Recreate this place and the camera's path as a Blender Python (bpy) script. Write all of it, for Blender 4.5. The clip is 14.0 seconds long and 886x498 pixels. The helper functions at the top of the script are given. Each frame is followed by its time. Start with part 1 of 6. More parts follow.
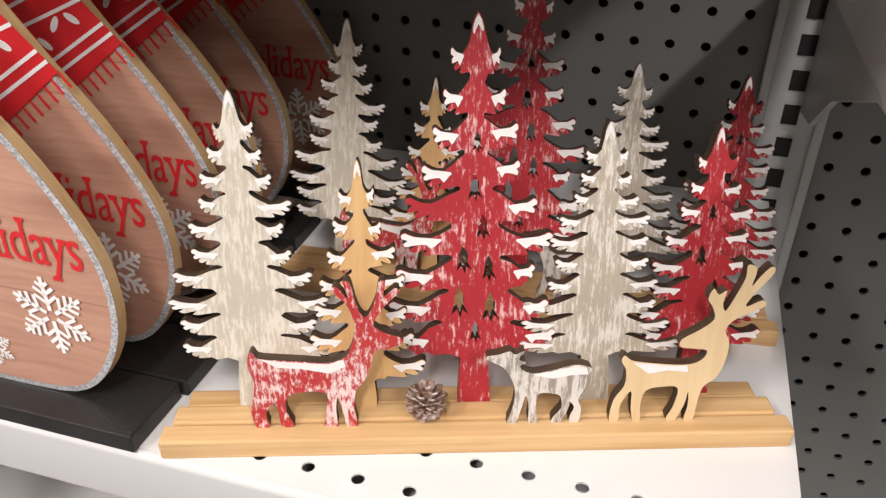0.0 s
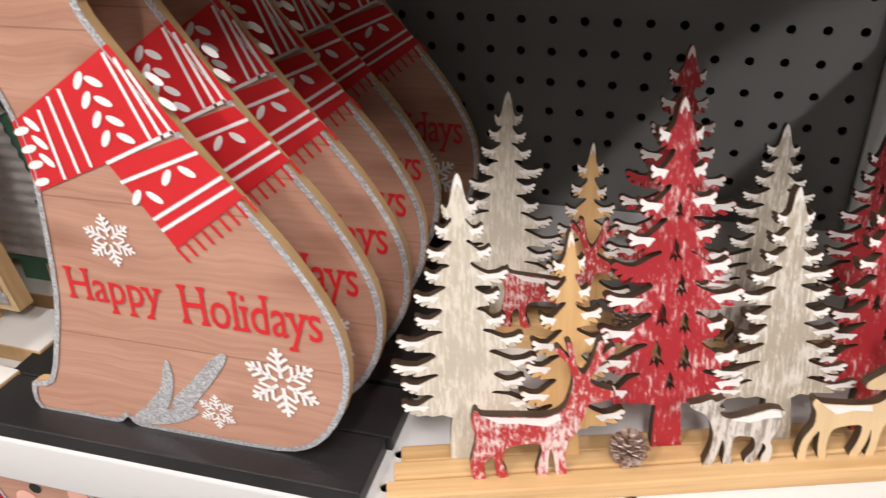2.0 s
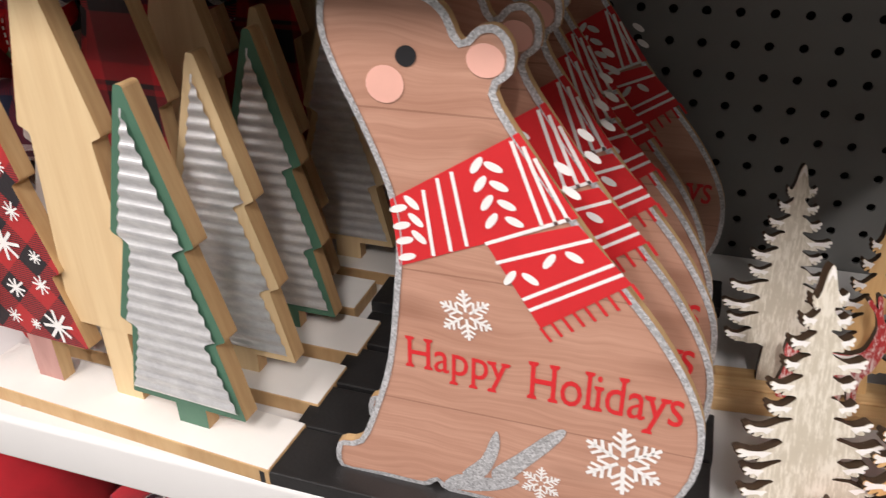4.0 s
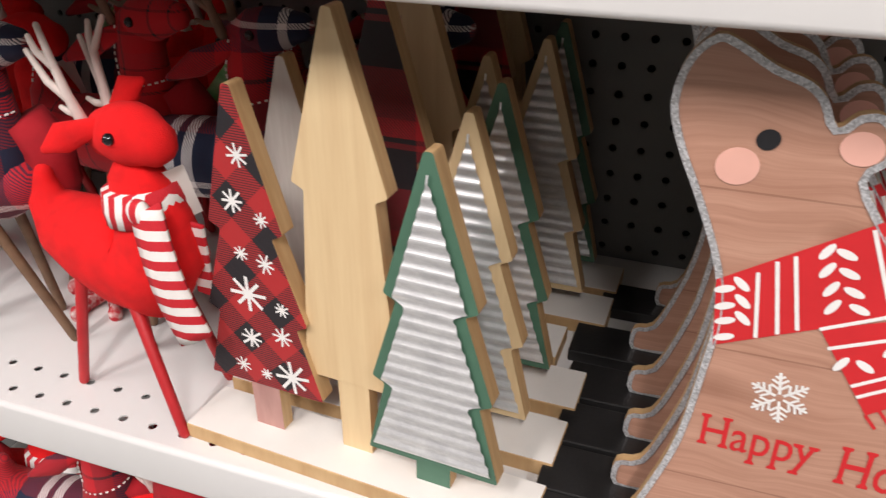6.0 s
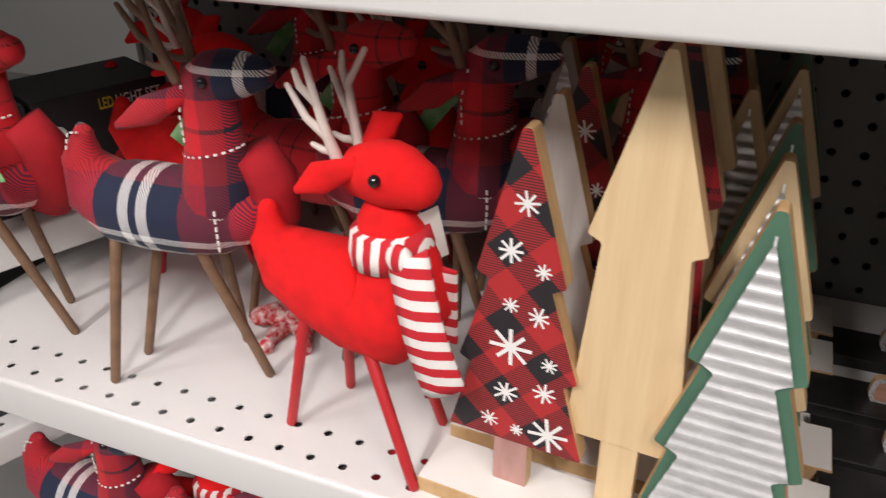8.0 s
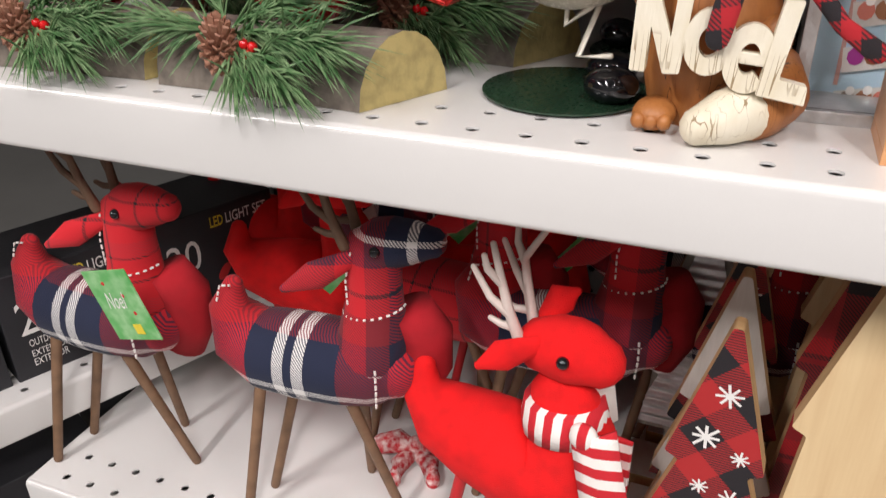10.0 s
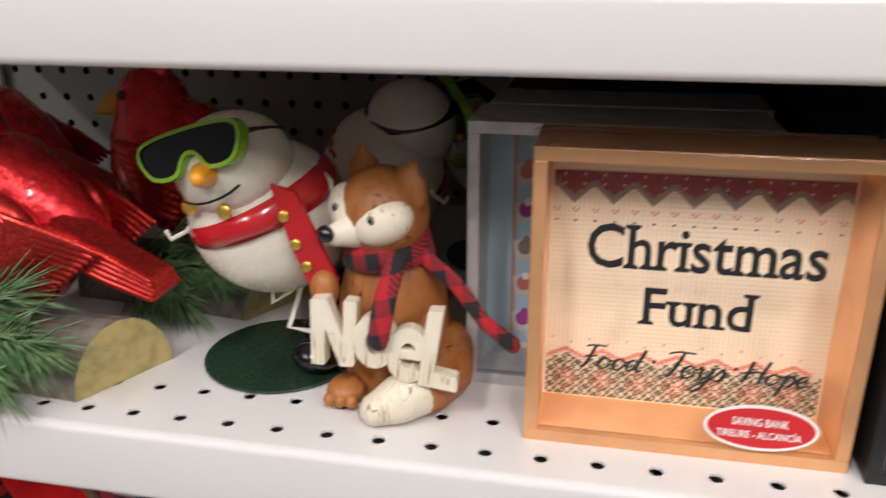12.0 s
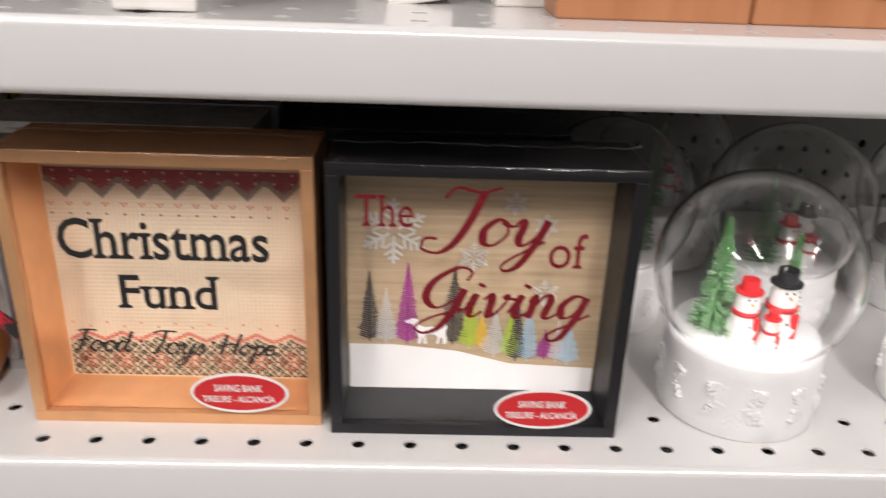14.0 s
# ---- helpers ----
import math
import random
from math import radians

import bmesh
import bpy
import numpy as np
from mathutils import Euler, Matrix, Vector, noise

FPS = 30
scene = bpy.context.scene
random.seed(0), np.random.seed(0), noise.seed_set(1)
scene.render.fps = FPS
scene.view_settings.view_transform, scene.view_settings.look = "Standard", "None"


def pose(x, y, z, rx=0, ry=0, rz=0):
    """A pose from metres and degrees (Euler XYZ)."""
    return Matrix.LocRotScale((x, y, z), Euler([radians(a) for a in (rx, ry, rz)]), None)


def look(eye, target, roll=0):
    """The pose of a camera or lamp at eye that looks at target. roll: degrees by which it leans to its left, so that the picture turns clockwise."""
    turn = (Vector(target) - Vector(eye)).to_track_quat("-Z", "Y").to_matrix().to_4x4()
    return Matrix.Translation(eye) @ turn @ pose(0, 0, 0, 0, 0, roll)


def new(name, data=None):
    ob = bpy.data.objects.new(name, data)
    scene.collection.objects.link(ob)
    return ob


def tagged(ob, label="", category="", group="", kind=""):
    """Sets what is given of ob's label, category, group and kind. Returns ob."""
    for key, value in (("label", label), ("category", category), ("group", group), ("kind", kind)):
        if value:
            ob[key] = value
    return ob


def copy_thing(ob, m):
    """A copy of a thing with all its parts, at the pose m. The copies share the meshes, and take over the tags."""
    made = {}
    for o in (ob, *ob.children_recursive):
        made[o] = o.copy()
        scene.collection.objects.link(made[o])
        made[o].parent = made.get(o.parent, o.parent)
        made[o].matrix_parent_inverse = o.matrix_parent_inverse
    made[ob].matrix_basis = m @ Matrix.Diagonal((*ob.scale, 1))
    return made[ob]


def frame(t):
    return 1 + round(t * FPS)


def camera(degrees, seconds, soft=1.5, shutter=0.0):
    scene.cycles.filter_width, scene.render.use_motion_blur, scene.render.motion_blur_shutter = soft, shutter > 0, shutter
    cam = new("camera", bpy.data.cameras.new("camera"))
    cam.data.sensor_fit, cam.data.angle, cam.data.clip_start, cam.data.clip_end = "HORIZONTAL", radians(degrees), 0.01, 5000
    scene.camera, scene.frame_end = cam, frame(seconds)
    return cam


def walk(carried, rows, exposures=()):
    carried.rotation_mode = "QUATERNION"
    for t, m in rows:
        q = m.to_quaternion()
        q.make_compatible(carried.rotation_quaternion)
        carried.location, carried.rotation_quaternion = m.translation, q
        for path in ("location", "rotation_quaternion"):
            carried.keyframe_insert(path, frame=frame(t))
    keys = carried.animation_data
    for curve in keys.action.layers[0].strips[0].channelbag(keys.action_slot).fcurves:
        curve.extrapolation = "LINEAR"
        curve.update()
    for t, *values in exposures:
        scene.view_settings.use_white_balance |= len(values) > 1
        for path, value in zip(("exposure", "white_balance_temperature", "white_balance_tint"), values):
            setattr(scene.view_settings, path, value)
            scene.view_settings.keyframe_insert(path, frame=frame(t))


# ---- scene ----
cam = camera(58.7, 14.0, 1.3, 0.35)
PATH = [
    (0, (0.136, -0.215, 1.287), (-0.346, 1.413, 0.23), 0.3),
    (0.5, (0.134, -0.22, 1.287), (-0.364, 1.408, 0.238), -0.5),
    (1, (0.123, -0.231, 1.3), (-0.368, 1.407, 0.263), -1.1),
    (1.5, (0.087, -0.253, 1.313), (-0.396, 1.397, 0.292), -1.6),
    (2, (0.041, -0.261, 1.322), (-0.439, 1.402, 0.319), -1.8),
    (2.5, (-0.008, -0.265, 1.336), (-0.501, 1.391, 0.328), -1.9),
    (3, (-0.049, -0.274, 1.344), (-0.568, 1.381, 0.348), -2.0),
    (3.2, (-0.063, -0.281, 1.346), (-0.593, 1.376, 0.358), -1.8),
    (5.3, (-0.218, -0.299, 1.381), (-0.781, 1.347, 0.394), -0.3),
    (5.5, (-0.232, -0.303, 1.383), (-0.796, 1.341, 0.393), -0.2),
    (6, (-0.271, -0.313, 1.387), (-0.854, 1.327, 0.401), -0.1),
    (6.5, (-0.311, -0.315, 1.39), (-0.913, 1.319, 0.405), -0.0),
    (7, (-0.352, -0.317, 1.388), (-0.972, 1.311, 0.405), -0.1),
    (7.5, (-0.386, -0.317, 1.39), (-1.023, 1.302, 0.404), -0.2),
    (8, (-0.42, -0.32, 1.397), (-1.078, 1.287, 0.407), -0.5),
    (8.2, (-0.437, -0.324, 1.403), (-1.108, 1.28, 0.414), -0.7),
    (10.3, (-0.535, -0.321, 1.486), (-1.2, 1.336, 0.584), -0.6),
    (10.5, (-0.531, -0.316, 1.493), (-1.197, 1.358, 0.625), -0.6),
    (11, (-0.513, -0.302, 1.524), (-1.115, 1.43, 0.725), -0.5),
    (11.5, (-0.49, -0.299, 1.547), (-0.996, 1.488, 0.804), -0.5),
    (12, (-0.455, -0.3, 1.571), (-0.826, 1.533, 0.863), -0.3),
    (12.5, (-0.41, -0.3, 1.59), (-0.64, 1.56, 0.892), 0.3),
    (13, (-0.37, -0.305, 1.594), (-0.49, 1.562, 0.889), 0.8),
    (13.5, (-0.344, -0.308, 1.598), (-0.37, 1.553, 0.867), 1.4),
    (14, (-0.291, -0.315, 1.596), (-0.235, 1.524, 0.811), 2.1),
]
walk(cam, [(t, look(eye, target, roll)) for t, eye, target, roll in PATH],
     [(0, 0.24), (3, 0.22), (5.3, 0.08), (8.2, 0.05), (10.5, 0.05), (11, 0.05), (12.5, -0.3), (14, -0.38)])

# ---- world, lamps ----
world = bpy.data.worlds.new("world")
scene.world = world
world.use_nodes = True
world.node_tree.nodes["Background"].inputs[0].default_value = (0.9, 0.95, 1.0, 1)
world.node_tree.nodes["Background"].inputs[1].default_value = 0.02
SHELF_1, SHELF_2, SHELF_3, SHELF_0 = 1.0, 1.3556, 1.5588, 0.67
X_LEFT, X_RIGHT, Y_BACK = -1.045, 0.224, 0.374
PITCH = 0.0254
CEILING = 3.5

def ceiling_lamp(x, y, watts):
    lamp = bpy.data.lights.new("tube_light", "AREA")
    lamp.shape, lamp.size, lamp.size_y, lamp.energy, lamp.color = "RECTANGLE", 1.2, 0.16, watts, (1.0, 0.935, 0.93)
    ob = new("tube_light", lamp)
    ob.matrix_world = pose(x, y, CEILING - 0.1, 0, 0, 90)
    return ob

LAMPS = [(x, y) for x in (-2.9, -1.3, 0.3, 1.9) for y in (-4.2, -2.1, -0.7)]
for lamp_x, lamp_y in LAMPS:
    ceiling_lamp(lamp_x, lamp_y, {-4.2: 4, -2.1: 60, -0.7: 5}[lamp_y])

# ---- materials ----
def material(name, base, rough=0.5, metal=0.0, vary=0.08, size=40.0, bump=0.1, grain=400.0, second=None, coat=0.0, sheen=0.0):
    """A surface with soft blotches and fine grain; second: the colour of the blotches."""
    m = bpy.data.materials.new(name)
    m.use_nodes = True
    n, l = m.node_tree.nodes, m.node_tree.links
    b = n["Principled BSDF"]
    b.inputs["Roughness"].default_value, b.inputs["Metallic"].default_value = rough, metal
    b.inputs["Coat Weight"].default_value, b.inputs["Sheen Weight"].default_value = coat, sheen
    tc = n.new("ShaderNodeTexCoord")
    big, fine = n.new("ShaderNodeTexNoise"), n.new("ShaderNodeTexNoise")
    big.inputs["Scale"].default_value, big.inputs["Detail"].default_value = size, 4
    fine.inputs["Scale"].default_value, fine.inputs["Detail"].default_value = grain, 3
    l.new(tc.outputs["Object"], big.inputs["Vector"])
    l.new(tc.outputs["Object"], fine.inputs["Vector"])
    mix = n.new("ShaderNodeMix")
    mix.data_type = "RGBA"
    other = second or tuple(max(0, c * (1 - 2.5 * vary)) for c in base)
    mix.inputs["A"].default_value, mix.inputs["B"].default_value = (*base, 1), (*other, 1)
    ramp = n.new("ShaderNodeMapRange")
    ramp.inputs["From Min"].default_value, ramp.inputs["From Max"].default_value = 0.4, 0.75
    l.new(big.outputs["Fac"], ramp.inputs["Value"])
    l.new(ramp.outputs["Result"], mix.inputs["Factor"])
    l.new(mix.outputs["Result"], b.inputs["Base Color"])
    rr = n.new("ShaderNodeMapRange")
    rr.inputs["To Min"].default_value, rr.inputs["To Max"].default_value = max(0.02, rough - 0.08), min(1, rough + 0.1)
    l.new(fine.outputs["Fac"], rr.inputs["Value"])
    l.new(rr.outputs["Result"], b.inputs["Roughness"])
    if bump:
        bp = n.new("ShaderNodeBump")
        bp.inputs["Strength"].default_value, bp.inputs["Distance"].default_value = bump, 0.001
        l.new(fine.outputs["Fac"], bp.inputs["Height"])
        l.new(bp.outputs["Normal"], b.inputs["Normal"])
    return m

SHELF_WHITE = material("shelf_enamel", (0.72, 0.71, 0.69), 0.15, vary=0.02, size=6, bump=0.04, grain=700)
PANEL_GREY = material("pegboard_enamel", (0.19, 0.19, 0.18), 0.5, vary=0.04, size=5, bump=0.05, grain=600)
# near-black colour that stands for the shade inside holes and slots
HOLE_SHADE = material("hole_shade", (0.012, 0.012, 0.012), 0.8, vary=0.02, bump=0)
FLOOR_TILE = material("vinyl_floor", (0.2, 0.195, 0.185), 0.35, vary=0.06, size=3)
WALL_PAINT = material("wall_paint", (0.3, 0.3, 0.29), 0.7, vary=0.03, size=1)
STEEL_GREY = material("bracket_steel", (0.50, 0.50, 0.485), 0.42, vary=0.04, size=12)

def nodes_of(m):
    return m.node_tree.nodes, m.node_tree.links, m.node_tree.nodes["Principled BSDF"]

def blend(n, l, fac, a, b):
    mix = n.new("ShaderNodeMix")
    mix.data_type = "RGBA"
    for key, value in (("A", a), ("B", b)):
        if isinstance(value, tuple):
            mix.inputs[key].default_value = (*value, 1)
        else:
            l.new(value, mix.inputs[key])
    l.new(fac, mix.inputs["Factor"])
    return mix.outputs["Result"]

def stretched_noise(n, l, scale, detail=4, rot=(0, 0, 0), rough=0.6):
    tc, mp, nz = n.new("ShaderNodeTexCoord"), n.new("ShaderNodeMapping"), n.new("ShaderNodeTexNoise")
    mp.inputs["Scale"].default_value = scale
    mp.inputs["Rotation"].default_value = rot
    nz.inputs["Scale"].default_value, nz.inputs["Detail"].default_value, nz.inputs["Roughness"].default_value = 1, detail, rough
    l.new(tc.outputs["Object"], mp.inputs["Vector"])
    l.new(mp.outputs["Vector"], nz.inputs["Vector"])
    return nz.outputs["Fac"]

def stepped(n, l, value, lo, hi):
    mr = n.new("ShaderNodeMapRange")
    mr.inputs["From Min"].default_value, mr.inputs["From Max"].default_value = lo, hi
    l.new(value, mr.inputs["Value"])
    return mr.outputs["Result"]

def bumped(n, l, b, height, strength=0.3, distance=0.001):
    bp = n.new("ShaderNodeBump")
    bp.inputs["Strength"].default_value, bp.inputs["Distance"].default_value = strength, distance
    l.new(height, bp.inputs["Height"])
    l.new(bp.outputs["Normal"], b.inputs["Normal"])

def wood(name, light, dark, scale=(15, 60, 220), rough=0.55, knots=True):
    """Grained wood; the grain runs along the axis of the least scale."""
    m = bpy.data.materials.new(name)
    m.use_nodes = True
    n, l, b = nodes_of(m)
    grain = stretched_noise(n, l, scale, 6)
    broad = stretched_noise(n, l, tuple(v * 0.12 for v in scale), 3)
    base = blend(n, l, stepped(n, l, grain, 0.35, 0.7), light, dark)
    if knots:
        base = blend(n, l, stepped(n, l, broad, 0.5, 0.95), base, tuple(v * 0.55 for v in dark))
    l.new(base, b.inputs["Base Color"])
    b.inputs["Roughness"].default_value = rough
    bumped(n, l, b, grain, 0.15)
    return m

def worn_paint(name, paint, under, amount=0.6, rough=0.6, scale=(260, 260, 45)):
    """Paint rubbed through in short upright scratches."""
    m = bpy.data.materials.new(name)
    m.use_nodes = True
    n, l, b = nodes_of(m)
    scratch = stretched_noise(n, l, scale, 5, rough=0.75)
    broad = stretched_noise(n, l, (40, 40, 25), 3)
    add = n.new("ShaderNodeMath")
    add.operation = "MULTIPLY_ADD"
    l.new(broad, add.inputs[0])
    add.inputs[1].default_value = 0.5
    l.new(scratch, add.inputs[2])
    tone = blend(n, l, broad, tuple(v * 0.8 for v in paint), paint)
    l.new(blend(n, l, stepped(n, l, add.outputs[0], amount + 0.16, amount + 0.26), tone, under), b.inputs["Base Color"])
    b.inputs["Roughness"].default_value = rough
    bumped(n, l, b, scratch, 0.2)
    return m

def bands(n, l, axis, period, stops, shift=0.0, rot=0.0):
    """Repeating stripes along an axis of the object; stops: (place, colour) from 0 to 1."""
    tc, mp, sep = n.new("ShaderNodeTexCoord"), n.new("ShaderNodeMapping"), n.new("ShaderNodeSeparateXYZ")
    mp.inputs["Rotation"].default_value = (0, rot, 0)
    l.new(tc.outputs["Object"], mp.inputs["Vector"])
    l.new(mp.outputs["Vector"], sep.inputs["Vector"])
    ma = n.new("ShaderNodeMath")
    ma.operation = "MULTIPLY_ADD"
    ma.inputs[1].default_value, ma.inputs[2].default_value = 1 / period, shift + 50
    l.new(sep.outputs[axis], ma.inputs[0])
    fr = n.new("ShaderNodeMath")
    fr.operation = "FRACT"
    l.new(ma.outputs[0], fr.inputs[0])
    ramp = n.new("ShaderNodeValToRGB")
    ramp.color_ramp.interpolation = "CONSTANT"
    el = ramp.color_ramp.elements
    while len(el) < len(stops):
        el.new(0.5)
    for e, (p, c) in zip(el, stops):
        e.position, e.color = p, (*c, 1)
    l.new(fr.outputs[0], ramp.inputs["Fac"])
    return ramp.outputs["Color"]

RED, NAVY, WHITE, INK = (0.55, 0.010, 0.018), (0.010, 0.015, 0.042), (0.8, 0.78, 0.76), (0.015, 0.012, 0.015)

def woven(name, warp, weft, period_x, period_z, rot=0.0, twill=900.0, rough=0.9, shift=0.0, shift_z=0.0):
    """Cloth of crossing coloured stripes, with a diagonal twill that shows now the one, now the other."""
    m = bpy.data.materials.new(name)
    m.use_nodes = True
    n, l, b = nodes_of(m)
    a = bands(n, l, "X", period_x, warp, shift, rot)
    c = bands(n, l, "Z", period_z, weft, shift_z, rot)
    d = bands(n, l, "X", 0.0016, [(0, (0.12, 0.12, 0.12)), (0.5, (0.82, 0.82, 0.82))], 0, rot + 0.785)
    l.new(blend(n, l, d, a, c), b.inputs["Base Color"])
    b.inputs["Roughness"].default_value = rough
    b.inputs["Sheen Weight"].default_value = 0.05
    bumped(n, l, b, stretched_noise(n, l, (twill, twill, twill), 2), 0.3)
    return m

DARK_RED = (0.20, 0.012, 0.02)
TARTAN = woven("tartan_cloth", [(0, RED), (0.18, NAVY), (0.33, WHITE), (0.39, NAVY), (0.43, WHITE), (0.49, NAVY), (0.65, DARK_RED), (0.88, RED)],
               [(0, WHITE), (0.054, NAVY), (0.108, WHITE), (0.154, NAVY), (0.42, DARK_RED), (0.66, RED)], 0.15, 0.13, 0.0, 900, shift=0.513, shift_z=0.0923)
TARTAN_HEAD = woven("tartan_cloth_head", [(0, DARK_RED), (0.33, RED), (0.52, DARK_RED), (0.66, NAVY), (0.80, WHITE), (0.86, NAVY)],
                    [(0, RED), (0.14, INK), (0.17, RED), (0.36, NAVY), (0.53, WHITE), (0.57, NAVY), (0.80, DARK_RED)], 0.1, 0.1, 0.0, 900, shift=0.10)
TARTAN_RED = woven("red_tartan_cloth", [(0, RED), (0.45, INK), (0.50, RED), (0.8, INK), (0.84, RED)],
                   [(0, RED), (0.3, INK), (0.35, RED), (0.7, INK), (0.74, (0.45, 0.02, 0.03))], 0.045, 0.045)
TARTAN_GREEN = woven("green_tartan_cloth", [(0, RED), (0.4, (0.02, 0.09, 0.03)), (0.6, RED), (0.8, (0.6, 0.45, 0.05)), (0.84, RED)],
                     [(0, RED), (0.35, (0.02, 0.09, 0.03)), (0.6, RED), (0.8, (0.6, 0.6, 0.5)), (0.84, RED)], 0.03, 0.03)
CHECK = woven("buffalo_check_print", [(0, (0.42, 0.020, 0.022)), (0.5, INK)], [(0, (0.42, 0.020, 0.022)), (0.5, INK)], 0.035, 0.035, 0.785, 300, 0.6)
CHECK_SMALL = woven("buffalo_check_cloth", [(0, (0.4, 0.012, 0.02)), (0.5, INK)], [(0, (0.4, 0.012, 0.02)), (0.5, INK)], 0.016, 0.016, 0.2)
PLAID_TALL = woven("plaid_print", [(0, INK), (0.4, (0.3, 0.015, 0.02)), (0.75, (0.35, 0.02, 0.025)), (0.8, INK)], [(0, (0.3, 0.012, 0.018)), (0.4, INK), (0.75, (0.3, 0.015, 0.02)), (0.8, INK), (0.84, RED)], 0.06, 0.075, 0, 300, 0.6)

def striped(name, colours, period, axis="Z", rough=0.9, rot=0.0):
    m = bpy.data.materials.new(name)
    m.use_nodes = True
    n, l, b = nodes_of(m)
    l.new(bands(n, l, axis, period, colours, 0.0, rot), b.inputs["Base Color"])
    b.inputs["Roughness"].default_value = rough
    bumped(n, l, b, stretched_noise(n, l, (700, 700, 700), 2), 0.5)
    return m

KNIT = striped("striped_knit", [(0, (0.55, 0.015, 0.025)), (0.5, (0.82, 0.78, 0.74))], 0.0128, rot=0.12)
KNIT_SIDE = striped("striped_knit_collar", [(0, (0.55, 0.015, 0.025)), (0.5, (0.82, 0.78, 0.74))], 0.011, "X")

def glitter(name, base, rough=0.35, scale=900.0, metal=0.8):
    """Glued glitter: small facets that face many ways."""
    m = bpy.data.materials.new(name)
    m.use_nodes = True
    n, l, b = nodes_of(m)
    tc, vo = n.new("ShaderNodeTexCoord"), n.new("ShaderNodeTexVoronoi")
    vo.inputs["Scale"].default_value = scale
    l.new(tc.outputs["Object"], vo.inputs["Vector"])
    bw = n.new("ShaderNodeRGBToBW")
    l.new(vo.outputs["Color"], bw.inputs[0])
    l.new(blend(n, l, bw.outputs[0], tuple(v * 0.35 for v in base), base), b.inputs["Base Color"])
    b.inputs["Roughness"].default_value, b.inputs["Metallic"].default_value = rough, metal
    bumped(n, l, b, bw.outputs[0], 1.0, 0.0012)
    return m

SILVER_GLITTER = glitter("silver_glitter", (0.86, 0.86, 0.87), 0.3, 1000.0, 0.35)
RED_GLITTER = glitter("red_glitter", (0.86, 0.06, 0.05), 0.28, 900)
GOLD_GLITTER = glitter("gold_glitter", (0.75, 0.5, 0.12), 0.3)
def board_print(name):
    """A printed picture of boards: long wavy grain, a few dark knots and narrow seams."""
    m = bpy.data.materials.new(name)
    m.use_nodes = True
    n, l, b = nodes_of(m)
    wave, tc, mp = n.new("ShaderNodeTexNoise"), n.new("ShaderNodeTexCoord"), n.new("ShaderNodeMapping")
    wave.inputs["Scale"].default_value, wave.inputs["Detail"].default_value = 14, 2
    l.new(tc.outputs["Object"], wave.inputs["Vector"])
    bent = n.new("ShaderNodeMix")
    bent.data_type, bent.blend_type = "RGBA", "LINEAR_LIGHT"
    bent.inputs["Factor"].default_value = 0.012
    l.new(tc.outputs["Object"], bent.inputs["A"])
    l.new(wave.outputs["Color"], bent.inputs["B"])
    mp.inputs["Scale"].default_value = (10, 40, 330)
    l.new(bent.outputs["Result"], mp.inputs["Vector"])
    grain = n.new("ShaderNodeTexNoise")
    grain.inputs["Scale"].default_value, grain.inputs["Detail"].default_value, grain.inputs["Roughness"].default_value = 1, 7, 0.65
    l.new(mp.outputs["Vector"], grain.inputs["Vector"])
    base = blend(n, l, stepped(n, l, grain.outputs["Fac"], 0.38, 0.72), (0.54, 0.305, 0.215), (0.39, 0.195, 0.13))
    base = blend(n, l, stepped(n, l, stretched_noise(n, l, (5, 5, 30), 3), 0.42, 0.9), base, (0.40, 0.20, 0.13))
    knot, km = n.new("ShaderNodeTexVoronoi"), n.new("ShaderNodeMapping")
    km.inputs["Scale"].default_value = (9, 1, 22)
    km.inputs["Location"].default_value = (0.3, 0.5, 0.15)
    knot.inputs["Scale"].default_value = 1
    l.new(bent.outputs["Result"], km.inputs["Vector"])
    l.new(km.outputs["Vector"], knot.inputs["Vector"])
    near = stepped(n, l, knot.outputs["Distance"], 0.24, 0.05)
    half = n.new("ShaderNodeMath")
    half.operation = "MULTIPLY"
    half.inputs[1].default_value = 0.65
    l.new(near, half.inputs[0])
    base = blend(n, l, half.outputs[0], base, (0.20, 0.085, 0.05))
    seam = bands(n, l, "Z", 0.083, [(0, (0.5, 0.5, 0.5)), (0.011, (0, 0, 0))], 0.17)
    base = blend(n, l, seam, base, (0.20, 0.09, 0.055))
    l.new(base, b.inputs["Base Color"])
    b.inputs["Roughness"].default_value = 0.42
    return m

BEAR_WOOD = board_print("printed_wood")
PLY_EDGE = wood("pale_wood_edge", (0.6, 0.4, 0.2), (0.48, 0.29, 0.13), (60, 200, 14))
PINE_BASE = wood("raw_pine", (0.68, 0.45, 0.22), (0.52, 0.30, 0.12), (7, 160, 200))
BIRCH = wood("bare_basswood", (0.74, 0.56, 0.32), (0.65, 0.46, 0.25), (120, 60, 7), knots=False)
TAN_WOOD = wood("tan_basswood", (0.68, 0.44, 0.2), (0.55, 0.32, 0.12), (200, 60, 14), knots=False)
PINK_WOOD = wood("pink_washed_wood", (0.5, 0.28, 0.24), (0.4, 0.2, 0.18), (120, 60, 20))
GREY_WOOD = wood("grey_washed_wood", (0.5, 0.47, 0.42), (0.36, 0.33, 0.28), (200, 60, 18))
BURNT_EDGE = wood("burnt_cut_edge", (0.075, 0.045, 0.025), (0.03, 0.018, 0.01), (60, 300, 60))
RED_WORN = worn_paint("worn_red_paint", (0.41, 0.018, 0.026), (0.70, 0.44, 0.42), 0.632, scale=(420, 420, 110))
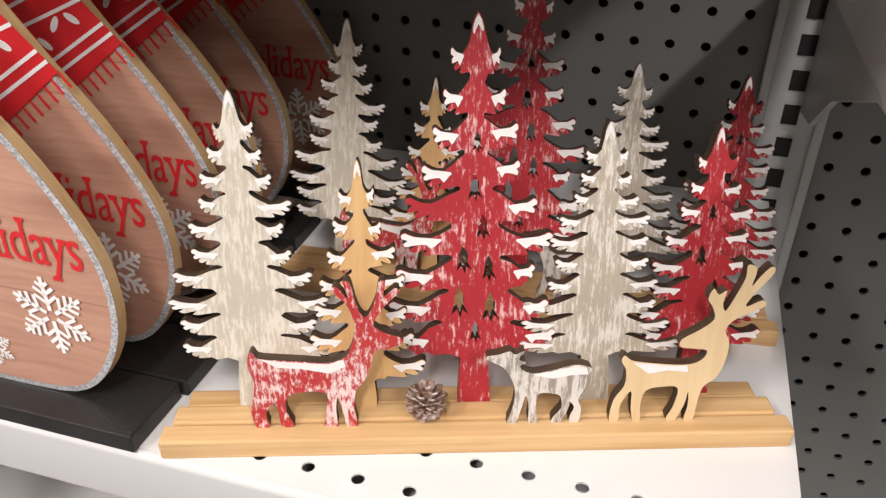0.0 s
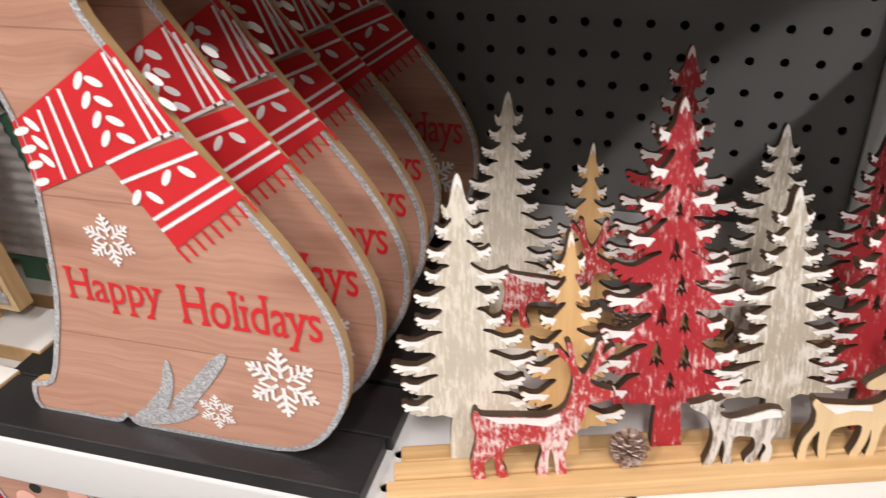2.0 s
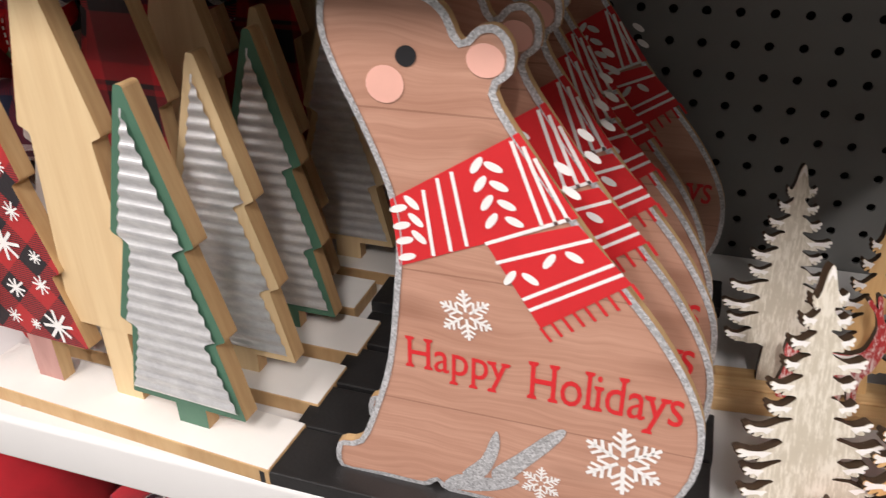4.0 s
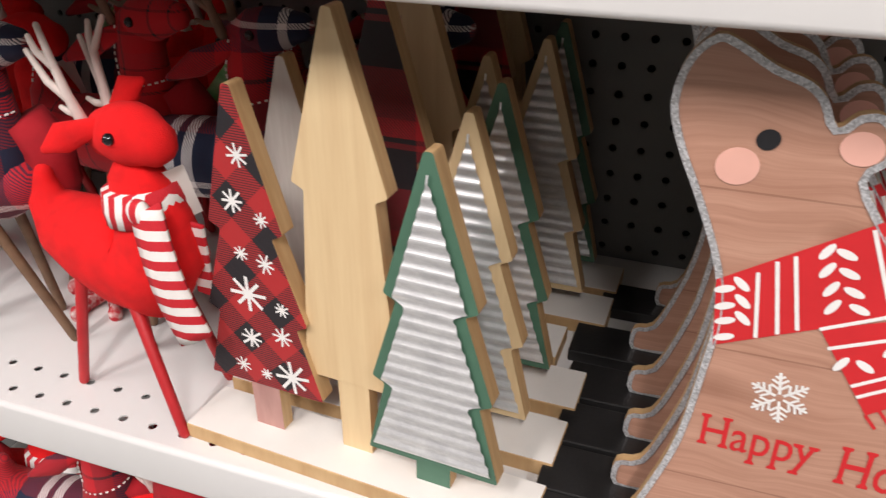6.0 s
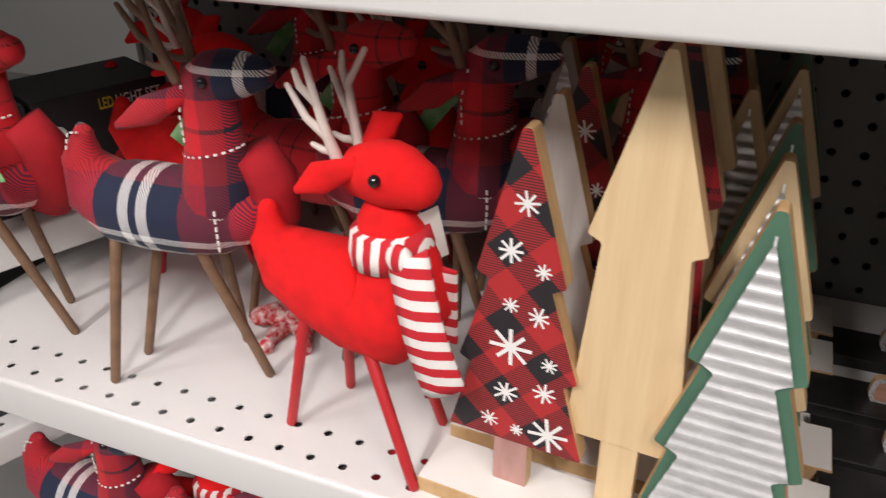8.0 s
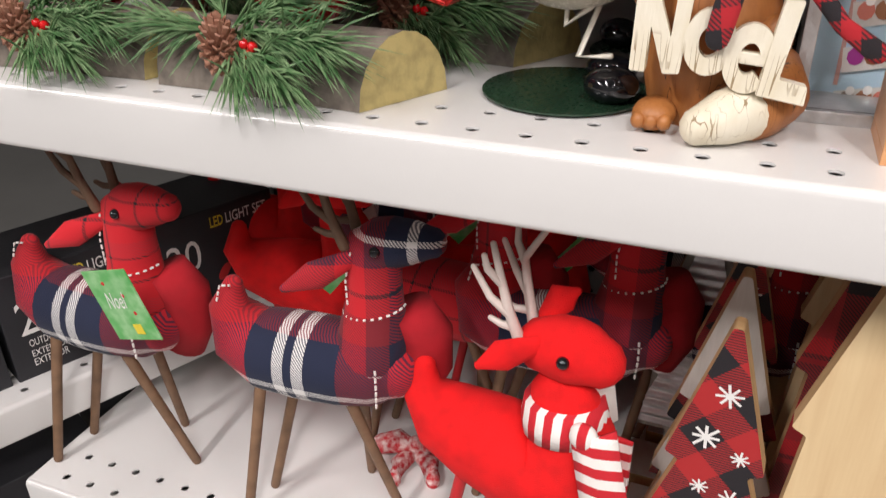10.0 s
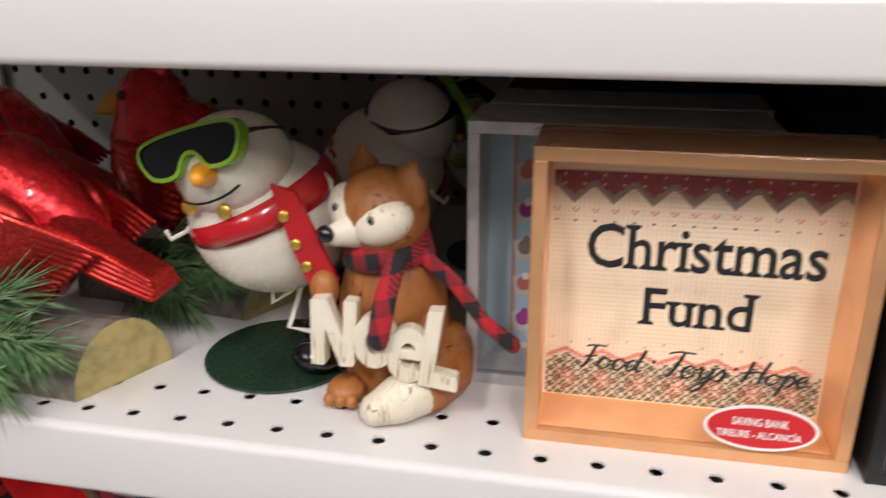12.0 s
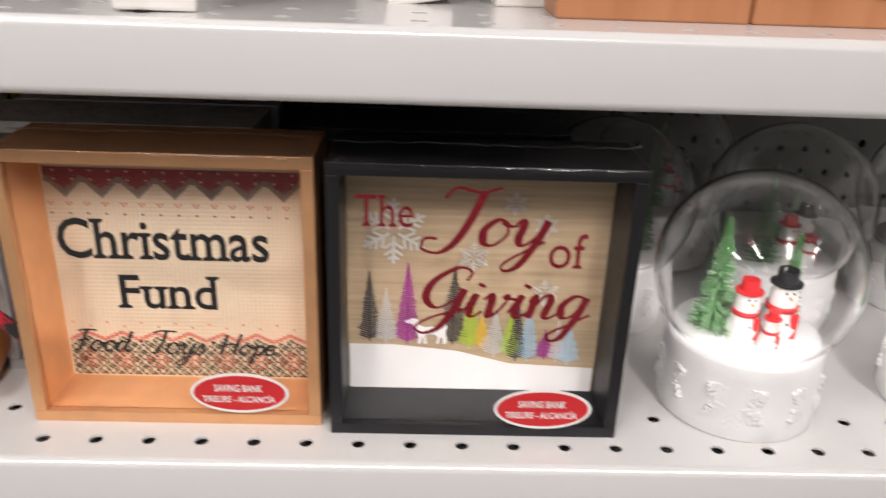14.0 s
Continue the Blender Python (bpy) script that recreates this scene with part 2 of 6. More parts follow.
RED_WASH = worn_paint("whitewashed_red_paint", (0.50, 0.035, 0.035), (0.76, 0.60, 0.56), 0.575, scale=(420, 420, 160))
CREAM_WORN = worn_paint("worn_cream_paint", (0.58, 0.52, 0.41), (0.69, 0.64, 0.54), 0.56, scale=(420, 420, 80))
GREY_WORN = worn_paint("worn_grey_paint", (0.33, 0.28, 0.23), (0.66, 0.61, 0.55), 0.52)
SNOW_PAINT = material("snow_white_paint", (0.82, 0.79, 0.75), 0.6, vary=0.04, size=60)
WHITE_PAINT = material("white_paint", (0.8, 0.77, 0.72), 0.5, vary=0.03, size=20)
WHITE_PRINT = material("white_print", (0.85, 0.83, 0.8), 0.55, vary=0.02, bump=0)
RED_PRINT = material("red_print", (0.62, 0.02, 0.025), 0.5, vary=0.03, bump=0)
BLACK_PRINT = material("black_print", (0.012, 0.012, 0.014), 0.5, vary=0.02, bump=0)
PINK_PRINT = material("pink_print", (0.82, 0.45, 0.36), 0.55, vary=0.03, bump=0)
BLACK_PAINT = material("black_stained_wood", (0.018, 0.017, 0.017), 0.45, vary=0.2, size=25, bump=0.2)
GREEN_PAINT = material("green_paint", (0.075, 0.17, 0.11), 0.5, vary=0.08, size=30)
RED_PLUSH = material("red_plush", (0.85, 0.004, 0.006), 0.95, vary=0.1, size=60, bump=0.8, grain=1500)
RED_FELT = material("red_felt", (0.40, 0.006, 0.014), 0.95, vary=0.1, size=50, bump=0.5, grain=1500)
ANTLER_WHITE = material("white_antler", (0.72, 0.62, 0.56), 0.6, vary=0.08, size=60)
ANTLER_BROWN = material("brown_antler", (0.2, 0.12, 0.075), 0.6, vary=0.15, size=60)
LEG_BROWN = material("brown_leg", (0.22, 0.125, 0.07), 0.6, vary=0.15, size=60)
LEG_RED = material("red_leg", (0.5, 0.02, 0.025), 0.45, vary=0.08, size=50)
EYE_BLACK = material("glossy_black", (0.006, 0.006, 0.008), 0.08, vary=0.02, bump=0, coat=0.5)
STITCH = material("white_stitch", (0.82, 0.78, 0.74), 0.8, bump=0)
TAG_GREEN = material("green_tag", (0.12, 0.42, 0.12), 0.35, vary=0.3, size=70, second=(0.4, 0.65, 0.35), bump=0)
TAG_YELLOW = material("yellow_print", (0.8, 0.62, 0.05), 0.4, bump=0)

def galvanised(name):
    m = bpy.data.materials.new(name)
    m.use_nodes = True
    n, l, b = nodes_of(m)
    f = stretched_noise(n, l, (45, 45, 110), 6, rough=0.75)
    l.new(blend(n, l, stepped(n, l, f, 0.35, 0.7), (0.90, 0.90, 0.89), (0.62, 0.62, 0.63)), b.inputs["Base Color"])
    b.inputs["Metallic"].default_value = 0.65
    rr = n.new("ShaderNodeMapRange")
    rr.inputs["To Min"].default_value, rr.inputs["To Max"].default_value = 0.26, 0.45
    l.new(f, rr.inputs["Value"])
    l.new(rr.outputs["Result"], b.inputs["Roughness"])
    bumped(n, l, b, f, 0.15)
    return m

GALVANISED = galvanised("galvanised_sheet")

# ---- mesh helpers ----
from mathutils.geometry import tessellate_polygon

def mesh_from(name, verts, faces, mat, smooth=False):
    me = bpy.data.meshes.new(name)
    me.from_pydata([tuple(v) for v in verts], [], faces)
    me.materials.append(mat)
    if smooth:
        me.shade_smooth()
    return me

def part(name, bm, mat, parent=None, label="", smooth=False, m=None):
    """Links a bmesh as one mesh object under a thing or part."""
    me = bpy.data.meshes.new(name)
    bm.normal_update()
    bm.to_mesh(me)
    bm.free()
    for one in (mat if isinstance(mat, (list, tuple)) else [mat]):
        me.materials.append(one)
    if smooth:
        me.shade_smooth()
    ob = new(name, me)
    if parent is not None:
        ob.parent = parent
    if m is not None:
        ob.matrix_basis = m
    if label:
        ob["label"] = label
    return ob

def box_bm(x0, y0, z0, x1, y1, z1, bevel=0.0, bm=None, seg=2):
    bm = bm or bmesh.new()
    c = Matrix.Translation(((x0 + x1) / 2, (y0 + y1) / 2, (z0 + z1) / 2)) @ Matrix.Diagonal((x1 - x0, y1 - y0, z1 - z0, 1))
    made = bmesh.ops.create_cube(bm, size=1, matrix=c)
    if bevel:
        edges = list({e for v in made["verts"] for e in v.link_edges})
        bmesh.ops.bevel(bm, geom=edges, offset=bevel, segments=seg, affect="EDGES", profile=0.5)
    return bm

def thing(name, label, category, group="", kind="", m=None):
    ob = new(name)
    ob.empty_display_size = 0.02
    if m is not None:
        ob.matrix_basis = m
    return tagged(ob, label, category, group, kind)

def perforated(nx, ny, radius, thick=0.0012):
    """A sheet of nx by ny one-inch cells in the xy plane, each with a round hole and its rim."""
    verts, faces = [], []
    h = PITCH / 2
    ring = [(h, 0), (h, h), (0, h), (-h, h), (-h, 0), (-h, -h), (0, -h), (h, -h)]
    shared = {}
    for i in range(nx):
        for j in range(ny):
            cx, cy = (i + 0.5) * PITCH, (j + 0.5) * PITCH
            outer = []
            for x, y in ring:
                key = (round((cx + x) * 1e5), round((cy + y) * 1e5))
                if key not in shared:
                    shared[key] = len(verts)
                    verts.append((cx + x, cy + y, 0))
                outer.append(shared[key])
            k = len(verts) - 8
            for depth in (0, -thick):
                verts += [(cx + radius * math.cos(a * math.pi / 8), cy + radius * math.sin(a * math.pi / 8), depth) for a in range(16)]
            for a in range(8):
                b, c0, c1, c2 = (a + 1) % 8, 8 + 2 * a, 8 + 2 * a + 1, 8 + (2 * a + 2) % 16
                faces += [(outer[a], outer[b], k + c1), (outer[a], k + c1, k + c0), (outer[b], k + c2, k + c1)]
            for a in range(16):
                b = (a + 1) % 16
                faces.append((k + 8 + a, k + 8 + b, k + 24 + b, k + 24 + a))
    return verts, faces

def smooth_loop(pts, n=4):
    """A closed Catmull-Rom curve through the points of an outline."""
    out, k = [], len(pts)
    for i in range(k):
        p0, p1, p2, p3 = (Vector(pts[(i + d) % k]) for d in (-1, 0, 1, 2))
        for j in range(n):
            t = j / n
            out.append(0.5 * (2 * p1 + (p2 - p0) * t + (2 * p0 - 5 * p1 + 4 * p2 - p3) * t * t + (3 * p1 - p0 - 3 * p2 + p3) * t ** 3))
    return [(p[0], p[1]) for p in out]

def ccw(pts):
    area = sum(a[0] * b[1] - b[0] * a[1] for a, b in zip(pts, list(pts[1:]) + [pts[0]]))
    return list(pts) if area > 0 else list(reversed(pts))

def plate_bm(pts, thick, y=0.0, bm=None, holes=()):
    """A flat cut-out in the xz plane, its face towards -y, with holes through it; slot 1 is its cut edge."""
    bm = bm or bmesh.new()
    loops = [ccw(pts)] + [list(reversed(ccw(h))) for h in holes]
    front, back = [], []
    for loop in loops:
        a = [bm.verts.new((x, y, z)) for x, z in loop]
        b = [bm.verts.new((x, y + thick, z)) for x, z in loop]
        for i in range(len(loop)):
            j = (i + 1) % len(loop)
            bm.faces.new((a[j], a[i], b[i], b[j])).material_index = 1
        front += a
        back += b
    if holes:
        for tri in tessellate_polygon([[Vector((x, z, 0)) for x, z in loop] for loop in loops]):
            for side in (front, back):
                bm.faces.new([side[k] for k in tri])
        bmesh.ops.recalc_face_normals(bm, faces=bm.faces)
    else:
        bm.faces.new(front)
        bm.faces.new(list(reversed(back)))
    return bm

def inset(pts, d):
    pts = ccw(pts)
    out = []
    for i in range(len(pts)):
        p, q, r = Vector(pts[i - 1]), Vector(pts[i]), Vector(pts[(i + 1) % len(pts)])
        t = (r - p).normalized()
        out.append((q.x - t.y * d, q.y + t.x * d))
    return out

def rim_bm(pts, d, y, bm=None):
    bm = bm or bmesh.new()
    pts = ccw(pts)
    inner = inset(pts, d)
    a = [bm.verts.new((x, y, z)) for x, z in pts]
    b = [bm.verts.new((x, y - 0.0004, z)) for x, z in inner]
    for i in range(len(pts)):
        j = (i + 1) % len(pts)
        bm.faces.new((a[i], a[j], b[j], b[i]))
    return bm

def bar_bm(bm, p, q, w, y):
    """A flat bar from p to q in the xz plane."""
    p, q = Vector(p), Vector(q)
    t = (q - p).normalized() * (w / 2)
    n = Vector((-t.y, t.x))
    vs = [p - n - t * 0.4, q - n + t * 0.4, q + n + t * 0.4, p + n - t * 0.4]
    bm.faces.new([bm.verts.new((v.x, y, v.y)) for v in vs])

def snowflake_bm(cx, cz, r, y, w=None, bm=None, turn=0.0):
    bm = bm or bmesh.new()
    w = w or r * 0.105
    for k in range(6):
        a = math.radians(60 * k + 30 + turn)
        d, c = Vector((math.cos(a), math.sin(a))), Vector((cx, cz))
        bar_bm(bm, c + d * r * 0.16, c + d * r, w, y - 0.00002 * k)
        for f, long in ((0.34, 0.34), (0.56, 0.30), (0.77, 0.18)):
            for side in (-1, 1):
                e = Vector((math.cos(a + side * 0.95), math.sin(a + side * 0.95)))
                bar_bm(bm, c + d * r * f, c + d * r * f + e * r * long, w * 0.85, y - 0.0002 - 0.00002 * k)
    return bm

def tube_bm(points, radii, seg=14, squash=1.0, bm=None, caps=True):
    """A lofted round body along the points, with rounded ends; squash: its width against its height."""
    bm = bm or bmesh.new()
    pts, rad = [Vector(p) for p in points], list(radii)
    t0, t1 = (pts[1] - pts[0]).normalized(), (pts[-1] - pts[-2]).normalized()
    if caps:
        r0, r1 = rad[0], rad[-1]
        pre = [(pts[0] - t0 * r0 * math.sin(a), r0 * math.cos(a)) for a in (1.4, 1.0, 0.5)]
        post = [(pts[-1] + t1 * r1 * math.sin(a), r1 * math.cos(a)) for a in (0.5, 1.0, 1.4)]
        pts = [p for p, _ in pre] + pts + [p for p, _ in post]
        rad = [r for _, r in pre] + rad + [r for _, r in post]
    rings, up = [], Vector((0, 1, 0))
    for i, p in enumerate(pts):
        t = (pts[min(i + 1, len(pts) - 1)] - pts[max(i - 1, 0)]).normalized()
        if abs(t.dot(up)) > 0.95:
            up = Vector((0, 0, 1)) if abs(t.z) < 0.9 else Vector((1, 0, 0))
        side = (up - t * up.dot(t)).normalized()
        other = t.cross(side)
        rings.append([bm.verts.new(p + side * (rad[i] * squash * math.cos(2 * math.pi * k / seg)) + other * (rad[i] * math.sin(2 * math.pi * k / seg))) for k in range(seg)])
    for a, b in zip(rings, rings[1:]):
        for k in range(seg):
            bm.faces.new((a[k], a[(k + 1) % seg], b[(k + 1) % seg], b[k]))
    bm.faces.new(list(reversed(rings[0])))
    bm.faces.new(rings[-1])
    bmesh.ops.recalc_face_normals(bm, faces=bm.faces)
    return bm

def ball_bm(c, r, scale=(1, 1, 1), bm=None, u=20, v=14, turn=None):
    bm = bm or bmesh.new()
    m = Matrix.Translation(c) @ (turn or Matrix.Identity(4)) @ Matrix.Diagonal((r * scale[0], r * scale[1], r * scale[2], 1))
    bmesh.ops.create_uvsphere(bm, u_segments=u, v_segments=v, radius=1, matrix=m)
    return bm

def add_serifs(me, reach):
    """Slab feet on the flat stem ends of flat letters; they lie a hair above the letters."""
    bm = bmesh.new()
    bm.from_mesh(me)
    ends = []
    for e in bm.edges:
        a, b = e.verts[0].co, e.verts[1].co
        wide = abs(a.x - b.x)
        if len(e.link_faces) == 1 and 0.05 < wide < 0.19 and abs(a.y - b.y) < 0.02 * wide:
            up = 1 if e.link_faces[0].calc_center_median().y > a.y else -1
            rises = [(o.other_vert(v).co.y - v.co.y) * up for v in e.verts for o in v.link_edges if o is not e and len(o.link_faces) == 1]
            if rises and min(rises) > 0.12:
                ends.append((min(a.x, b.x), max(a.x, b.x), a.y, up))
    for k, (xa, xb, q, up) in enumerate(ends):
        h = 0.00003 + 0.000002 * k
        ring = [(xa - reach, q), (xb + reach, q), (xb + reach, q + up * 0.045), (xb, q + up * 0.085), (xa, q + up * 0.085), (xa - reach, q + up * 0.045)]
        bm.faces.new([bm.verts.new((x, z, h)) for x, z in ccw(ring)])
    bm.to_mesh(me)
    bm.free()

# strokes of handwritten letters: the width of each letter, then its lines; small letters are 1 high
SCRIPT = {}
SCRIPT["o"] = (0.95, [(0.75, 0.85), (0.45, 1.0), (0.12, 0.6), (0.2, 0.1), (0.5, 0.0), (0.8, 0.4), (0.72, 0.85), (0.6, 0.9), (0.85, 0.75), (1.05, 0.8)])
SCRIPT["y"] = (1.0, [(0, 0.75), (0.15, 1.0), (0.25, 0.8), (0.22, 0.25), (0.42, 0.02), (0.75, 0.45), (0.9, 1.0)], [(0.9, 1.0), (0.75, 0.1), (0.45, -0.8), (0.1, -1.0), (0.0, -0.75), (0.35, -0.35), (1.0, 0.2)])
SCRIPT["J"] = (1.5, [(0.25, 1.75), (0.5, 2.15), (1.2, 2.0), (1.75, 2.2)], [(1.3, 2.05), (1.15, 1.0), (0.9, 0.1), (0.5, -0.35), (0.0, -0.2), (0.0, 0.2), (0.35, 0.2)])
SCRIPT["G"] = (1.35, [(1.2, 1.55), (1.25, 1.95), (0.8, 2.1), (0.2, 1.5), (0.1, 0.8), (0.5, 0.35), (1.0, 0.7), (1.2, 1.15)], [(1.2, 1.2), (1.1, 0.4), (0.8, -0.5), (0.35, -0.8), (0.05, -0.5), (0.5, -0.05), (1.35, 0.3)])
SCRIPT["i"] = (0.55, [(0, 0.2), (0.25, 1.0), (0.2, 0.3), (0.35, 0.0), (0.6, 0.25)], [(0.36, 1.45), (0.33, 1.32)])
SCRIPT["v"] = (0.85, [(0, 0.75), (0.15, 1.0), (0.25, 0.7), (0.3, 0.0), (0.6, 0.4), (0.75, 0.95), (0.65, 0.85), (1.0, 0.8)])
SCRIPT["n"] = (0.95, [(0, 0.7), (0.12, 1.0), (0.15, 0.5), (0.12, 0.0)], [(0.13, 0.3), (0.45, 1.0), (0.65, 0.8), (0.6, 0.2), (0.75, 0.0), (1.0, 0.25)])
SCRIPT["g"] = (0.95, [(0.75, 0.9), (0.4, 1.0), (0.1, 0.55), (0.25, 0.05), (0.55, 0.2), (0.78, 0.95)], [(0.78, 0.95), (0.65, 0.0), (0.4, -0.85), (0.1, -1.0), (0.0, -0.7), (0.45, -0.3), (1.05, 0.2)])
SCRIPT["F"] = (1.1, [(0.1, 1.9), (0.6, 2.05), (1.4, 2.0)], [(0.7, 2.0), (0.55, 1.0), (0.3, 0.1), (0.0, 0.1)], [(0.2, 1.0), (1.0, 1.1)])
SCRIPT["d"] = (0.95, [(0.7, 0.85), (0.35, 1.0), (0.05, 0.5), (0.25, 0.0), (0.6, 0.4), (0.95, 2.0)], [(0.95, 2.0), (0.7, 0.4), (0.85, 0.0), (1.1, 0.2)])
SCRIPT["T"] = (1.0, [(0, 1.85), (0.5, 2.05), (1.5, 2.0)], [(0.85, 2.0), (0.7, 1.0), (0.4, 0.05), (0.1, 0.1)])
SCRIPT["s"] = (0.65, [(0, 0.2), (0.4, 1.0), (0.55, 0.45), (0.35, 0.0), (0.05, 0.1)])
SCRIPT["H"] = (1.2, [(0.2, 2.0), (0.15, 1.0), (0.0, 0.0)], [(1.15, 2.1), (1.0, 1.0), (0.95, 0.0)], [(-0.1, 0.9), (0.6, 1.05), (1.2, 1.0)])
SCRIPT["p"] = (0.85, [(0.1, 0.8), (0.25, 1.0), (0.15, 0.0), (0.0, -0.9)], [(0.15, 0.3), (0.5, 1.0), (0.75, 0.6), (0.5, 0.0), (0.2, 0.2)])
SCRIPT["e"] = (0.75, [(0.1, 0.45), (0.5, 0.6), (0.55, 0.95), (0.3, 1.0), (0.05, 0.5), (0.3, 0.0), (0.75, 0.3)])

def handwriting(name, word, x0, x1, z0, z1, y, mat, parent, thin, thick, lean=0.2, label=""):
    """A word in joined pen strokes, thicker where the pen goes down, fitted to a box."""
    lines, ends, at = [], [], 0.0
    for letter in word:
        wide, *strokes = SCRIPT[letter]
        for pts in strokes:
            pts = [Vector((at + px + lean * pz, pz)) for px, pz in pts]
            run = []
            for i in range(len(pts) - 1):
                p0, p1, p2, p3 = pts[max(i - 1, 0)], pts[i], pts[i + 1], pts[min(i + 2, len(pts) - 1)]
                for j in range(7):
                    t = j / 7
                    run.append(0.5 * (2 * p1 + (p2 - p0) * t + (2 * p0 - 5 * p1 + 4 * p2 - p3) * t * t + (3 * p1 - p0 - 3 * p2 + p3) * t ** 3))
            lines.append((len(ends), run + [pts[-1]]))
        at += wide
        ends.append(at)
    xs, zs = [p.x for _, run in lines for p in run], [p.y for _, run in lines for p in run]
    made, k = [bmesh.new() for _ in word], 0
    for which, run in lines:
        bm = made[which]
        run = [Vector((x0 + (p.x - min(xs)) / (max(xs) - min(xs)) * (x1 - x0), z0 + (p.y - min(zs)) / (max(zs) - min(zs)) * (z1 - z0))) for p in run]
        rows = []
        for i, p in enumerate(run):
            t = (run[min(i + 1, len(run) - 1)] - run[max(i - 1, 0)]).normalized()
            w = (thin + (thick - thin) * max(0.0, -t.y) ** 1.5) / 2
            k += 1
            rows.append([bm.verts.new((p.x + s * -t.y * w, y - 0.000003 * k, p.y + s * t.x * w)) for s in (1, -1)])
        for a, b in zip(rows, rows[1:]):
            bm.faces.new((a[0], a[1], b[1], b[0]))
    for bm in made:
        part(name, bm, mat, parent, label)

def lettering(name, body, x0, x1, z0, z1, y, mat, parent, lean=0.0, weight=0.0, label="", depth=0.0, serif=0.0):
    """Words in the built-in font, fitted to the box x0..x1, z0..z1 and standing at depth y."""
    curve = bpy.data.curves.new(name, "FONT")
    curve.body, curve.shear, curve.offset, curve.resolution_u = body, lean, weight, 3
    temp = bpy.data.objects.new(name, curve)
    scene.collection.objects.link(temp)
    bpy.context.view_layer.update()
    me = bpy.data.meshes.new_from_object(temp.evaluated_get(bpy.context.evaluated_depsgraph_get()))
    bpy.data.objects.remove(temp)
    if serif:
        add_serifs(me, serif)
    co = np.array([v.co for v in me.vertices])
    lo, hi = co.min(0), co.max(0)
    for v in me.vertices:
        v.co = (x0 + (v.co.x - lo[0]) / (hi[0] - lo[0]) * (x1 - x0), y - v.co.z, z0 + (v.co.y - lo[1]) / (hi[1] - lo[1]) * (z1 - z0))
    if depth:
        bm = bmesh.new()
        bm.from_mesh(me)
        ret = bmesh.ops.extrude_face_region(bm, geom=bm.faces[:])
        for v in ret["geom"]:
            if isinstance(v, bmesh.types.BMVert):
                v.co.y += depth
        bmesh.ops.recalc_face_normals(bm, faces=bm.faces)
        bm.to_mesh(me)
        bm.free()
    me.materials.clear()
    me.materials.append(mat)
    ob = new(name, me)
    ob.parent = parent
    if label:
        ob["label"] = label
    return ob

# ---- the room ----
def setting(name, bm, mat, label, category):
    return tagged(part(name, bm, mat), label, category, kind="structure")

setting("floor", box_bm(-6, -5, -0.1, 6, 3, 0), FLOOR_TILE, "pale speckled vinyl shop floor under the shelving", "floor")
setting("ceiling", box_bm(-6, -5, CEILING, 6, 3, CEILING + 0.1), WALL_PAINT, "white painted shop ceiling above the aisle", "ceiling")
for name, size in (("wall_north", (-6, 3, 0, 6, 3.1, CEILING)), ("wall_south", (-6, -5.1, 0, 6, -5, CEILING)),
                   ("wall_west", (-6.1, -5, 0, -6, 3, CEILING)), ("wall_east", (6, -5, 0, 6.1, 3, CEILING))):
    setting(name, box_bm(*size), WALL_PAINT, "plain off-white painted shop wall", "wall")

# ---- the shelving ----
def shelf(name, x0, x1, z, front, back, hole_x, label, rows=2, lip=0.031):
    """A sheet steel shelf with a rounded front lip and perforated rows behind it; hole_x: the place of one hole."""
    ob = thing(name, label, "shelf", group="gondola shelves", m=pose(0, 0, 0))
    first = hole_x - math.floor((hole_x - x0 - PITCH / 2) / PITCH) * PITCH - PITCH / 2
    nx = int((x1 - first) / PITCH)
    y0 = front + 0.017 - PITCH / 2
    verts, faces = perforated(nx, rows, 0.0033)
    sheet = new("perforated_strip", mesh_from("perforated_strip", [(x + first, y + y0, z + d) for x, y, d in verts], faces, SHELF_WHITE))
    sheet.parent = ob
    last, y1 = first + nx * PITCH, y0 + rows * PITCH
    bm = bmesh.new()
    def quad(*p):
        bm.faces.new([bm.verts.new(q) for q in p])
    quad((x0, y1, z), (x1, y1, z), (x1, back, z), (x0, back, z))
    quad((x0, y0, z), (first, y0, z), (first, y1, z), (x0, y1, z))
    quad((last, y0, z), (x1, y0, z), (x1, y1, z), (last, y1, z))
    part("deck", bm, SHELF_WHITE, ob)
    r, profile = 0.0042, [(y0, 0.0)]
    for k in range(7):
        a = k / 6 * math.pi / 2
        profile.append((front + r - r * math.sin(a), -r + r * math.cos(a)))
    for k in range(5):
        a = k / 4 * math.pi / 2
        profile.append((front + 0.004 - 0.004 * math.cos(a), -lip + 0.004 - 0.004 * math.sin(a)))
    profile.append((front + 0.02, -lip))
    bm = bmesh.new()
    cols = [[bm.verts.new((x, y, z + d)) for y, d in profile] for x in (x0, x1)]
    for k in range(len(profile) - 1):
        bm.faces.new((cols[0][k], cols[0][k + 1], cols[1][k + 1], cols[1][k]))
    bm.faces.new(cols[0]), bm.faces.new(list(reversed(cols[1])))
    part("front_lip", bm, SHELF_WHITE, ob, smooth=False).data.shade_smooth()
    bm = box_bm(x0 + 0.002, front + 0.021, z - 0.03, x1 - 0.002, back, z - 0.022)
    part("underside", bm, SHELF_WHITE, ob)
    for x in (x0, x1 - 0.002):
        part("end_plate", box_bm(x, front + 0.012, z - 0.035, x + 0.002, back, z - 0.0015), SHELF_WHITE, ob)
    return ob

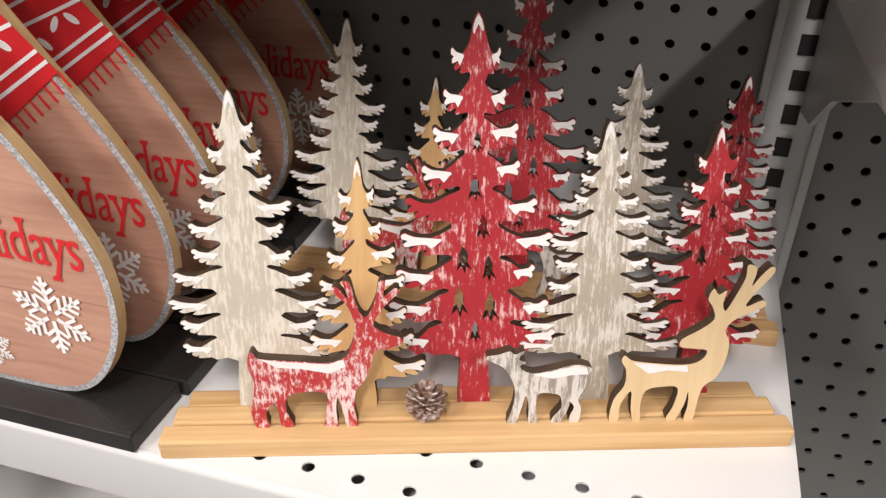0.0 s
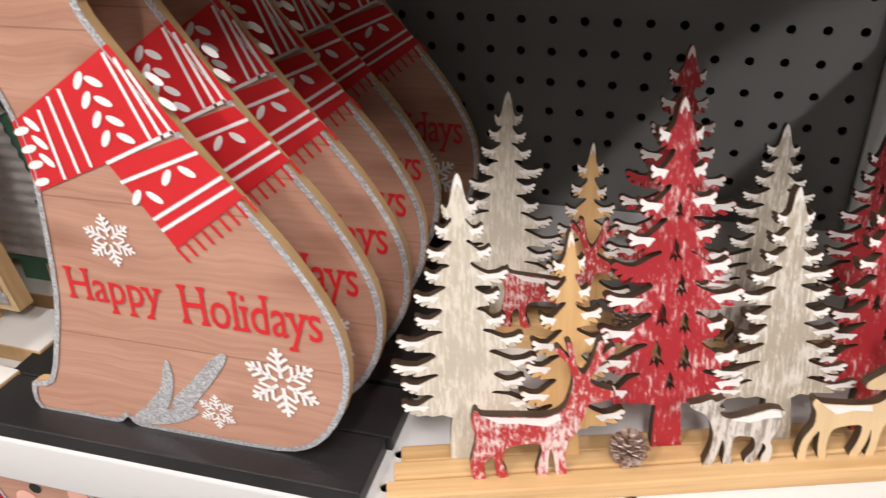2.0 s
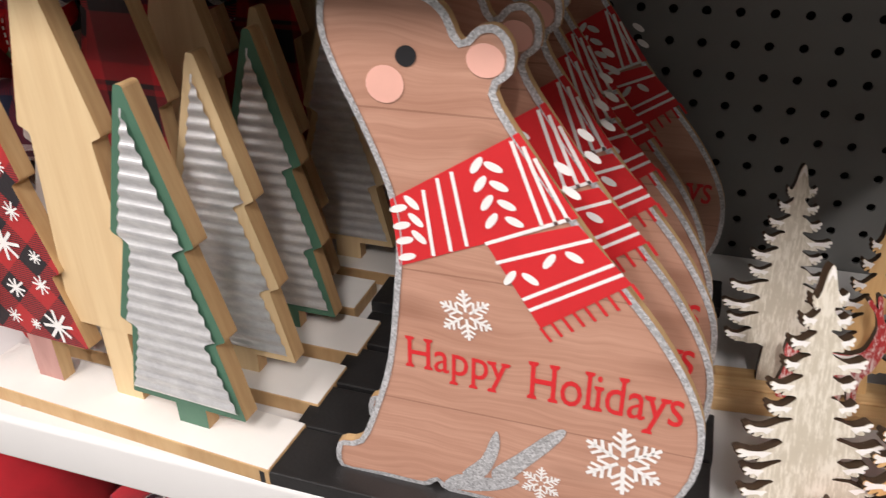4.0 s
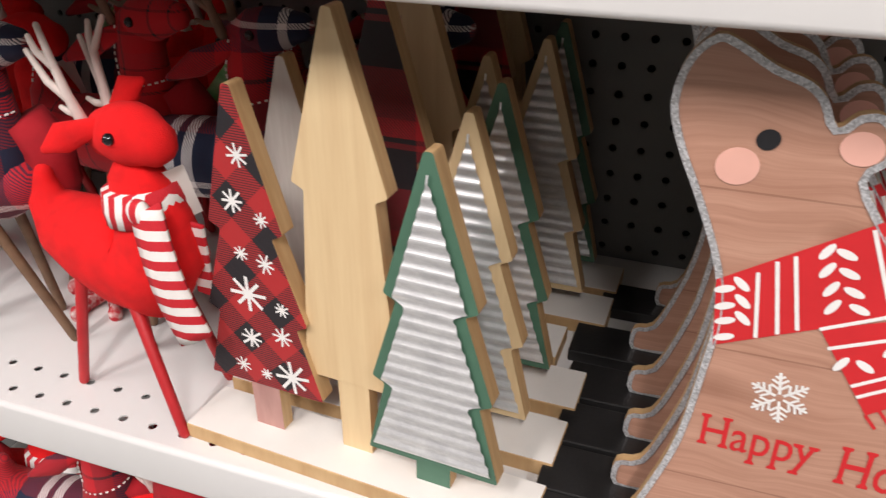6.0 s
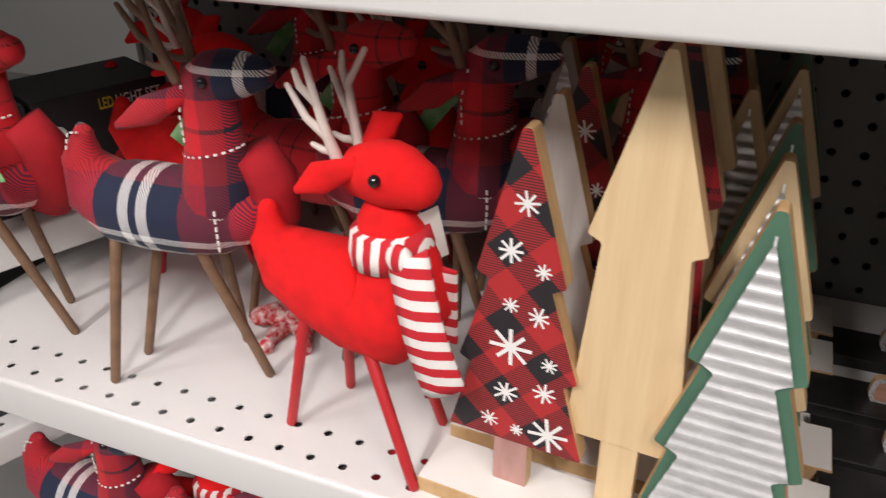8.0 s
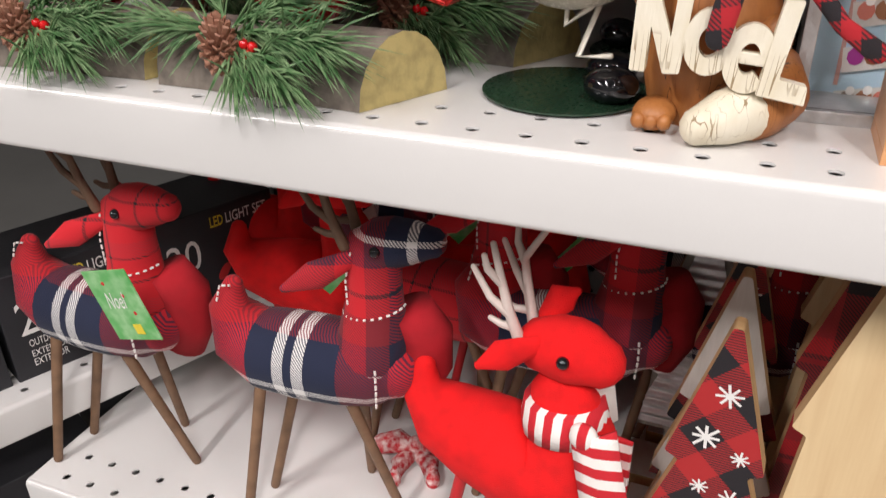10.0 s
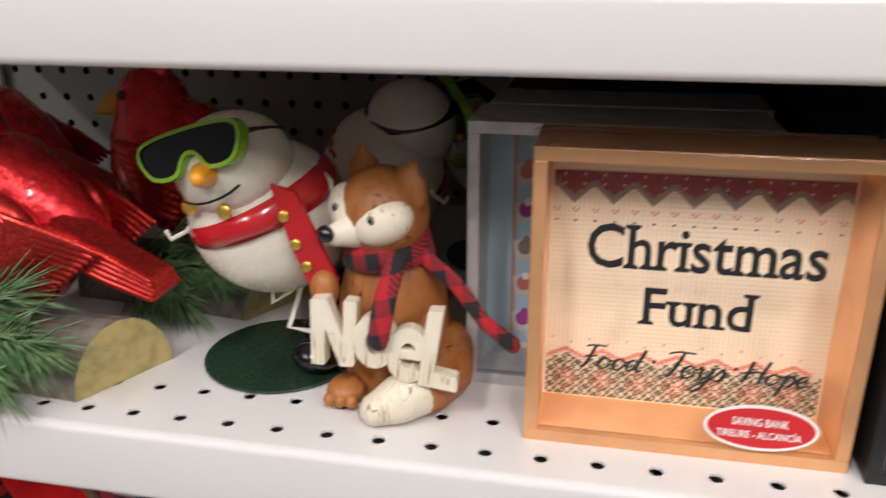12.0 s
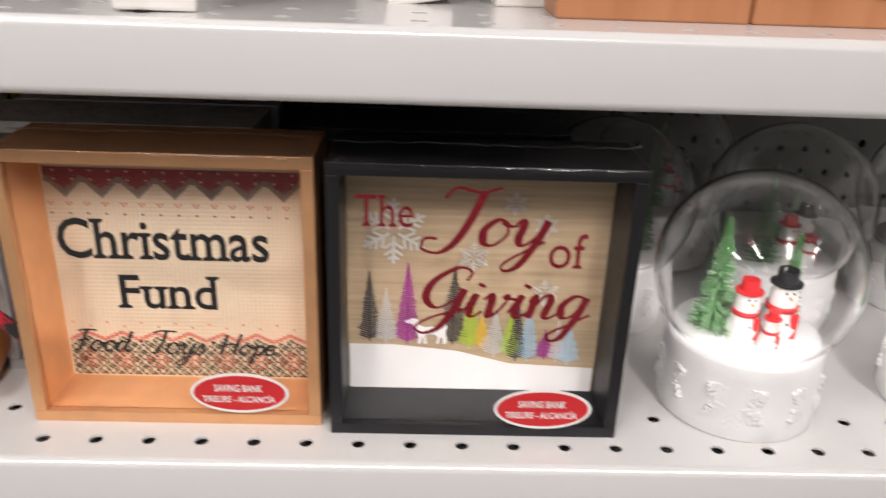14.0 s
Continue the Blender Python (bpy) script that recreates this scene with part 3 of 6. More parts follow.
HOLE_1, HOLE_2 = 0.0, -0.5225
shelf("gondola_shelf", X_LEFT, X_RIGHT, SHELF_1, 0.003, Y_BACK - 0.004, HOLE_1, "white enamelled steel shelf with perforated front, holding wooden decorations", lip=0.039)
shelf("gondola_shelf", X_LEFT, X_RIGHT, SHELF_2, -0.014, Y_BACK - 0.004, HOLE_2, "white enamelled steel shelf with perforated front, holding figurines and banks", lip=0.039)
shelf("gondola_shelf", X_LEFT, X_RIGHT, SHELF_3, -0.03, Y_BACK - 0.004, HOLE_2, "white enamelled steel shelf with rounded lip, holding white letters", lip=0.0285)
# added out of view, only to shade the letters' deck and the panel behind
shelf("gondola_shelf", X_LEFT, X_RIGHT, SHELF_3 + 0.26, -0.03, Y_BACK - 0.004, HOLE_2, "unseen white steel shelf added above the standing letters to shade them")
shelf("gondola_shelf", X_LEFT, X_RIGHT, SHELF_0, 0.003, Y_BACK - 0.004, HOLE_1, "white enamelled steel shelf below, holding plush toys")

def back_panel(x0, x1, z0, z1, px, pz):
    first = px - math.floor((px - x0 - PITCH / 2) / PITCH) * PITCH - PITCH / 2
    zf = pz - math.floor((pz - z0 - PITCH / 2) / PITCH) * PITCH - PITCH / 2
    nx, nz = int((x1 - first) / PITCH), int((z1 - zf) / PITCH)
    verts, faces = perforated(nx, nz, 0.0036, 0.003)
    ob = tagged(new("back_panel", mesh_from("back_panel", [(x + first, Y_BACK - d, z + zf) for x, z, d in verts], faces, PANEL_GREY)),
                "grey perforated steel pegboard back panel of the shelving", "pegboard", kind="structure")
    bm = bmesh.new()
    xe, ze = first + nx * PITCH, zf + nz * PITCH
    for a, b, c, d in ((x0, z0, first, z1), (xe, z0, x1, z1), (first, z0, xe, zf), (first, ze, xe, z1)):
        if c > a and d > b:
            bm.faces.new([bm.verts.new(q) for q in ((a, Y_BACK, b), (c, Y_BACK, b), (c, Y_BACK, d), (a, Y_BACK, d))])
    part("panel_margin", bm, PANEL_GREY, ob)
    # added black sheet behind the panel: the dark seen through its holes
    part("panel_shade_sheet", box_bm(x0, Y_BACK + 0.02, z0, x1, Y_BACK + 0.03, z1), HOLE_SHADE, ob)
    return ob

back_panel(X_LEFT, X_RIGHT - 0.022, 0.55, 1.9, 0.158, 1.1368)
back_panel(X_RIGHT + 0.022, X_RIGHT + 0.9, 0.3, 1.9, 0.26, 1.005)

# ---- shelf 1: snowy forest scenes ----

def fir_outline(height, half, layers, rnd, stem=0.018, trunk=0.0075, plump=0.36):
    """A fir with sagging, fingered branches. Returns its outline and the outer ends of its branches."""
    sides, tips = [], []
    step = (height - stem - 0.012) / layers
    for side in (1, -1):
        pts = []
        for i in range(layers):
            f = (i + 0.6 + rnd.uniform(-0.1, 0.1)) / layers
            w = half * (0.15 + 0.85 * f ** 0.8) * rnd.uniform(0.8, 1.14)
            z = height - 0.012 - step * (i + rnd.uniform(-0.03, 0.03))
            root = max(half * plump * f, trunk * 0.5) * rnd.uniform(0.85, 1.15)
            tz = z - step * rnd.uniform(0.19, 0.36)
            g = w - root
            low = min(z, tz)
            pts += [(root, z - step * 0.04), (root + g * 0.40, low - step * 0.04), (root + g * 0.72, tz + step * 0.02), (w * 0.93, tz + step * 0.13), (w, tz + step * 0.06), (w * 0.99, tz - step * 0.06),
                    (root + g * 0.84, tz - step * 0.10), (w * 0.97, tz - step * 0.20), (w * 0.94, tz - step * 0.30), (root + g * 0.70, tz - step * 0.25), (w * 0.88, tz - step * 0.39), (w * 0.81, tz - step * 0.46),
                    (root + g * 0.45, tz - step * 0.36), (root + g * 0.52, tz - step * 0.50), (root + g * 0.40, tz - step * 0.54), (root * 1.04, z - step * 0.80), (root * 0.92, z - step * 0.91)]
            tips.append((side, w, z, tz, step, root))
        sides.append(pts)
    right, left = sides
    outline = [(0.0, height), (half * 0.05, height - 0.004)] + right + [(trunk * 0.9, stem), (trunk * 1.1, 0), (-trunk * 1.1, 0), (-trunk * 0.9, stem)]
    outline += [(-x, z) for x, z in reversed(left)] + [(-half * 0.05, height - 0.004)]
    return outline, tips

def piercing(cx, cz, a):
    """A leaf-shaped hole with a fringed lower edge."""
    ring = [(0.0, 1.5), (0.5, 0.5), (0.45, -0.3), (0.9, -1.2), (0.35, -0.7), (0.2, -1.5), (-0.1, -0.7), (-0.6, -1.2), (-0.4, -0.3), (-0.35, 0.4)]
    return [(cx + x * a, cz + q * a) for x, q in ring]

def snow_patches(tips, height, half, rnd):
    """Outlines of the white-painted ends of the branches."""
    out = [[(0, height - 0.0006), (half * 0.05, height - 0.006), (half * 0.04, height - 0.008), (0, height - 0.005), (-half * 0.04, height - 0.009), (-half * 0.05, height - 0.006)]]
    for side, w, z, tz, s, root in tips:
        if rnd.random() < 0.08:
            continue
        g = w - root
        k = rnd.uniform(0.02, 0.32)
        low = min(z, tz) - s * 0.04
        pts = [(root + g * k, low - s * 0.02), (root + g * 0.72, tz + s * 0.01), (w * 0.93, tz + s * 0.115), (w * 0.985, tz + s * 0.05), (w * 0.975, tz - s * 0.05), (root + g * 0.85, tz - s * 0.10),
               (w * 0.955, tz - s * 0.19), (w * 0.93, tz - s * 0.28), (root + g * 0.73, tz - s * 0.24), (root + g * (k + 0.30), tz - s * 0.22), (root + g * (k + 0.20), tz - s * 0.34), (root + g * (k + 0.06), tz - s * 0.18)]
        out.append([(side * x, q) for x, q in pts])
    return out

STAG = [(1, 0), (7, 0), (6, 8), (10, 14), (12, 10), (13, 1), (19, 1), (16, 9), (17, 17), (24, 20), (36, 19), (35, 8), (34, 0), (40, 0), (40, 9), (41, 17), (43, 10), (45, 0), (50, 0), (49, 10), (50, 20),
        (55, 27), (58, 36), (60, 42), (66, 43), (73, 46), (72, 49), (66, 51), (61, 54), (60, 57), (66, 66), (72, 72), (70, 74), (65, 70), (66, 77), (63, 77), (61, 68), (57, 60),
        (54, 62), (52, 68), (50, 77), (47, 77), (49, 69), (44, 75), (42, 73), (48, 66), (51, 58), (51, 52), (49, 44), (46, 39), (38, 36), (25, 37), (12, 38), (5, 39), (3, 42), (1, 41), (0, 34), (2, 27), (1, 18), (-1, 9)]
LOOKING_BACK = [(0, 0), (5, 0), (5, 9), (10, 17), (11, 8), (13, 0), (17, 0), (16, 9), (18, 17), (27, 19), (35, 18), (34, 8), (31, 1), (36, 0), (40, 9), (41, 16), (42, 8), (41, 0), (46, 0), (47, 12), (49, 19),
                (55, 24), (58, 33), (58, 42), (55, 48), (58, 53), (66, 57), (73, 60), (71, 63), (63, 60), (66, 66), (74, 76), (72, 79), (67, 74), (64, 70), (65, 78), (60, 80), (60, 74), (57, 66), (53, 58),
                (51, 62), (52, 68), (48, 66), (45, 69), (43, 64), (46, 60), (48, 54), (42, 49), (33, 44), (33, 40), (41, 39), (47, 38), (46, 34), (40, 31), (28, 31), (10, 33), (6, 35), (4, 36), (3, 33), (6, 28), (6, 20), (1, 12)]
FAWN = [(0, 0), (5, 0), (8, 10), (10, 18), (12, 10), (12, 0), (17, 0), (16, 10), (17, 19), (25, 19), (29, 17), (30, 10), (26, 4), (25, 0), (30, 0), (34, 10), (34, 14), (37, 10), (35, 4), (35, 0), (40, 0), (41, 9), (39, 15), (42, 22),
        (43, 30), (45, 34), (42, 36), (35, 37), (24, 34), (14, 32), (8, 34), (6, 37), (9, 39), (5, 41), (8, 46), (3, 44), (0, 46), (-6, 44), (-12, 43), (-10, 40), (-3, 36), (2, 28), (4, 20), (3, 10)]

def deer_snow(sx, sz, line, deep):
    """White along the back of a deer."""
    back = [(x * sx, z * sz) for x, z in line]
    return [(x, z - 0.0003) for x, z in back] + [(back[-1][0] + 0.001, back[-1][1] - 0.004)] + [(x, z - deep * (1 + 0.5 * math.sin(x * 900))) for x, z in reversed(back[1:-1])]

def pinecone(bm, c, r, rnd):
    for k in range(70):
        f = (k + 0.5) / 70
        ph, th = math.acos(1 - 2 * f), k * 2.39996
        d = Vector((math.sin(ph) * math.cos(th), math.sin(ph) * math.sin(th) * 0.9, math.cos(ph)))
        t = d.cross(Vector((0.1, 0.2, 1))).normalized()
        u = t.cross(d)
        p, w = Vector(c) + d * r * 0.5, r * 0.28
        tip = Vector(c) + d * r * rnd.uniform(0.95, 1.1) + Vector((0, 0, r * 0.15))
        a, b, e, g = p - t * w * 0.6, p + t * w * 0.6, tip + t * w * 0.8, tip - t * w * 0.8
        top = (e + g) / 2 + d * r * 0.12 - u * r * 0.08
        vs = [bm.verts.new(q) for q in (a, b, e, top, g)]
        ws = [bm.verts.new(q - u * r * 0.09) for q in (a, b, e, top, g)]
        bm.faces.new(vs), bm.faces.new(list(reversed(ws)))
        for i in range(5):
            bm.faces.new((vs[i], vs[(i + 1) % 5], ws[(i + 1) % 5], ws[i]))
    bmesh.ops.recalc_face_normals(bm, faces=bm.faces)
    return bm

CONE_BROWN = material("pine_cone_scale", (0.2, 0.105, 0.06), 0.55, vary=0.2, size=250, second=(0.6, 0.5, 0.45))

def forest_scene(m, label, grown=1.0, full=True):
    """A strip base of three planks with cut-out firs, deer and a pine cone."""
    rnd = random.Random(11)
    ob = thing("forest_scene", label, "decoration", "snowy forest scenes", m=m)
    for i, (x0, x1, z1) in enumerate(((0, 0.307, 0.0108), (0.004, 0.302, 0.0118), (0.008, 0.297, 0.0108))):
        part("plank", box_bm(x0, 0.0005 + 0.0125 * i, 0, x1, 0.0125 * (i + 1), z1, 0.0012), PINE_BASE, ob)
    red_holes = [(0.000, 0.134, 0.0034), (-0.001, 0.113, 0.0046), (0.003, 0.094, 0.0046), (-0.006, 0.078, 0.0050), (0.006, 0.073, 0.0046), (-0.008, 0.056, 0.0056), (0.0070, 0.053, 0.0056), (0.000, 0.040, 0.0040)]
    far_holes = [(0.000, 0.098, 0.0030), (-0.003, 0.076, 0.0040), (0.005, 0.058, 0.0042)]
    for x, h, half, layers, front, y, plump, holes in ((0.043, 0.158, 0.041, 10, CREAM_WORN, 0.025, 0.52, ()), (0.098, 0.128, 0.029, 7, TAN_WOOD, 0.022, 0.40, ()), (0.152, 0.190, 0.044, 9, RED_WORN, 0.025, 0.50, red_holes),
                                                       (0.212, 0.143, 0.039, 10, GREY_LIGHT, 0.025, 0.50, ()), (0.264 if full else 0.272, 0.139, 0.034, 8, RED_WORN, 0.0285, 0.48, far_holes)):
        h *= grown
        outline, tips = fir_outline(h, half, layers, rnd, 0.026 if h > 0.13 else 0.016, 0.0075 if h > 0.13 else 0.005, plump)
        tree = part("fir_cutout", plate_bm(smooth_loop(outline, 2), 0.0066, holes=[piercing(*one) for one in holes]), [front, BURNT_EDGE], ob, m=pose(x, y, 0.0100, -12, 0, 0))
        for k, patch in enumerate(snow_patches(tips, h, half, rnd)):
            bm = bmesh.new()
            bm.faces.new([bm.verts.new((px, -0.0003 - 0.00001 * k, pz)) for px, pz in ccw(smooth_loop(patch, 2))])
            part("painted_snow", bm, SNOW_PAINT, tree)
    for pts, x, sx, sz, front, back in ((STAG, 0.045, 0.00099, 0.00104, RED_WASH, [(6, 39), (14, 37.6), (25, 36.6), (38, 35.6), (45, 38)]),
                                        (FAWN, 0.167, 0.00088, 0.00092, GREY_WORN, [(14, 31.6), (24, 33.6), (35, 36.6), (42, 35.6)]),
                                        (LOOKING_BACK, 0.2175, 0.00090, 0.00108, BIRCH, [(9, 32.6), (18, 31.8), (28, 30.6), (38, 30.6)]))[:3 if full else 2]:
        deer = part("deer_cutout", plate_bm([(a * sx, b * sz) for a, b in smooth_loop(pts, 3)], 0.0055), [front, BURNT_EDGE], ob, m=pose(x, 0.0095, 0.0108, -5))
        part("painted_snow", plate_bm(deer_snow(sx, sz, back, 0.004), 0.0003, -0.0004), [SNOW_PAINT, SNOW_PAINT], deer)
    part("pine_cone", pinecone(bmesh.new(), (0.128, 0.015, 0.0200), 0.0095, rnd), CONE_BROWN, ob, "small brown pine cone with white-frosted scales")
    return ob

GREY_LIGHT = worn_paint("worn_beige_paint", (0.45, 0.39, 0.30), (0.68, 0.63, 0.55), 0.57, scale=(420, 420, 70))
forest_scene(pose(-0.0695, 0.003, SHELF_1, 0, 0, 18.4), "wooden forest scene of red and cream firs with three deer")
forest_scene(pose(-0.0865, 0.150, SHELF_1, 0, 0, 5.5), "wooden forest scene of red and cream firs standing behind another one", 0.96, False)

# ---- shelf 1: bear plaques ----
BEAR = [(-103, 9), (-104, 28), (-90, 34), (-79, 62), (-70, 95), (-65, 139), (-63, 168), (-67, 195), (-80, 227), (-92, 252), (-98, 272), (-94, 292), (-83, 303), (-72, 300), (-58, 292), (-44, 287), (-36, 280), (-30, 269),
        (-23, 275), (-14, 276), (-7, 268), (-7, 256), (-14, 247), (0, 225), (22, 196), (47, 165), (70, 138), (88, 110), (97, 85), (96, 54), (82, 26), (62, 12), (30, 9.5), (0, 9.5), (-35, 9.5), (-42, 15), (-50, 9.5), (-75, 9.5)]

def leaf_bm(bm, x, z, length, width, angle, y):
    a = math.radians(angle)
    d, n = Vector((math.cos(a), math.sin(a))), Vector((-math.sin(a), math.cos(a)))
    ring = [Vector((x, z)) + d * (length / 2 * math.cos(k * math.pi / 10)) + n * (width / 2 * math.sin(k * math.pi / 10)) for k in range(20)]
    bm.faces.new([bm.verts.new((p.x, y, p.y)) for p in ring])

def bear_plaque(m, label):
    ob = thing("bear_plaque", label, "decoration", "bear plaques", m=m)
    part("base", box_bm(-0.150, -0.018, 0, 0.106, 0.024, 0.0105, 0.001), BLACK_PAINT, ob, "black-stained wooden base slat")
    outline = smooth_loop([(x / 1000, z / 1000) for x, z in BEAR], 3)
    plate = part("bear_cutout", plate_bm(outline, 0.0060), [BEAR_WOOD, PLY_EDGE], ob, m=pose(0, 0, 0.001, -2.5))
    part("glitter_rim", rim_bm(outline, 0.0034, -0.0004), SILVER_GLITTER, plate, "silver glitter rim")
    y = -0.0007
    bm = bmesh.new()
    leaf_bm(bm, -0.0555, 0.2605, 0.0102, 0.0094, 25, y)
    part("eye", bm, BLACK_PRINT, plate)
    bm = bmesh.new()
    leaf_bm(bm, -0.066, 0.2470, 0.0188, 0.0176, 10, y)
    part("cheek", bm, PINK_PRINT, plate)
    bm = bmesh.new()
    leaf_bm(bm, -0.0190, 0.2610, 0.0175, 0.0150, -10, y)
    part("inner_ear", bm, PINK_PRINT, plate)
    # scarf: a band across the neck and a hanging end, each with its white marks
    bm = bmesh.new()
    bm.faces.new([bm.verts.new((px, y, pz)) for px, pz in ccw([(-0.0655, 0.190), (-0.003, 0.2305), (0.0265, 0.193), (-0.0165, 0.1735), (-0.0612, 0.154)])])
    part("printed_scarf", bm, RED_PRINT, plate, "red patterned scarf print")
    bm = bmesh.new()
    bm.faces.new([bm.verts.new((px, y - 0.0001, pz)) for px, pz in ccw([(-0.0165, 0.1735), (0.0265, 0.1895), (0.0535, 0.163), (0.0125, 0.131)])])
    tail = part("printed_scarf_end", bm, RED_PRINT, plate, "red patterned scarf print")
    for k in range(9):
        f = k / 8
        p = Vector((0.0125 + 0.041 * f, 0.131 + 0.032 * f))
        bm = bmesh.new()
        bar_bm(bm, p, p + Vector((0.0055, -0.0065)), 0.0016, y - 0.0001)
        part("fringe", bm, RED_PRINT, plate)
    bm = bmesh.new()
    w = y - 0.0004
    for a, b in (((-0.048, 0.197), (-0.043, 0.163)), ((-0.041, 0.204), (-0.034, 0.167)), ((-0.034, 0.208), (-0.026, 0.171)), ((-0.006, 0.226), (0.010, 0.187)), ((-0.0005, 0.224), (0.0165, 0.1885)), ((0.005, 0.219), (0.022, 0.191)),
                 ((-0.0165, 0.1735), (0.0225, 0.192)), ((-0.011, 0.164), (0.033, 0.183)), ((0.003, 0.146), (0.044, 0.172)), ((0.0065, 0.1405), (0.0485, 0.1675))):
        bar_bm(bm, a, b, 0.0019, w)
    for x, z, t in ((-0.022, 0.213, 60), (-0.014, 0.213, -20), (-0.020, 0.204, 60), (-0.011, 0.204, -20), (-0.0165, 0.195, 60), (-0.007, 0.195, -20), (-0.014, 0.186, 60), (-0.003, 0.187, -20),
                    (-0.061, 0.186, 20), (-0.054, 0.190, -40), (-0.0595, 0.177, 20), (-0.052, 0.181, -40), (-0.058, 0.169, 20), (-0.0505, 0.172, -40), (-0.057, 0.160, 20),
                    (-0.004, 0.157, 60), (0.006, 0.158, -30), (0.0145, 0.169, 60), (0.026, 0.173, -25), (0.018, 0.216, -30), (0.0225, 0.205, -30)):
        leaf_bm(bm, x, z, 0.0098, 0.0040, t, w - 0.0001)
    part("scarf_pattern", bm, WHITE_PRINT, plate)
    for fx, fz, r, turn in ((-0.026, 0.131, 0.0145, 8), (0.060, 0.058, 0.0215, 4), (0.018, 0.031, 0.0115, 0)):
        part("snowflake_print", snowflake_bm(fx, fz, r, y, turn=turn), WHITE_PRINT, plate)
    lettering("greeting", "Happy", -0.0595, -0.002, 0.0865, 0.1125, y, RED_PRINT, plate, weight=0.002, serif=0.06)
    lettering("greeting", "Holidays", 0.0075, 0.0855, 0.0795, 0.1105, y, RED_PRINT, plate, weight=0.002, serif=0.06)
    bm = bmesh.new()
    for ring in ([(-0.038, 0.0135), (-0.024, 0.0135), (-0.006, 0.019), (0.006, 0.028), (0.000, 0.030), (-0.014, 0.026), (-0.030, 0.024)],
                 [(-0.017, 0.024), (-0.010, 0.034), (-0.006, 0.050), (-0.0075, 0.061), (-0.011, 0.055), (-0.016, 0.040), (-0.027, 0.026)],
                 [(-0.004, 0.024), (0.008, 0.038), (0.026, 0.062), (0.029, 0.071), (0.022, 0.068), (0.004, 0.048), (-0.010, 0.032)]):
        bm.faces.new([bm.verts.new((px, y, pz)) for px, pz in ccw(smooth_loop(ring, 3))])
        y -= 0.00005
    part("glitter_leg", bm, SILVER_GLITTER, plate, "silver glitter leg line")
    return ob

first_bear = bear_plaque(pose(-0.190, 0.021, SHELF_1), "wooden bear plaque with red scarf print and silver glitter rim")
for dx, y in ((0.003, 0.064), (0.004, 0.110), (0.000, 0.158), (-0.006, 0.212), (0.006, 0.282)):
    copy_thing(first_bear, pose(-0.190 + dx, y, SHELF_1))

# ---- shelf 1: trios of wooden trees ----
def tiers(cx, top, widths, zs, notch=0.008):
    """A stepped tree outline: half widths at the foot of each tier."""
    right = []
    for i, (w, z) in enumerate(zip(widths, zs)):
        right.append((w, z))
        if i < len(zs) - 1:
            right.append((w - notch, z - 0.004))
    pts = [(0.0025, top - 0.002)] + right
    return [(cx + x, z) for x, z in pts] + [(cx - x, z) for x, z in reversed(pts)]

def corrugated_bm(pts, cx, z0, z1, d, y=-0.0012):
    """A pressed sheet that fills the outline pts, inset by d."""
    bm, rows = bmesh.new(), []
    inner = inset(pts, d)
    def half(z):
        xs = []
        for a, b in zip(inner, inner[1:] + inner[:1]):
            if (a[1] - z) * (b[1] - z) < 0:
                xs.append(abs(a[0] + (b[0] - a[0]) * (z - a[1]) / (b[1] - a[1]) - cx))
        return max(xs) if xs else 0
    n = int((z1 - z0) / 0.0011)
    for i in range(n + 1):
        z = z0 + (z1 - z0) * i / n
        h = half(z)
        if h > 0.0004:
            rows.append([bm.verts.new((cx + s * h, y - 0.0008 * (1 + math.sin(z / 0.0088 * 2 * math.pi)), z)) for s in (-1, -0.33, 0.33, 1)])
    for a, b in zip(rows, rows[1:]):
        for k in range(3):
            bm.faces.new((a[k], a[k + 1], b[k + 1], b[k]))
    return bm

def star_bm(bm, x, z, r, y, rnd):
    t = rnd.uniform(0, 40)
    for k in range(4):
        a = math.radians(45 * k + t)
        d = Vector((math.cos(a), math.sin(a))) * r * rnd.uniform(0.8, 1.05)
        bar_bm(bm, Vector((x, z)) - d, Vector((x, z)) + d, max(r * 0.2, 0.0012), y - 0.00003 * k)

WHITEWASH = wood("whitewashed_wood", (0.62, 0.585, 0.53), (0.50, 0.46, 0.40), (160, 60, 14), knots=False)

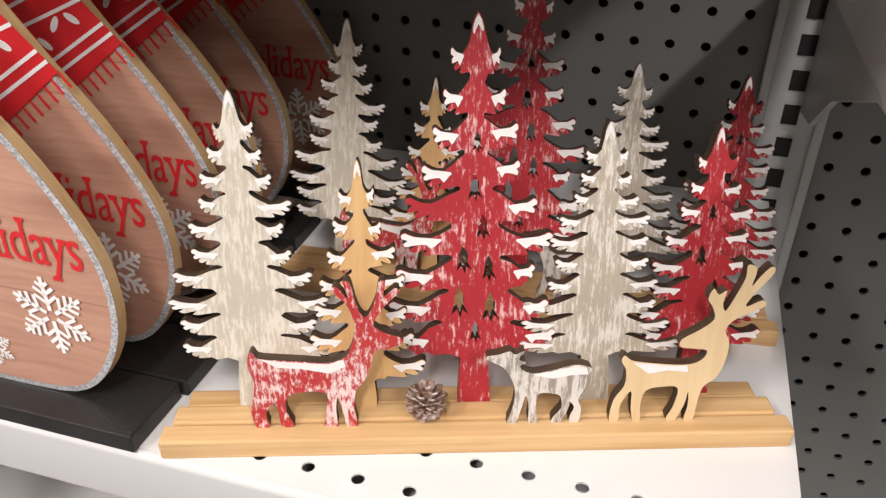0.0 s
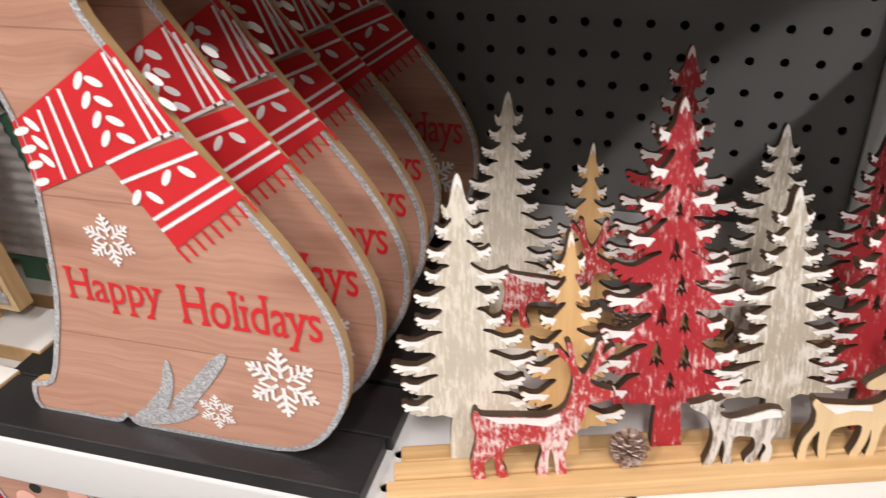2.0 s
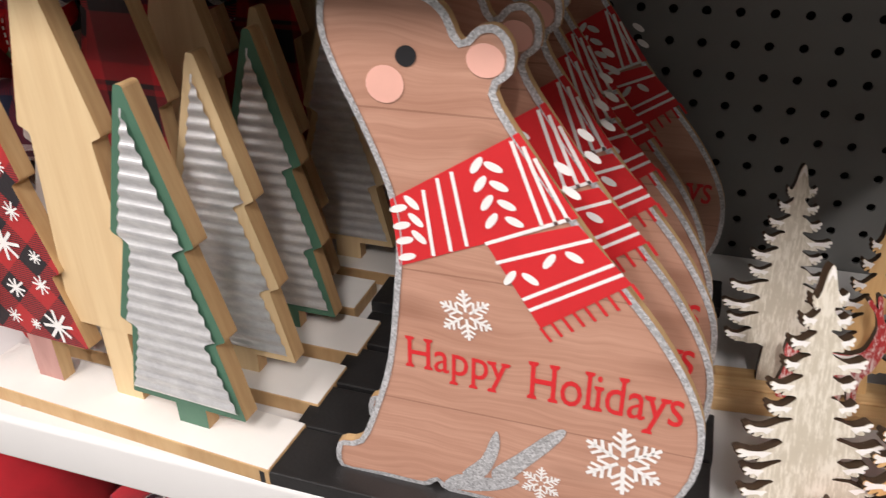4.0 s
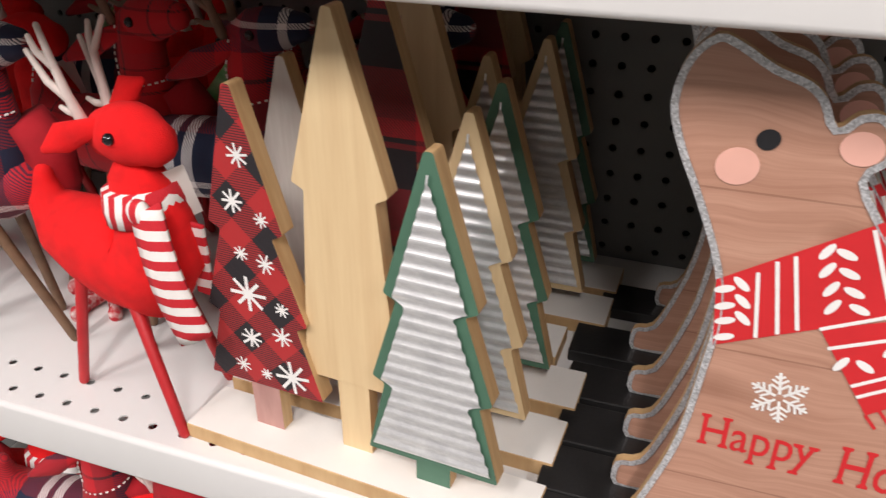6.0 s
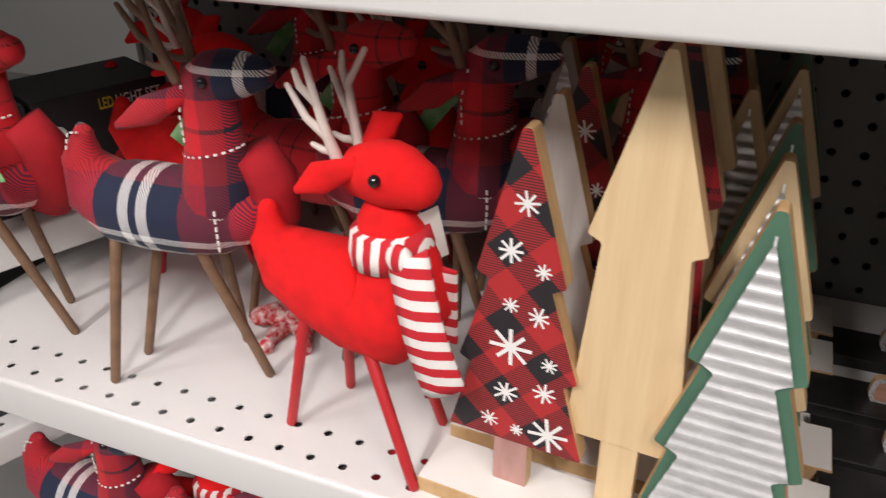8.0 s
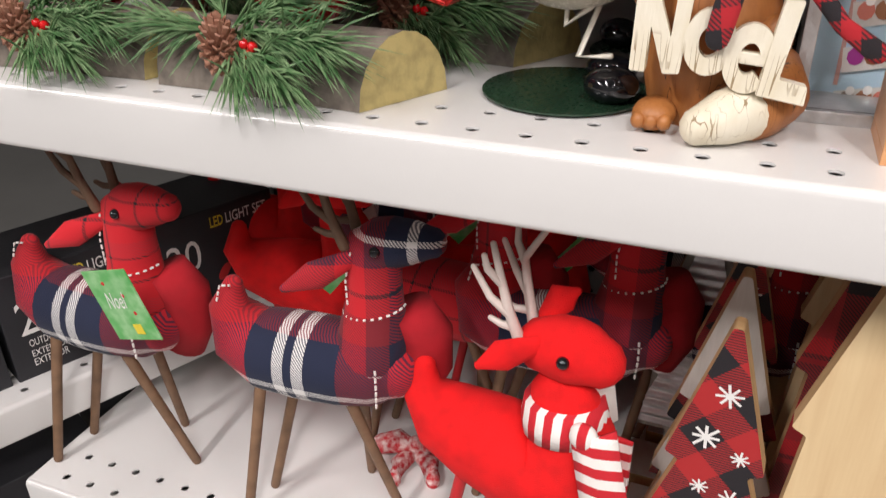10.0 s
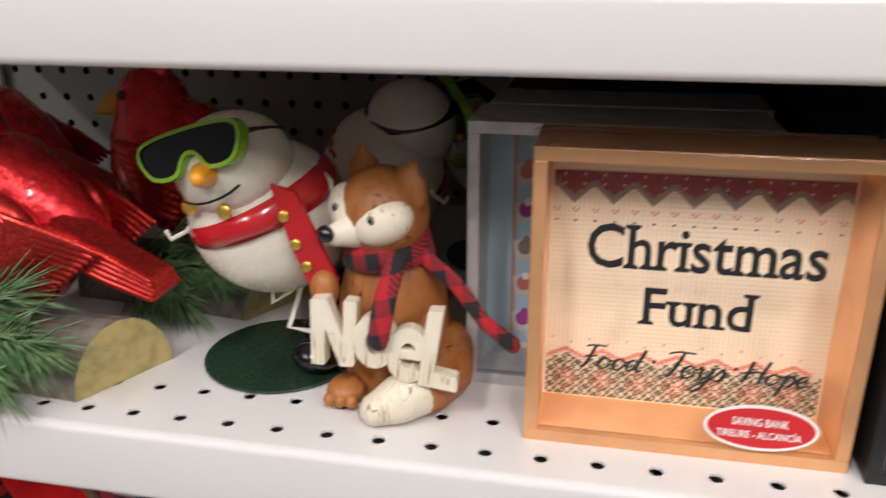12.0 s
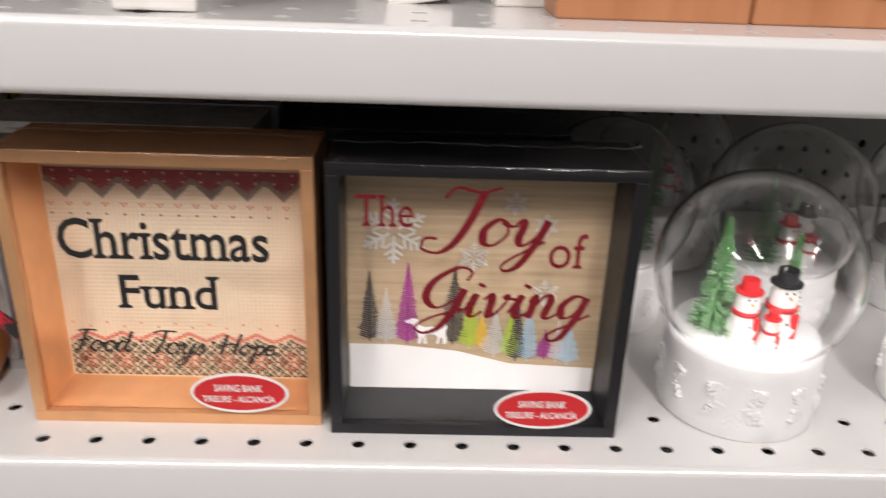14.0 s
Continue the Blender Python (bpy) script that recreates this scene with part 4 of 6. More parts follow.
def tree_trio(m, kind, label):
    """Three flat trees on a white slat: kind 0 has the check print, the bare tall tree and the green rim; kind 1 the others."""
    rnd = random.Random(3 + kind)
    ob = thing("wooden_tree_trio", label, "decoration", "wooden tree trios", m=m)
    slat = part("base", box_bm(0, 0, 0, 0.247, 0.044, 0.012, 0.0008), PLY_EDGE, ob)
    part("white_top", box_bm(0.0006, 0.0006, 0.0121, 0.2464, 0.0434, 0.0126), WHITE_PAINT, slat, "white-painted top")
    small = tiers(0.058, 0.258, (0.0265, 0.037, 0.0435), (0.168, 0.106, 0.049))
    tall = tiers(0.122, 0.3035, (0.0305, 0.0335), (0.203, 0.068))
    rimmed = tiers(0.180, 0.240, (0.0290, 0.0385, 0.0435), (0.149, 0.088, 0.029))
    fronts = ((CHECK, BIRCH, GREEN_PAINT), (WHITEWASH, PLAID_TALL, BIRCH), (GREY_WOOD, BIRCH, BIRCH))[kind]
    for name, pts, trunk, mat, trunk_mat, y in (("check_tree", small, (0.045, 0.067, 0.050), fronts[0], PINK_WOOD if kind == 0 else GREY_WOOD, 0.020),
                                                ("tall_tree", tall, (0.111, 0.133, 0.069), fronts[1], fronts[1] if kind == 0 else BIRCH, 0.024),
                                                ("rimmed_tree", rimmed, (0.169, 0.192, 0.030), fronts[2], fronts[2], 0.016)):
        tree = part(name, plate_bm(smooth_corners(pts), 0.0125), [mat, PLY_EDGE], ob, m=pose(0, y, 0))
        part("trunk", plate_bm([(trunk[0], 0.0125), (trunk[1], 0.0125), (trunk[1], trunk[2]), (trunk[0], trunk[2])], 0.0105, 0.001), [trunk_mat, PLY_EDGE], tree)
        if name == "check_tree" and kind == 0:
            bm = bmesh.new()
            for x, z, r in ((0.060, 0.215, 0.0075), (0.052, 0.185, 0.0085), (0.071, 0.176, 0.005), (0.053, 0.150, 0.005), (0.070, 0.146, 0.007), (0.054, 0.121, 0.0125), (0.078, 0.115, 0.005),
                            (0.052, 0.087, 0.0085), (0.076, 0.094, 0.0075), (0.042, 0.063, 0.006), (0.060, 0.060, 0.004), (0.080, 0.063, 0.012)):
                star_bm(bm, x, z, r, -0.0006, rnd)
            part("snow_star_print", bm, WHITE_PRINT, tree)
        if name == "check_tree" and kind == 2:
            part("corrugated_sheet", corrugated_bm(pts, 0.058, 0.053, 0.244, 0.0055), GALVANISED, tree, "corrugated galvanised metal inlay")
        if name == "rimmed_tree":
            part("corrugated_sheet", corrugated_bm(pts, 0.180, 0.033, 0.226, 0.0065), GALVANISED, tree, "corrugated galvanised metal inlay")
    return ob

def smooth_corners(pts, r=0.0016):
    """Every corner of an outline cut round."""
    out = []
    for i in range(len(pts)):
        p, q, s = Vector(pts[i - 1]), Vector(pts[i]), Vector(pts[(i + 1) % len(pts)])
        a, b = (p - q), (s - q)
        a, b = a.normalized() * min(r, a.length * 0.4), b.normalized() * min(r, b.length * 0.4)
        for t in (0, 0.5, 1):
            v = (1 - t) ** 2 * (q + a) + 2 * t * (1 - t) * q + t * t * (q + b)
            out.append((v.x, v.y))
    return out

trio = (tree_trio(pose(-0.579, 0.020, SHELF_1, 0, 0, -4), 0, "wooden trees of check print, bare wood and green-rimmed corrugated metal"),
        tree_trio(pose(-0.577, 0.074, SHELF_1, 0, 0, -2), 1, "grey, tall plaid and corrugated metal wooden trees on white slat"))
for which, x, y in ((0, -0.574, 0.128), (1, -0.571, 0.238), (0, -0.570, 0.292)):
    copy_thing(trio[which], pose(x, y, SHELF_1, 0, 0, -1))
tree_trio(pose(-0.600, 0.182, SHELF_1, 0, 0, -1), 2, "two corrugated metal trees beside a tall bare wood one")

# ---- shelf 1: plush reindeer ----
def branch_bm(bm, paths, seg=7):
    for pts, r0, r1 in paths:
        n = len(pts)
        tube_bm(pts, [r0 + (r1 - r0) * i / (n - 1) for i in range(n)], seg, bm=bm)
    return bm

def dashes_bm(points, width, length, gap):
    """A running stitch laid along a line in space."""
    bm = bmesh.new()
    pts = [Vector(p) for p in points]
    run = 0.0
    for a, b in zip(pts, pts[1:]):
        t, d = (b - a).normalized(), (b - a).length
        while run < d:
            p, q = a + t * run, a + t * min(run + length, d)
            tube_bm([p, q], [width, width], 5, bm=bm, caps=False)
            run += length + gap
        run -= d
    return bm

def reindeer(m, kind, label, tag=False, scarf=False, head_cloth=None, cloth=None):
    """A plush deer on stick legs, looking along +x. kind: plush (red) or tartan."""
    red = kind == "plush"
    cloth = cloth or (RED_PLUSH if red else TARTAN)
    head_cloth = head_cloth or TARTAN_HEAD
    ob = thing("plush_reindeer", label, "plush toy", "plush reindeer", m=m)
    if red:
        part("body", tube_bm([(-0.076, 0, 0.160), (-0.080, 0, 0.142), (-0.062, 0, 0.125), (-0.035, 0, 0.118), (-0.005, 0, 0.114), (0.020, 0, 0.113), (0.033, 0, 0.130), (0.030, 0, 0.152), (0.024, 0, 0.174)],
                             [0.0075, 0.015, 0.028, 0.034, 0.0375, 0.0375, 0.033, 0.027, 0.0215], 22, 0.85), cloth, ob, smooth=True)
        head = part("head", tube_bm([(0.010, 0, 0.207), (0.018, 0, 0.2085), (0.028, 0, 0.209), (0.036, 0, 0.2085), (0.043, 0, 0.207)], [0.0175, 0.0198, 0.0205, 0.0190, 0.0160], 22, 0.95), cloth, ob, smooth=True)
        ears = ([(0.010, -0.014, 0.215), (-0.006, -0.026, 0.209), (-0.018, -0.031, 0.201)], [(0.006, 0.010, 0.222), (0.012, 0.016, 0.232), (0.019, 0.020, 0.236)])
        eye, ez, er, root = 0.029, 0.2125, 0.0040, (-0.003, 0.218)
    else:
        part("body", tube_bm([(-0.070, 0, 0.194), (-0.076, 0, 0.178), (-0.068, 0, 0.156), (-0.045, 0, 0.146), (-0.015, 0, 0.146), (0.015, 0, 0.147), (0.040, 0, 0.149), (0.050, 0, 0.150)],
                             [0.0075, 0.0145, 0.026, 0.0315, 0.0325, 0.0315, 0.0280, 0.0220], 22, 0.95), cloth, ob, smooth=True)
        part("neck", tube_bm([(0.036, 0, 0.160), (0.039, 0, 0.182), (0.0405, 0, 0.202), (0.041, 0, 0.222), (0.043, 0, 0.238)], [0.027, 0.0235, 0.0200, 0.0185, 0.0180], 20, 0.92), head_cloth, ob, "tartan cloth neck", smooth=True)
        head = part("head", tube_bm([(0.035, 0, 0.243), (0.045, 0, 0.246), (0.058, 0, 0.249), (0.071, 0, 0.2515), (0.081, 0, 0.2525)], [0.0125, 0.0170, 0.0170, 0.0140, 0.0105], 20, 0.95), head_cloth, ob, smooth=True)
        ears = ([(0.030, -0.012, 0.238), (0.010, -0.022, 0.228), (-0.010, -0.028, 0.218)], [(0.026, 0.013, 0.242), (0.010, 0.026, 0.240), (-0.004, 0.034, 0.234)])
        eye, ez, er, root = 0.050, 0.2485, 0.0038, (0.026, 0.252)
    for side, ear in zip((-1, 1), ears):
        part("ear", tube_bm(ear, [0.0060, 0.0100, 0.0030], 12, 0.55), cloth if red else head_cloth, head, smooth=True)
        part("eye", ball_bm((eye, side * (0.0192 if red else 0.0160), ez), er, u=12, v=8), EYE_BLACK, head, "glossy black bead eye", smooth=True)
        rx, rz = root
        y = side * 0.010
        part("antler", branch_bm(bmesh.new(), [([(rx, y, rz - 0.006), (rx - 0.006, y * 1.3, rz + 0.014), (rx - 0.010, y * 1.5, rz + 0.034), (rx - 0.006 + y * 0.9, y * 1.6, rz + 0.056)], 0.0040, 0.0019),
                                                ([(rx - 0.006, y * 1.3, rz + 0.012), (rx - 0.016, y * 1.7, rz + 0.022), (rx - 0.026, y * 1.9, rz + 0.040)], 0.0032, 0.0018),
                                                ([(rx - 0.010, y * 1.5, rz + 0.032), (rx - 0.017, y * 1.9, rz + 0.041), (rx - 0.018, y * 2.1, rz + 0.050)], 0.0030, 0.0018),
                                                ([(rx - 0.003, y * 1.1, rz + 0.002), (rx - 0.012, y, rz + 0.001), (rx - 0.019, y, rz + 0.003)], 0.0030, 0.0018)]),
             ANTLER_WHITE if red else ANTLER_BROWN, head, smooth=True)
    legs = ((-0.037, -0.017, -0.054, -0.026), (-0.031, 0.018, -0.043, 0.030), (0.012, -0.017, 0.057, -0.0315), (0.018, 0.018, 0.040, 0.032)) if red else \
           ((-0.046, -0.014, -0.063, -0.035), (-0.030, 0.016, -0.062, 0.004), (0.020, -0.014, 0.048, 0.012), (0.016, 0.018, 0.006, 0.046))
    for x, y, tx, ty in legs:
        part("leg", tube_bm([(x, y, 0.098 if red else 0.134), (tx, ty, 0.003)], [0.0044, 0.0038], 10), LEG_RED if red else LEG_BROWN, ob, smooth=True)
    if not red:
        part("vest", tube_bm([(0.058, 0.014, 0.128), (0.068, 0.015, 0.152), (0.069, 0.014, 0.176), (0.060, 0.008, 0.196)], [0.0190, 0.0215, 0.0210, 0.0190], 18, 0.80, caps=False), RED_FELT, ob, "dark red felt vest", smooth=True)
        part("seam", dashes_bm([(0.049, -0.0250, 0.134), (0.050, -0.0262, 0.150), (0.049, -0.0240, 0.166)], 0.0009, 0.0032, 0.0022), STITCH, ob, "white running stitch")
        part("seam", dashes_bm([(0.0405 + 0.0213 * math.cos(radians(a)), 0.0198 * math.sin(radians(a)), 0.199 + 0.004 * math.cos(radians(a))) for a in range(-175, 6, 15)], 0.0008, 0.0030, 0.0022), STITCH, ob, "white running stitch")
        part("seam", dashes_bm([(0.028, -0.0150, 0.206), (0.0275, -0.0145, 0.224), (0.032, -0.0135, 0.244)], 0.0007, 0.0030, 0.0022), STITCH, ob, "white running stitch")
        part("seam", dashes_bm([(-0.0770, -0.0120, 0.186), (-0.0740, -0.0100, 0.198), (-0.0660, -0.0090, 0.199)], 0.0008, 0.0028, 0.0020), STITCH, ob, "white running stitch")
    if scarf:
        part("scarf_collar", tube_bm([(0.026, 0, 0.153), (0.025, 0, 0.163), (0.024, 0, 0.175)], [0.0265, 0.0270, 0.0245], 24, 0.97, caps=False), KNIT_SIDE, ob, "red and white striped knit scarf", smooth=True)
        bm = bmesh.new()
        rows = []
        for i in range(15):
            f = i / 14
            w, y = 0.0125 + 0.0010 * f, -0.0240 - 0.005 * math.sin(f * 3.0)
            cx = 0.0520 + 0.0250 * f
            rows.append([bm.verts.new((cx + s * w, y - 0.002 * math.cos(s * 1.5) + 0.003 * max(s, 0), 0.172 - 0.088 * f + s * 0.008)) for s in (-1, -0.5, 0, 0.5, 1)])
        for a, b in zip(rows, rows[1:]):
            for k in range(4):
                bm.faces.new((a[k], b[k], b[k + 1], a[k + 1]))
        tail = part("scarf_end", bm, KNIT, ob, "hanging striped scarf end", smooth=True)
        mod = tail.modifiers.new("thick", "SOLIDIFY")
        mod.thickness = 0.003
        part("scarf_knot", ball_bm((0.046, -0.0220, 0.169), 0.0090, (1.0, 0.7, 1.0), u=14, v=10), KNIT_SIDE, ob, smooth=True)
        part("scarf_end", box_bm(0.052, 0.006, 0.098, 0.067, 0.009, 0.152, 0.001), KNIT, ob)
    if tag:
        t = part("tag", box_bm(-0.022, -0.0010, -0.0300, 0.022, 0, 0.0260, 0.0002), TAG_GREEN, ob, "green printed paper tag", m=pose(0.072, -0.046, 0.200, 6, 0, 0) @ pose(0, 0, 0, 0, -16, 0))
        part("tag_mark", box_bm(0.001, -0.0014, -0.0250, 0.009, -0.0011, -0.0170), TAG_YELLOW, t)
        lettering("tag_word", "Noel", -0.012, 0.008, -0.004, 0.009, -0.0014, WHITE_PRINT, t, lean=0.4)
        for x, z in ((-0.006, 0.016), (0.007, 0.006), (0.010, -0.008)):
            part("tag_berry", ball_bm((x, -0.0011, z), 0.0016, (1, 0.2, 1), u=8, v=6), RED_PRINT, t)
    else:
        part("tag", box_bm(-0.007, -0.0006, -0.018, 0.007, 0, 0.018), TAG_GREEN if not red else WHITE_PAINT, ob, m=pose(0.046, 0.014, 0.168, 0, -12, 60) if red else pose(-0.006, 0.036, 0.196, 0, 40, 10))
    return ob

PLUSH = "red plush reindeer with white antlers and striped knit scarf"
PLAID = "tartan cloth reindeer with red felt vest and brown stick legs"
red_deer = reindeer(pose(-0.6320, 0.060, SHELF_1, 0, 0, -10), "plush", PLUSH, scarf=True)
plaid_deer = reindeer(pose(-0.7830, 0.072, SHELF_1, 0, 0, 2), "tartan", PLAID)
reindeer(pose(-0.9720, 0.064, SHELF_1, 0, 0, -3), "tartan", "tartan cloth reindeer with red vest and a green paper tag", tag=True, head_cloth=TARTAN_RED)
for x, y, rz in ((-0.628, 0.165, 4), (-0.842, 0.300, 12), (-0.520, 0.215, -10), (-0.560, 0.300, 0)):
    copy_thing(plaid_deer, pose(x, y, SHELF_1, 0, 0, rz))
plain_deer = reindeer(pose(-0.872, 0.218, SHELF_1, 0, 0, 10), "plush", "red plush reindeer with white antlers standing in the back row")
for x, y, rz in ((-0.700, 0.265, 5), (-0.960, 0.290, 0), (-0.790, 0.325, -8)):
    copy_thing(plain_deer, pose(x, y, SHELF_1, 0, 0, rz))
reindeer(pose(-0.728, 0.178, SHELF_1, 0, 0, -6), "tartan", "red and black tartan cloth reindeer standing in the back row", head_cloth=TARTAN_RED, cloth=TARTAN_RED)

def knit_bow(m):
    ob = thing("knit_bow", "small red and white knitted bow lying on the shelf", "bow", m=m)
    for side in (-1, 1):
        part("loop", tube_bm([(0, 0, 0.006), (side * 0.012, 0.003, 0.010), (side * 0.024, 0.002, 0.008)], [0.004, 0.008, 0.0065], 12, 1.2), KNIT_FLECK, ob, smooth=True)
        part("tail", tube_bm([(0, 0, 0.005), (side * 0.010, -0.014, 0.005), (side * 0.013, -0.028, 0.004)], [0.004, 0.005, 0.005], 10, 1.4), KNIT_FLECK, ob, smooth=True)
    part("knot", ball_bm((0, 0, 0.009), 0.0065), KNIT_FLECK, ob, smooth=True)
    return ob

KNIT_FLECK = material("flecked_knit", (0.5, 0.02, 0.03), 0.9, vary=0.1, size=220, second=(0.8, 0.72, 0.68), bump=0.6, grain=900)
knit_bow(pose(-0.752, 0.150, SHELF_1, 0, 0, 20) @ Matrix.Scale(1.25, 4))

# ---- shelf 0: plush toys below ----
for x, y, rz in ((-0.93, 0.055, -4), (-0.76, 0.060, 6), (-0.50, 0.075, -3)):
    copy_thing(plaid_deer, pose(x, y, SHELF_0, 0, 0, rz))
for x, y, rz in ((-0.845, 0.095, 8), (-0.655, 0.065, -8)):
    copy_thing(red_deer, pose(x, y, SHELF_0, 0, 0, rz))
def plush_bow(m):
    ob = thing("tartan_bow", "red and green tartan ribbon bow", "bow", m=m)
    for side in (-1, 1):
        part("loop", tube_bm([(0, 0, 0), (side * 0.03, -0.004, 0.008), (side * 0.058, 0, 0.004)], [0.008, 0.022, 0.017], 14, 0.6), TARTAN_GREEN, ob, smooth=True)
    part("knot", ball_bm((0, -0.006, 0), 0.011), TARTAN_GREEN, ob, smooth=True)
    part("toy", tube_bm([(0, 0.03, -0.24), (0, 0.03, -0.10), (0, 0.03, 0.0)], [0.05, 0.055, 0.04], 16), RED_FELT, ob, "red felt toy body", smooth=True)
    return ob
plush_bow(pose(-0.60, 0.03, SHELF_0 + 0.29))
copy_thing(first_bear, pose(-0.30, 0.035, SHELF_0 - 0.03))

# ---- shelf 2: cardinals on logs ----
RED_FOIL = material("crackled_red_foil", (0.78, 0.022, 0.028), 0.26, 0.5, vary=0.2, size=110, second=(0.42, 0.008, 0.014), bump=1.4, grain=150, coat=0.5)
BEAK = material("yellow_beak", (0.75, 0.42, 0.03), 0.4, vary=0.1)
BARK = material("grey_bark", (0.2, 0.17, 0.14), 0.85, vary=0.25, size=90, bump=0.9, grain=160)
LOG_END = material("cut_log_end", (0.52, 0.42, 0.17), 0.7, vary=0.15, size=120, bump=0.4)
NEEDLE = material("pine_needle", (0.065, 0.16, 0.055), 0.45, vary=0.3, size=120, second=(0.30, 0.42, 0.22), bump=0)
CONE_RUST = material("rust_brown_cone", (0.24, 0.10, 0.06), 0.6, vary=0.25, size=200, second=(0.42, 0.22, 0.14), bump=0.2)
BERRY = material("red_berry", (0.6, 0.01, 0.012), 0.2, bump=0)

def needles_bm(sprays, rnd):
    """Pine sprays: thin four-sided needles fanned about each twig."""
    bm = bmesh.new()
    for (x, y, z), (dx, dy, dz), count, length in sprays:
        axis = Vector((dx, dy, dz))
        for k in range(count):
            f = rnd.random()
            p = Vector((x, y, z)) + axis * f
            d = (axis.normalized() * rnd.uniform(0.7, 1.1) + Vector((rnd.gauss(0, 0.24), rnd.gauss(-0.04, 0.24), rnd.gauss(0.0, 0.28)))).normalized()
            q = p + d * length * rnd.uniform(0.6, 1.1) + Vector((0, 0, -0.004))
            q.z = max(q.z, 0.003)
            mid = (p + q) / 2 + Vector((0, 0, 0.002))
            t = d.cross(Vector((0.3, 0.8, 0.5))).normalized() * 0.00058
            u = d.cross(t).normalized() * 0.00058
            rows = [[bm.verts.new(c + s * e) for s, e in ((1, t), (1, u), (-1, t), (-1, u))] for c in (p, mid)]
            end = bm.verts.new(q)
            for i in range(4):
                bm.faces.new((rows[0][i], rows[0][(i + 1) % 4], rows[1][(i + 1) % 4], rows[1][i]))
                bm.faces.new((rows[1][i], rows[1][(i + 1) % 4], end))
    return bm

def cardinal(m, label, seed):
    """A glossy red bird that looks along -x, on a half log with a pine spray."""
    rnd = random.Random(seed)
    ob = thing("cardinal_figure", label, "figurine", "cardinals on logs", m=m)
    part("body", tube_bm([(0.018, 0, 0.056), (0.006, 0, 0.072), (0.000, 0, 0.090), (-0.004, 0, 0.106), (-0.006, 0, 0.119)], [0.030, 0.0400, 0.0385, 0.0320, 0.0250], 24, 0.92), RED_FOIL, ob, smooth=True)
    part("back", tube_bm([(0.014, 0.002, 0.092), (0.040, 0.002, 0.078), (0.064, 0.002, 0.066)], [0.033, 0.027, 0.014], 18, 0.9), RED_FOIL, ob, smooth=True)
    part("crest", tube_bm([(-0.005, 0, 0.131), (0.002, 0, 0.145), (0.010, 0, 0.156)], [0.019, 0.010, 0.003], 12, 0.6), RED_FOIL, ob, smooth=True)
    part("beak", tube_bm([(-0.024, -0.004, 0.121), (-0.033, -0.006, 0.119), (-0.044, -0.008, 0.114)], [0.0105, 0.0078, 0.0018], 12), BEAK, ob, "yellow beak", smooth=True)
    for side in (-1, 1):
        part("eye", ball_bm((-0.013, side * 0.0205, 0.128), 0.0030, u=10, v=8), EYE_BLACK, ob, smooth=True)
        wing = part("wing", ball_bm(Vector((0.024, side * 0.0270, 0.080)), 1, (0.036, 0.0120, 0.0240), turn=Matrix.Rotation(math.radians(20), 4, "Y"), u=28, v=18), RED_GLITTER, ob, "red glitter wing with ridged feathers", smooth=True)
        for row, (count, reach, out) in enumerate(((11, 1.0, 0.0), (8, 0.66, 0.0032))):
            for k in range(count):
                f = k / (count - 1)
                start = Vector((-0.010 + 0.012 * f, side * (0.0335 + out), 0.101 - 0.036 * f))
                end = Vector((0.086 - 0.036 * f, side * 0.0250, 0.072 - 0.026 * f))
                end = start + (end - start) * reach
                pts = [start, start.lerp(end, 0.35) + Vector((0, side * (0.006 + out), 0.004)), start.lerp(end, 0.7) + Vector((0, side * (0.004 + out), 0.003)), end + Vector((0, side * out * 0.5, 0))]
                part("feather", tube_bm(pts, [0.0030, 0.0050, 0.0046, 0.0016], 7, 0.5), RED_GLITTER, wing, smooth=True)
    tail = part("tail", plate_bm([(0.050, 0.072), (0.085, 0.054), (0.112, 0.047), (0.117, 0.052), (0.112, 0.060), (0.086, 0.072), (0.058, 0.086)], 0.018, -0.020), [RED_GLITTER, RED_GLITTER], ob, "red glitter tail")
    for k in range(5):
        part("feather", tube_bm([(0.056, -0.0204, 0.081 - 0.0034 * k), (0.086, -0.0204, 0.069 - 0.0034 * k), (0.112 - 0.001 * abs(k - 2), -0.0204, 0.058 - 0.0024 * k)], [0.0016, 0.0022, 0.0014], 6, 0.6), RED_GLITTER, tail, smooth=True)
    bm = bmesh.new()
    arc = [(0.025 * math.cos(a * math.pi / 10), 0.034 * math.sin(a * math.pi / 10)) for a in range(11)]
    rings = [[bm.verts.new((x + (0.45 * y if i == 4 else 0), y * (1 + 0.1 * math.sin(9 * x)) + 0.0 + (0.002 if i else 0), max(z, 0) + 0.0002)) for y, z in arc] for i, x in enumerate((-0.050, -0.02, 0.01, 0.05, 0.088))]
    for a, b in zip(rings, rings[1:]):
        for k in range(10):
            bm.faces.new((a[k], b[k], b[k + 1], a[k + 1]))
        bm.faces.new((a[10], b[10], b[0], a[0]))
    for r in (rings[0], rings[-1]):
        f = bm.faces.new(r)
        f.material_index = 1
    bmesh.ops.recalc_face_normals(bm, faces=bm.faces)
    part("log", bm, [BARK, LOG_END], ob, "split grey log with pale cut ends", m=pose(0, -0.022, 0))
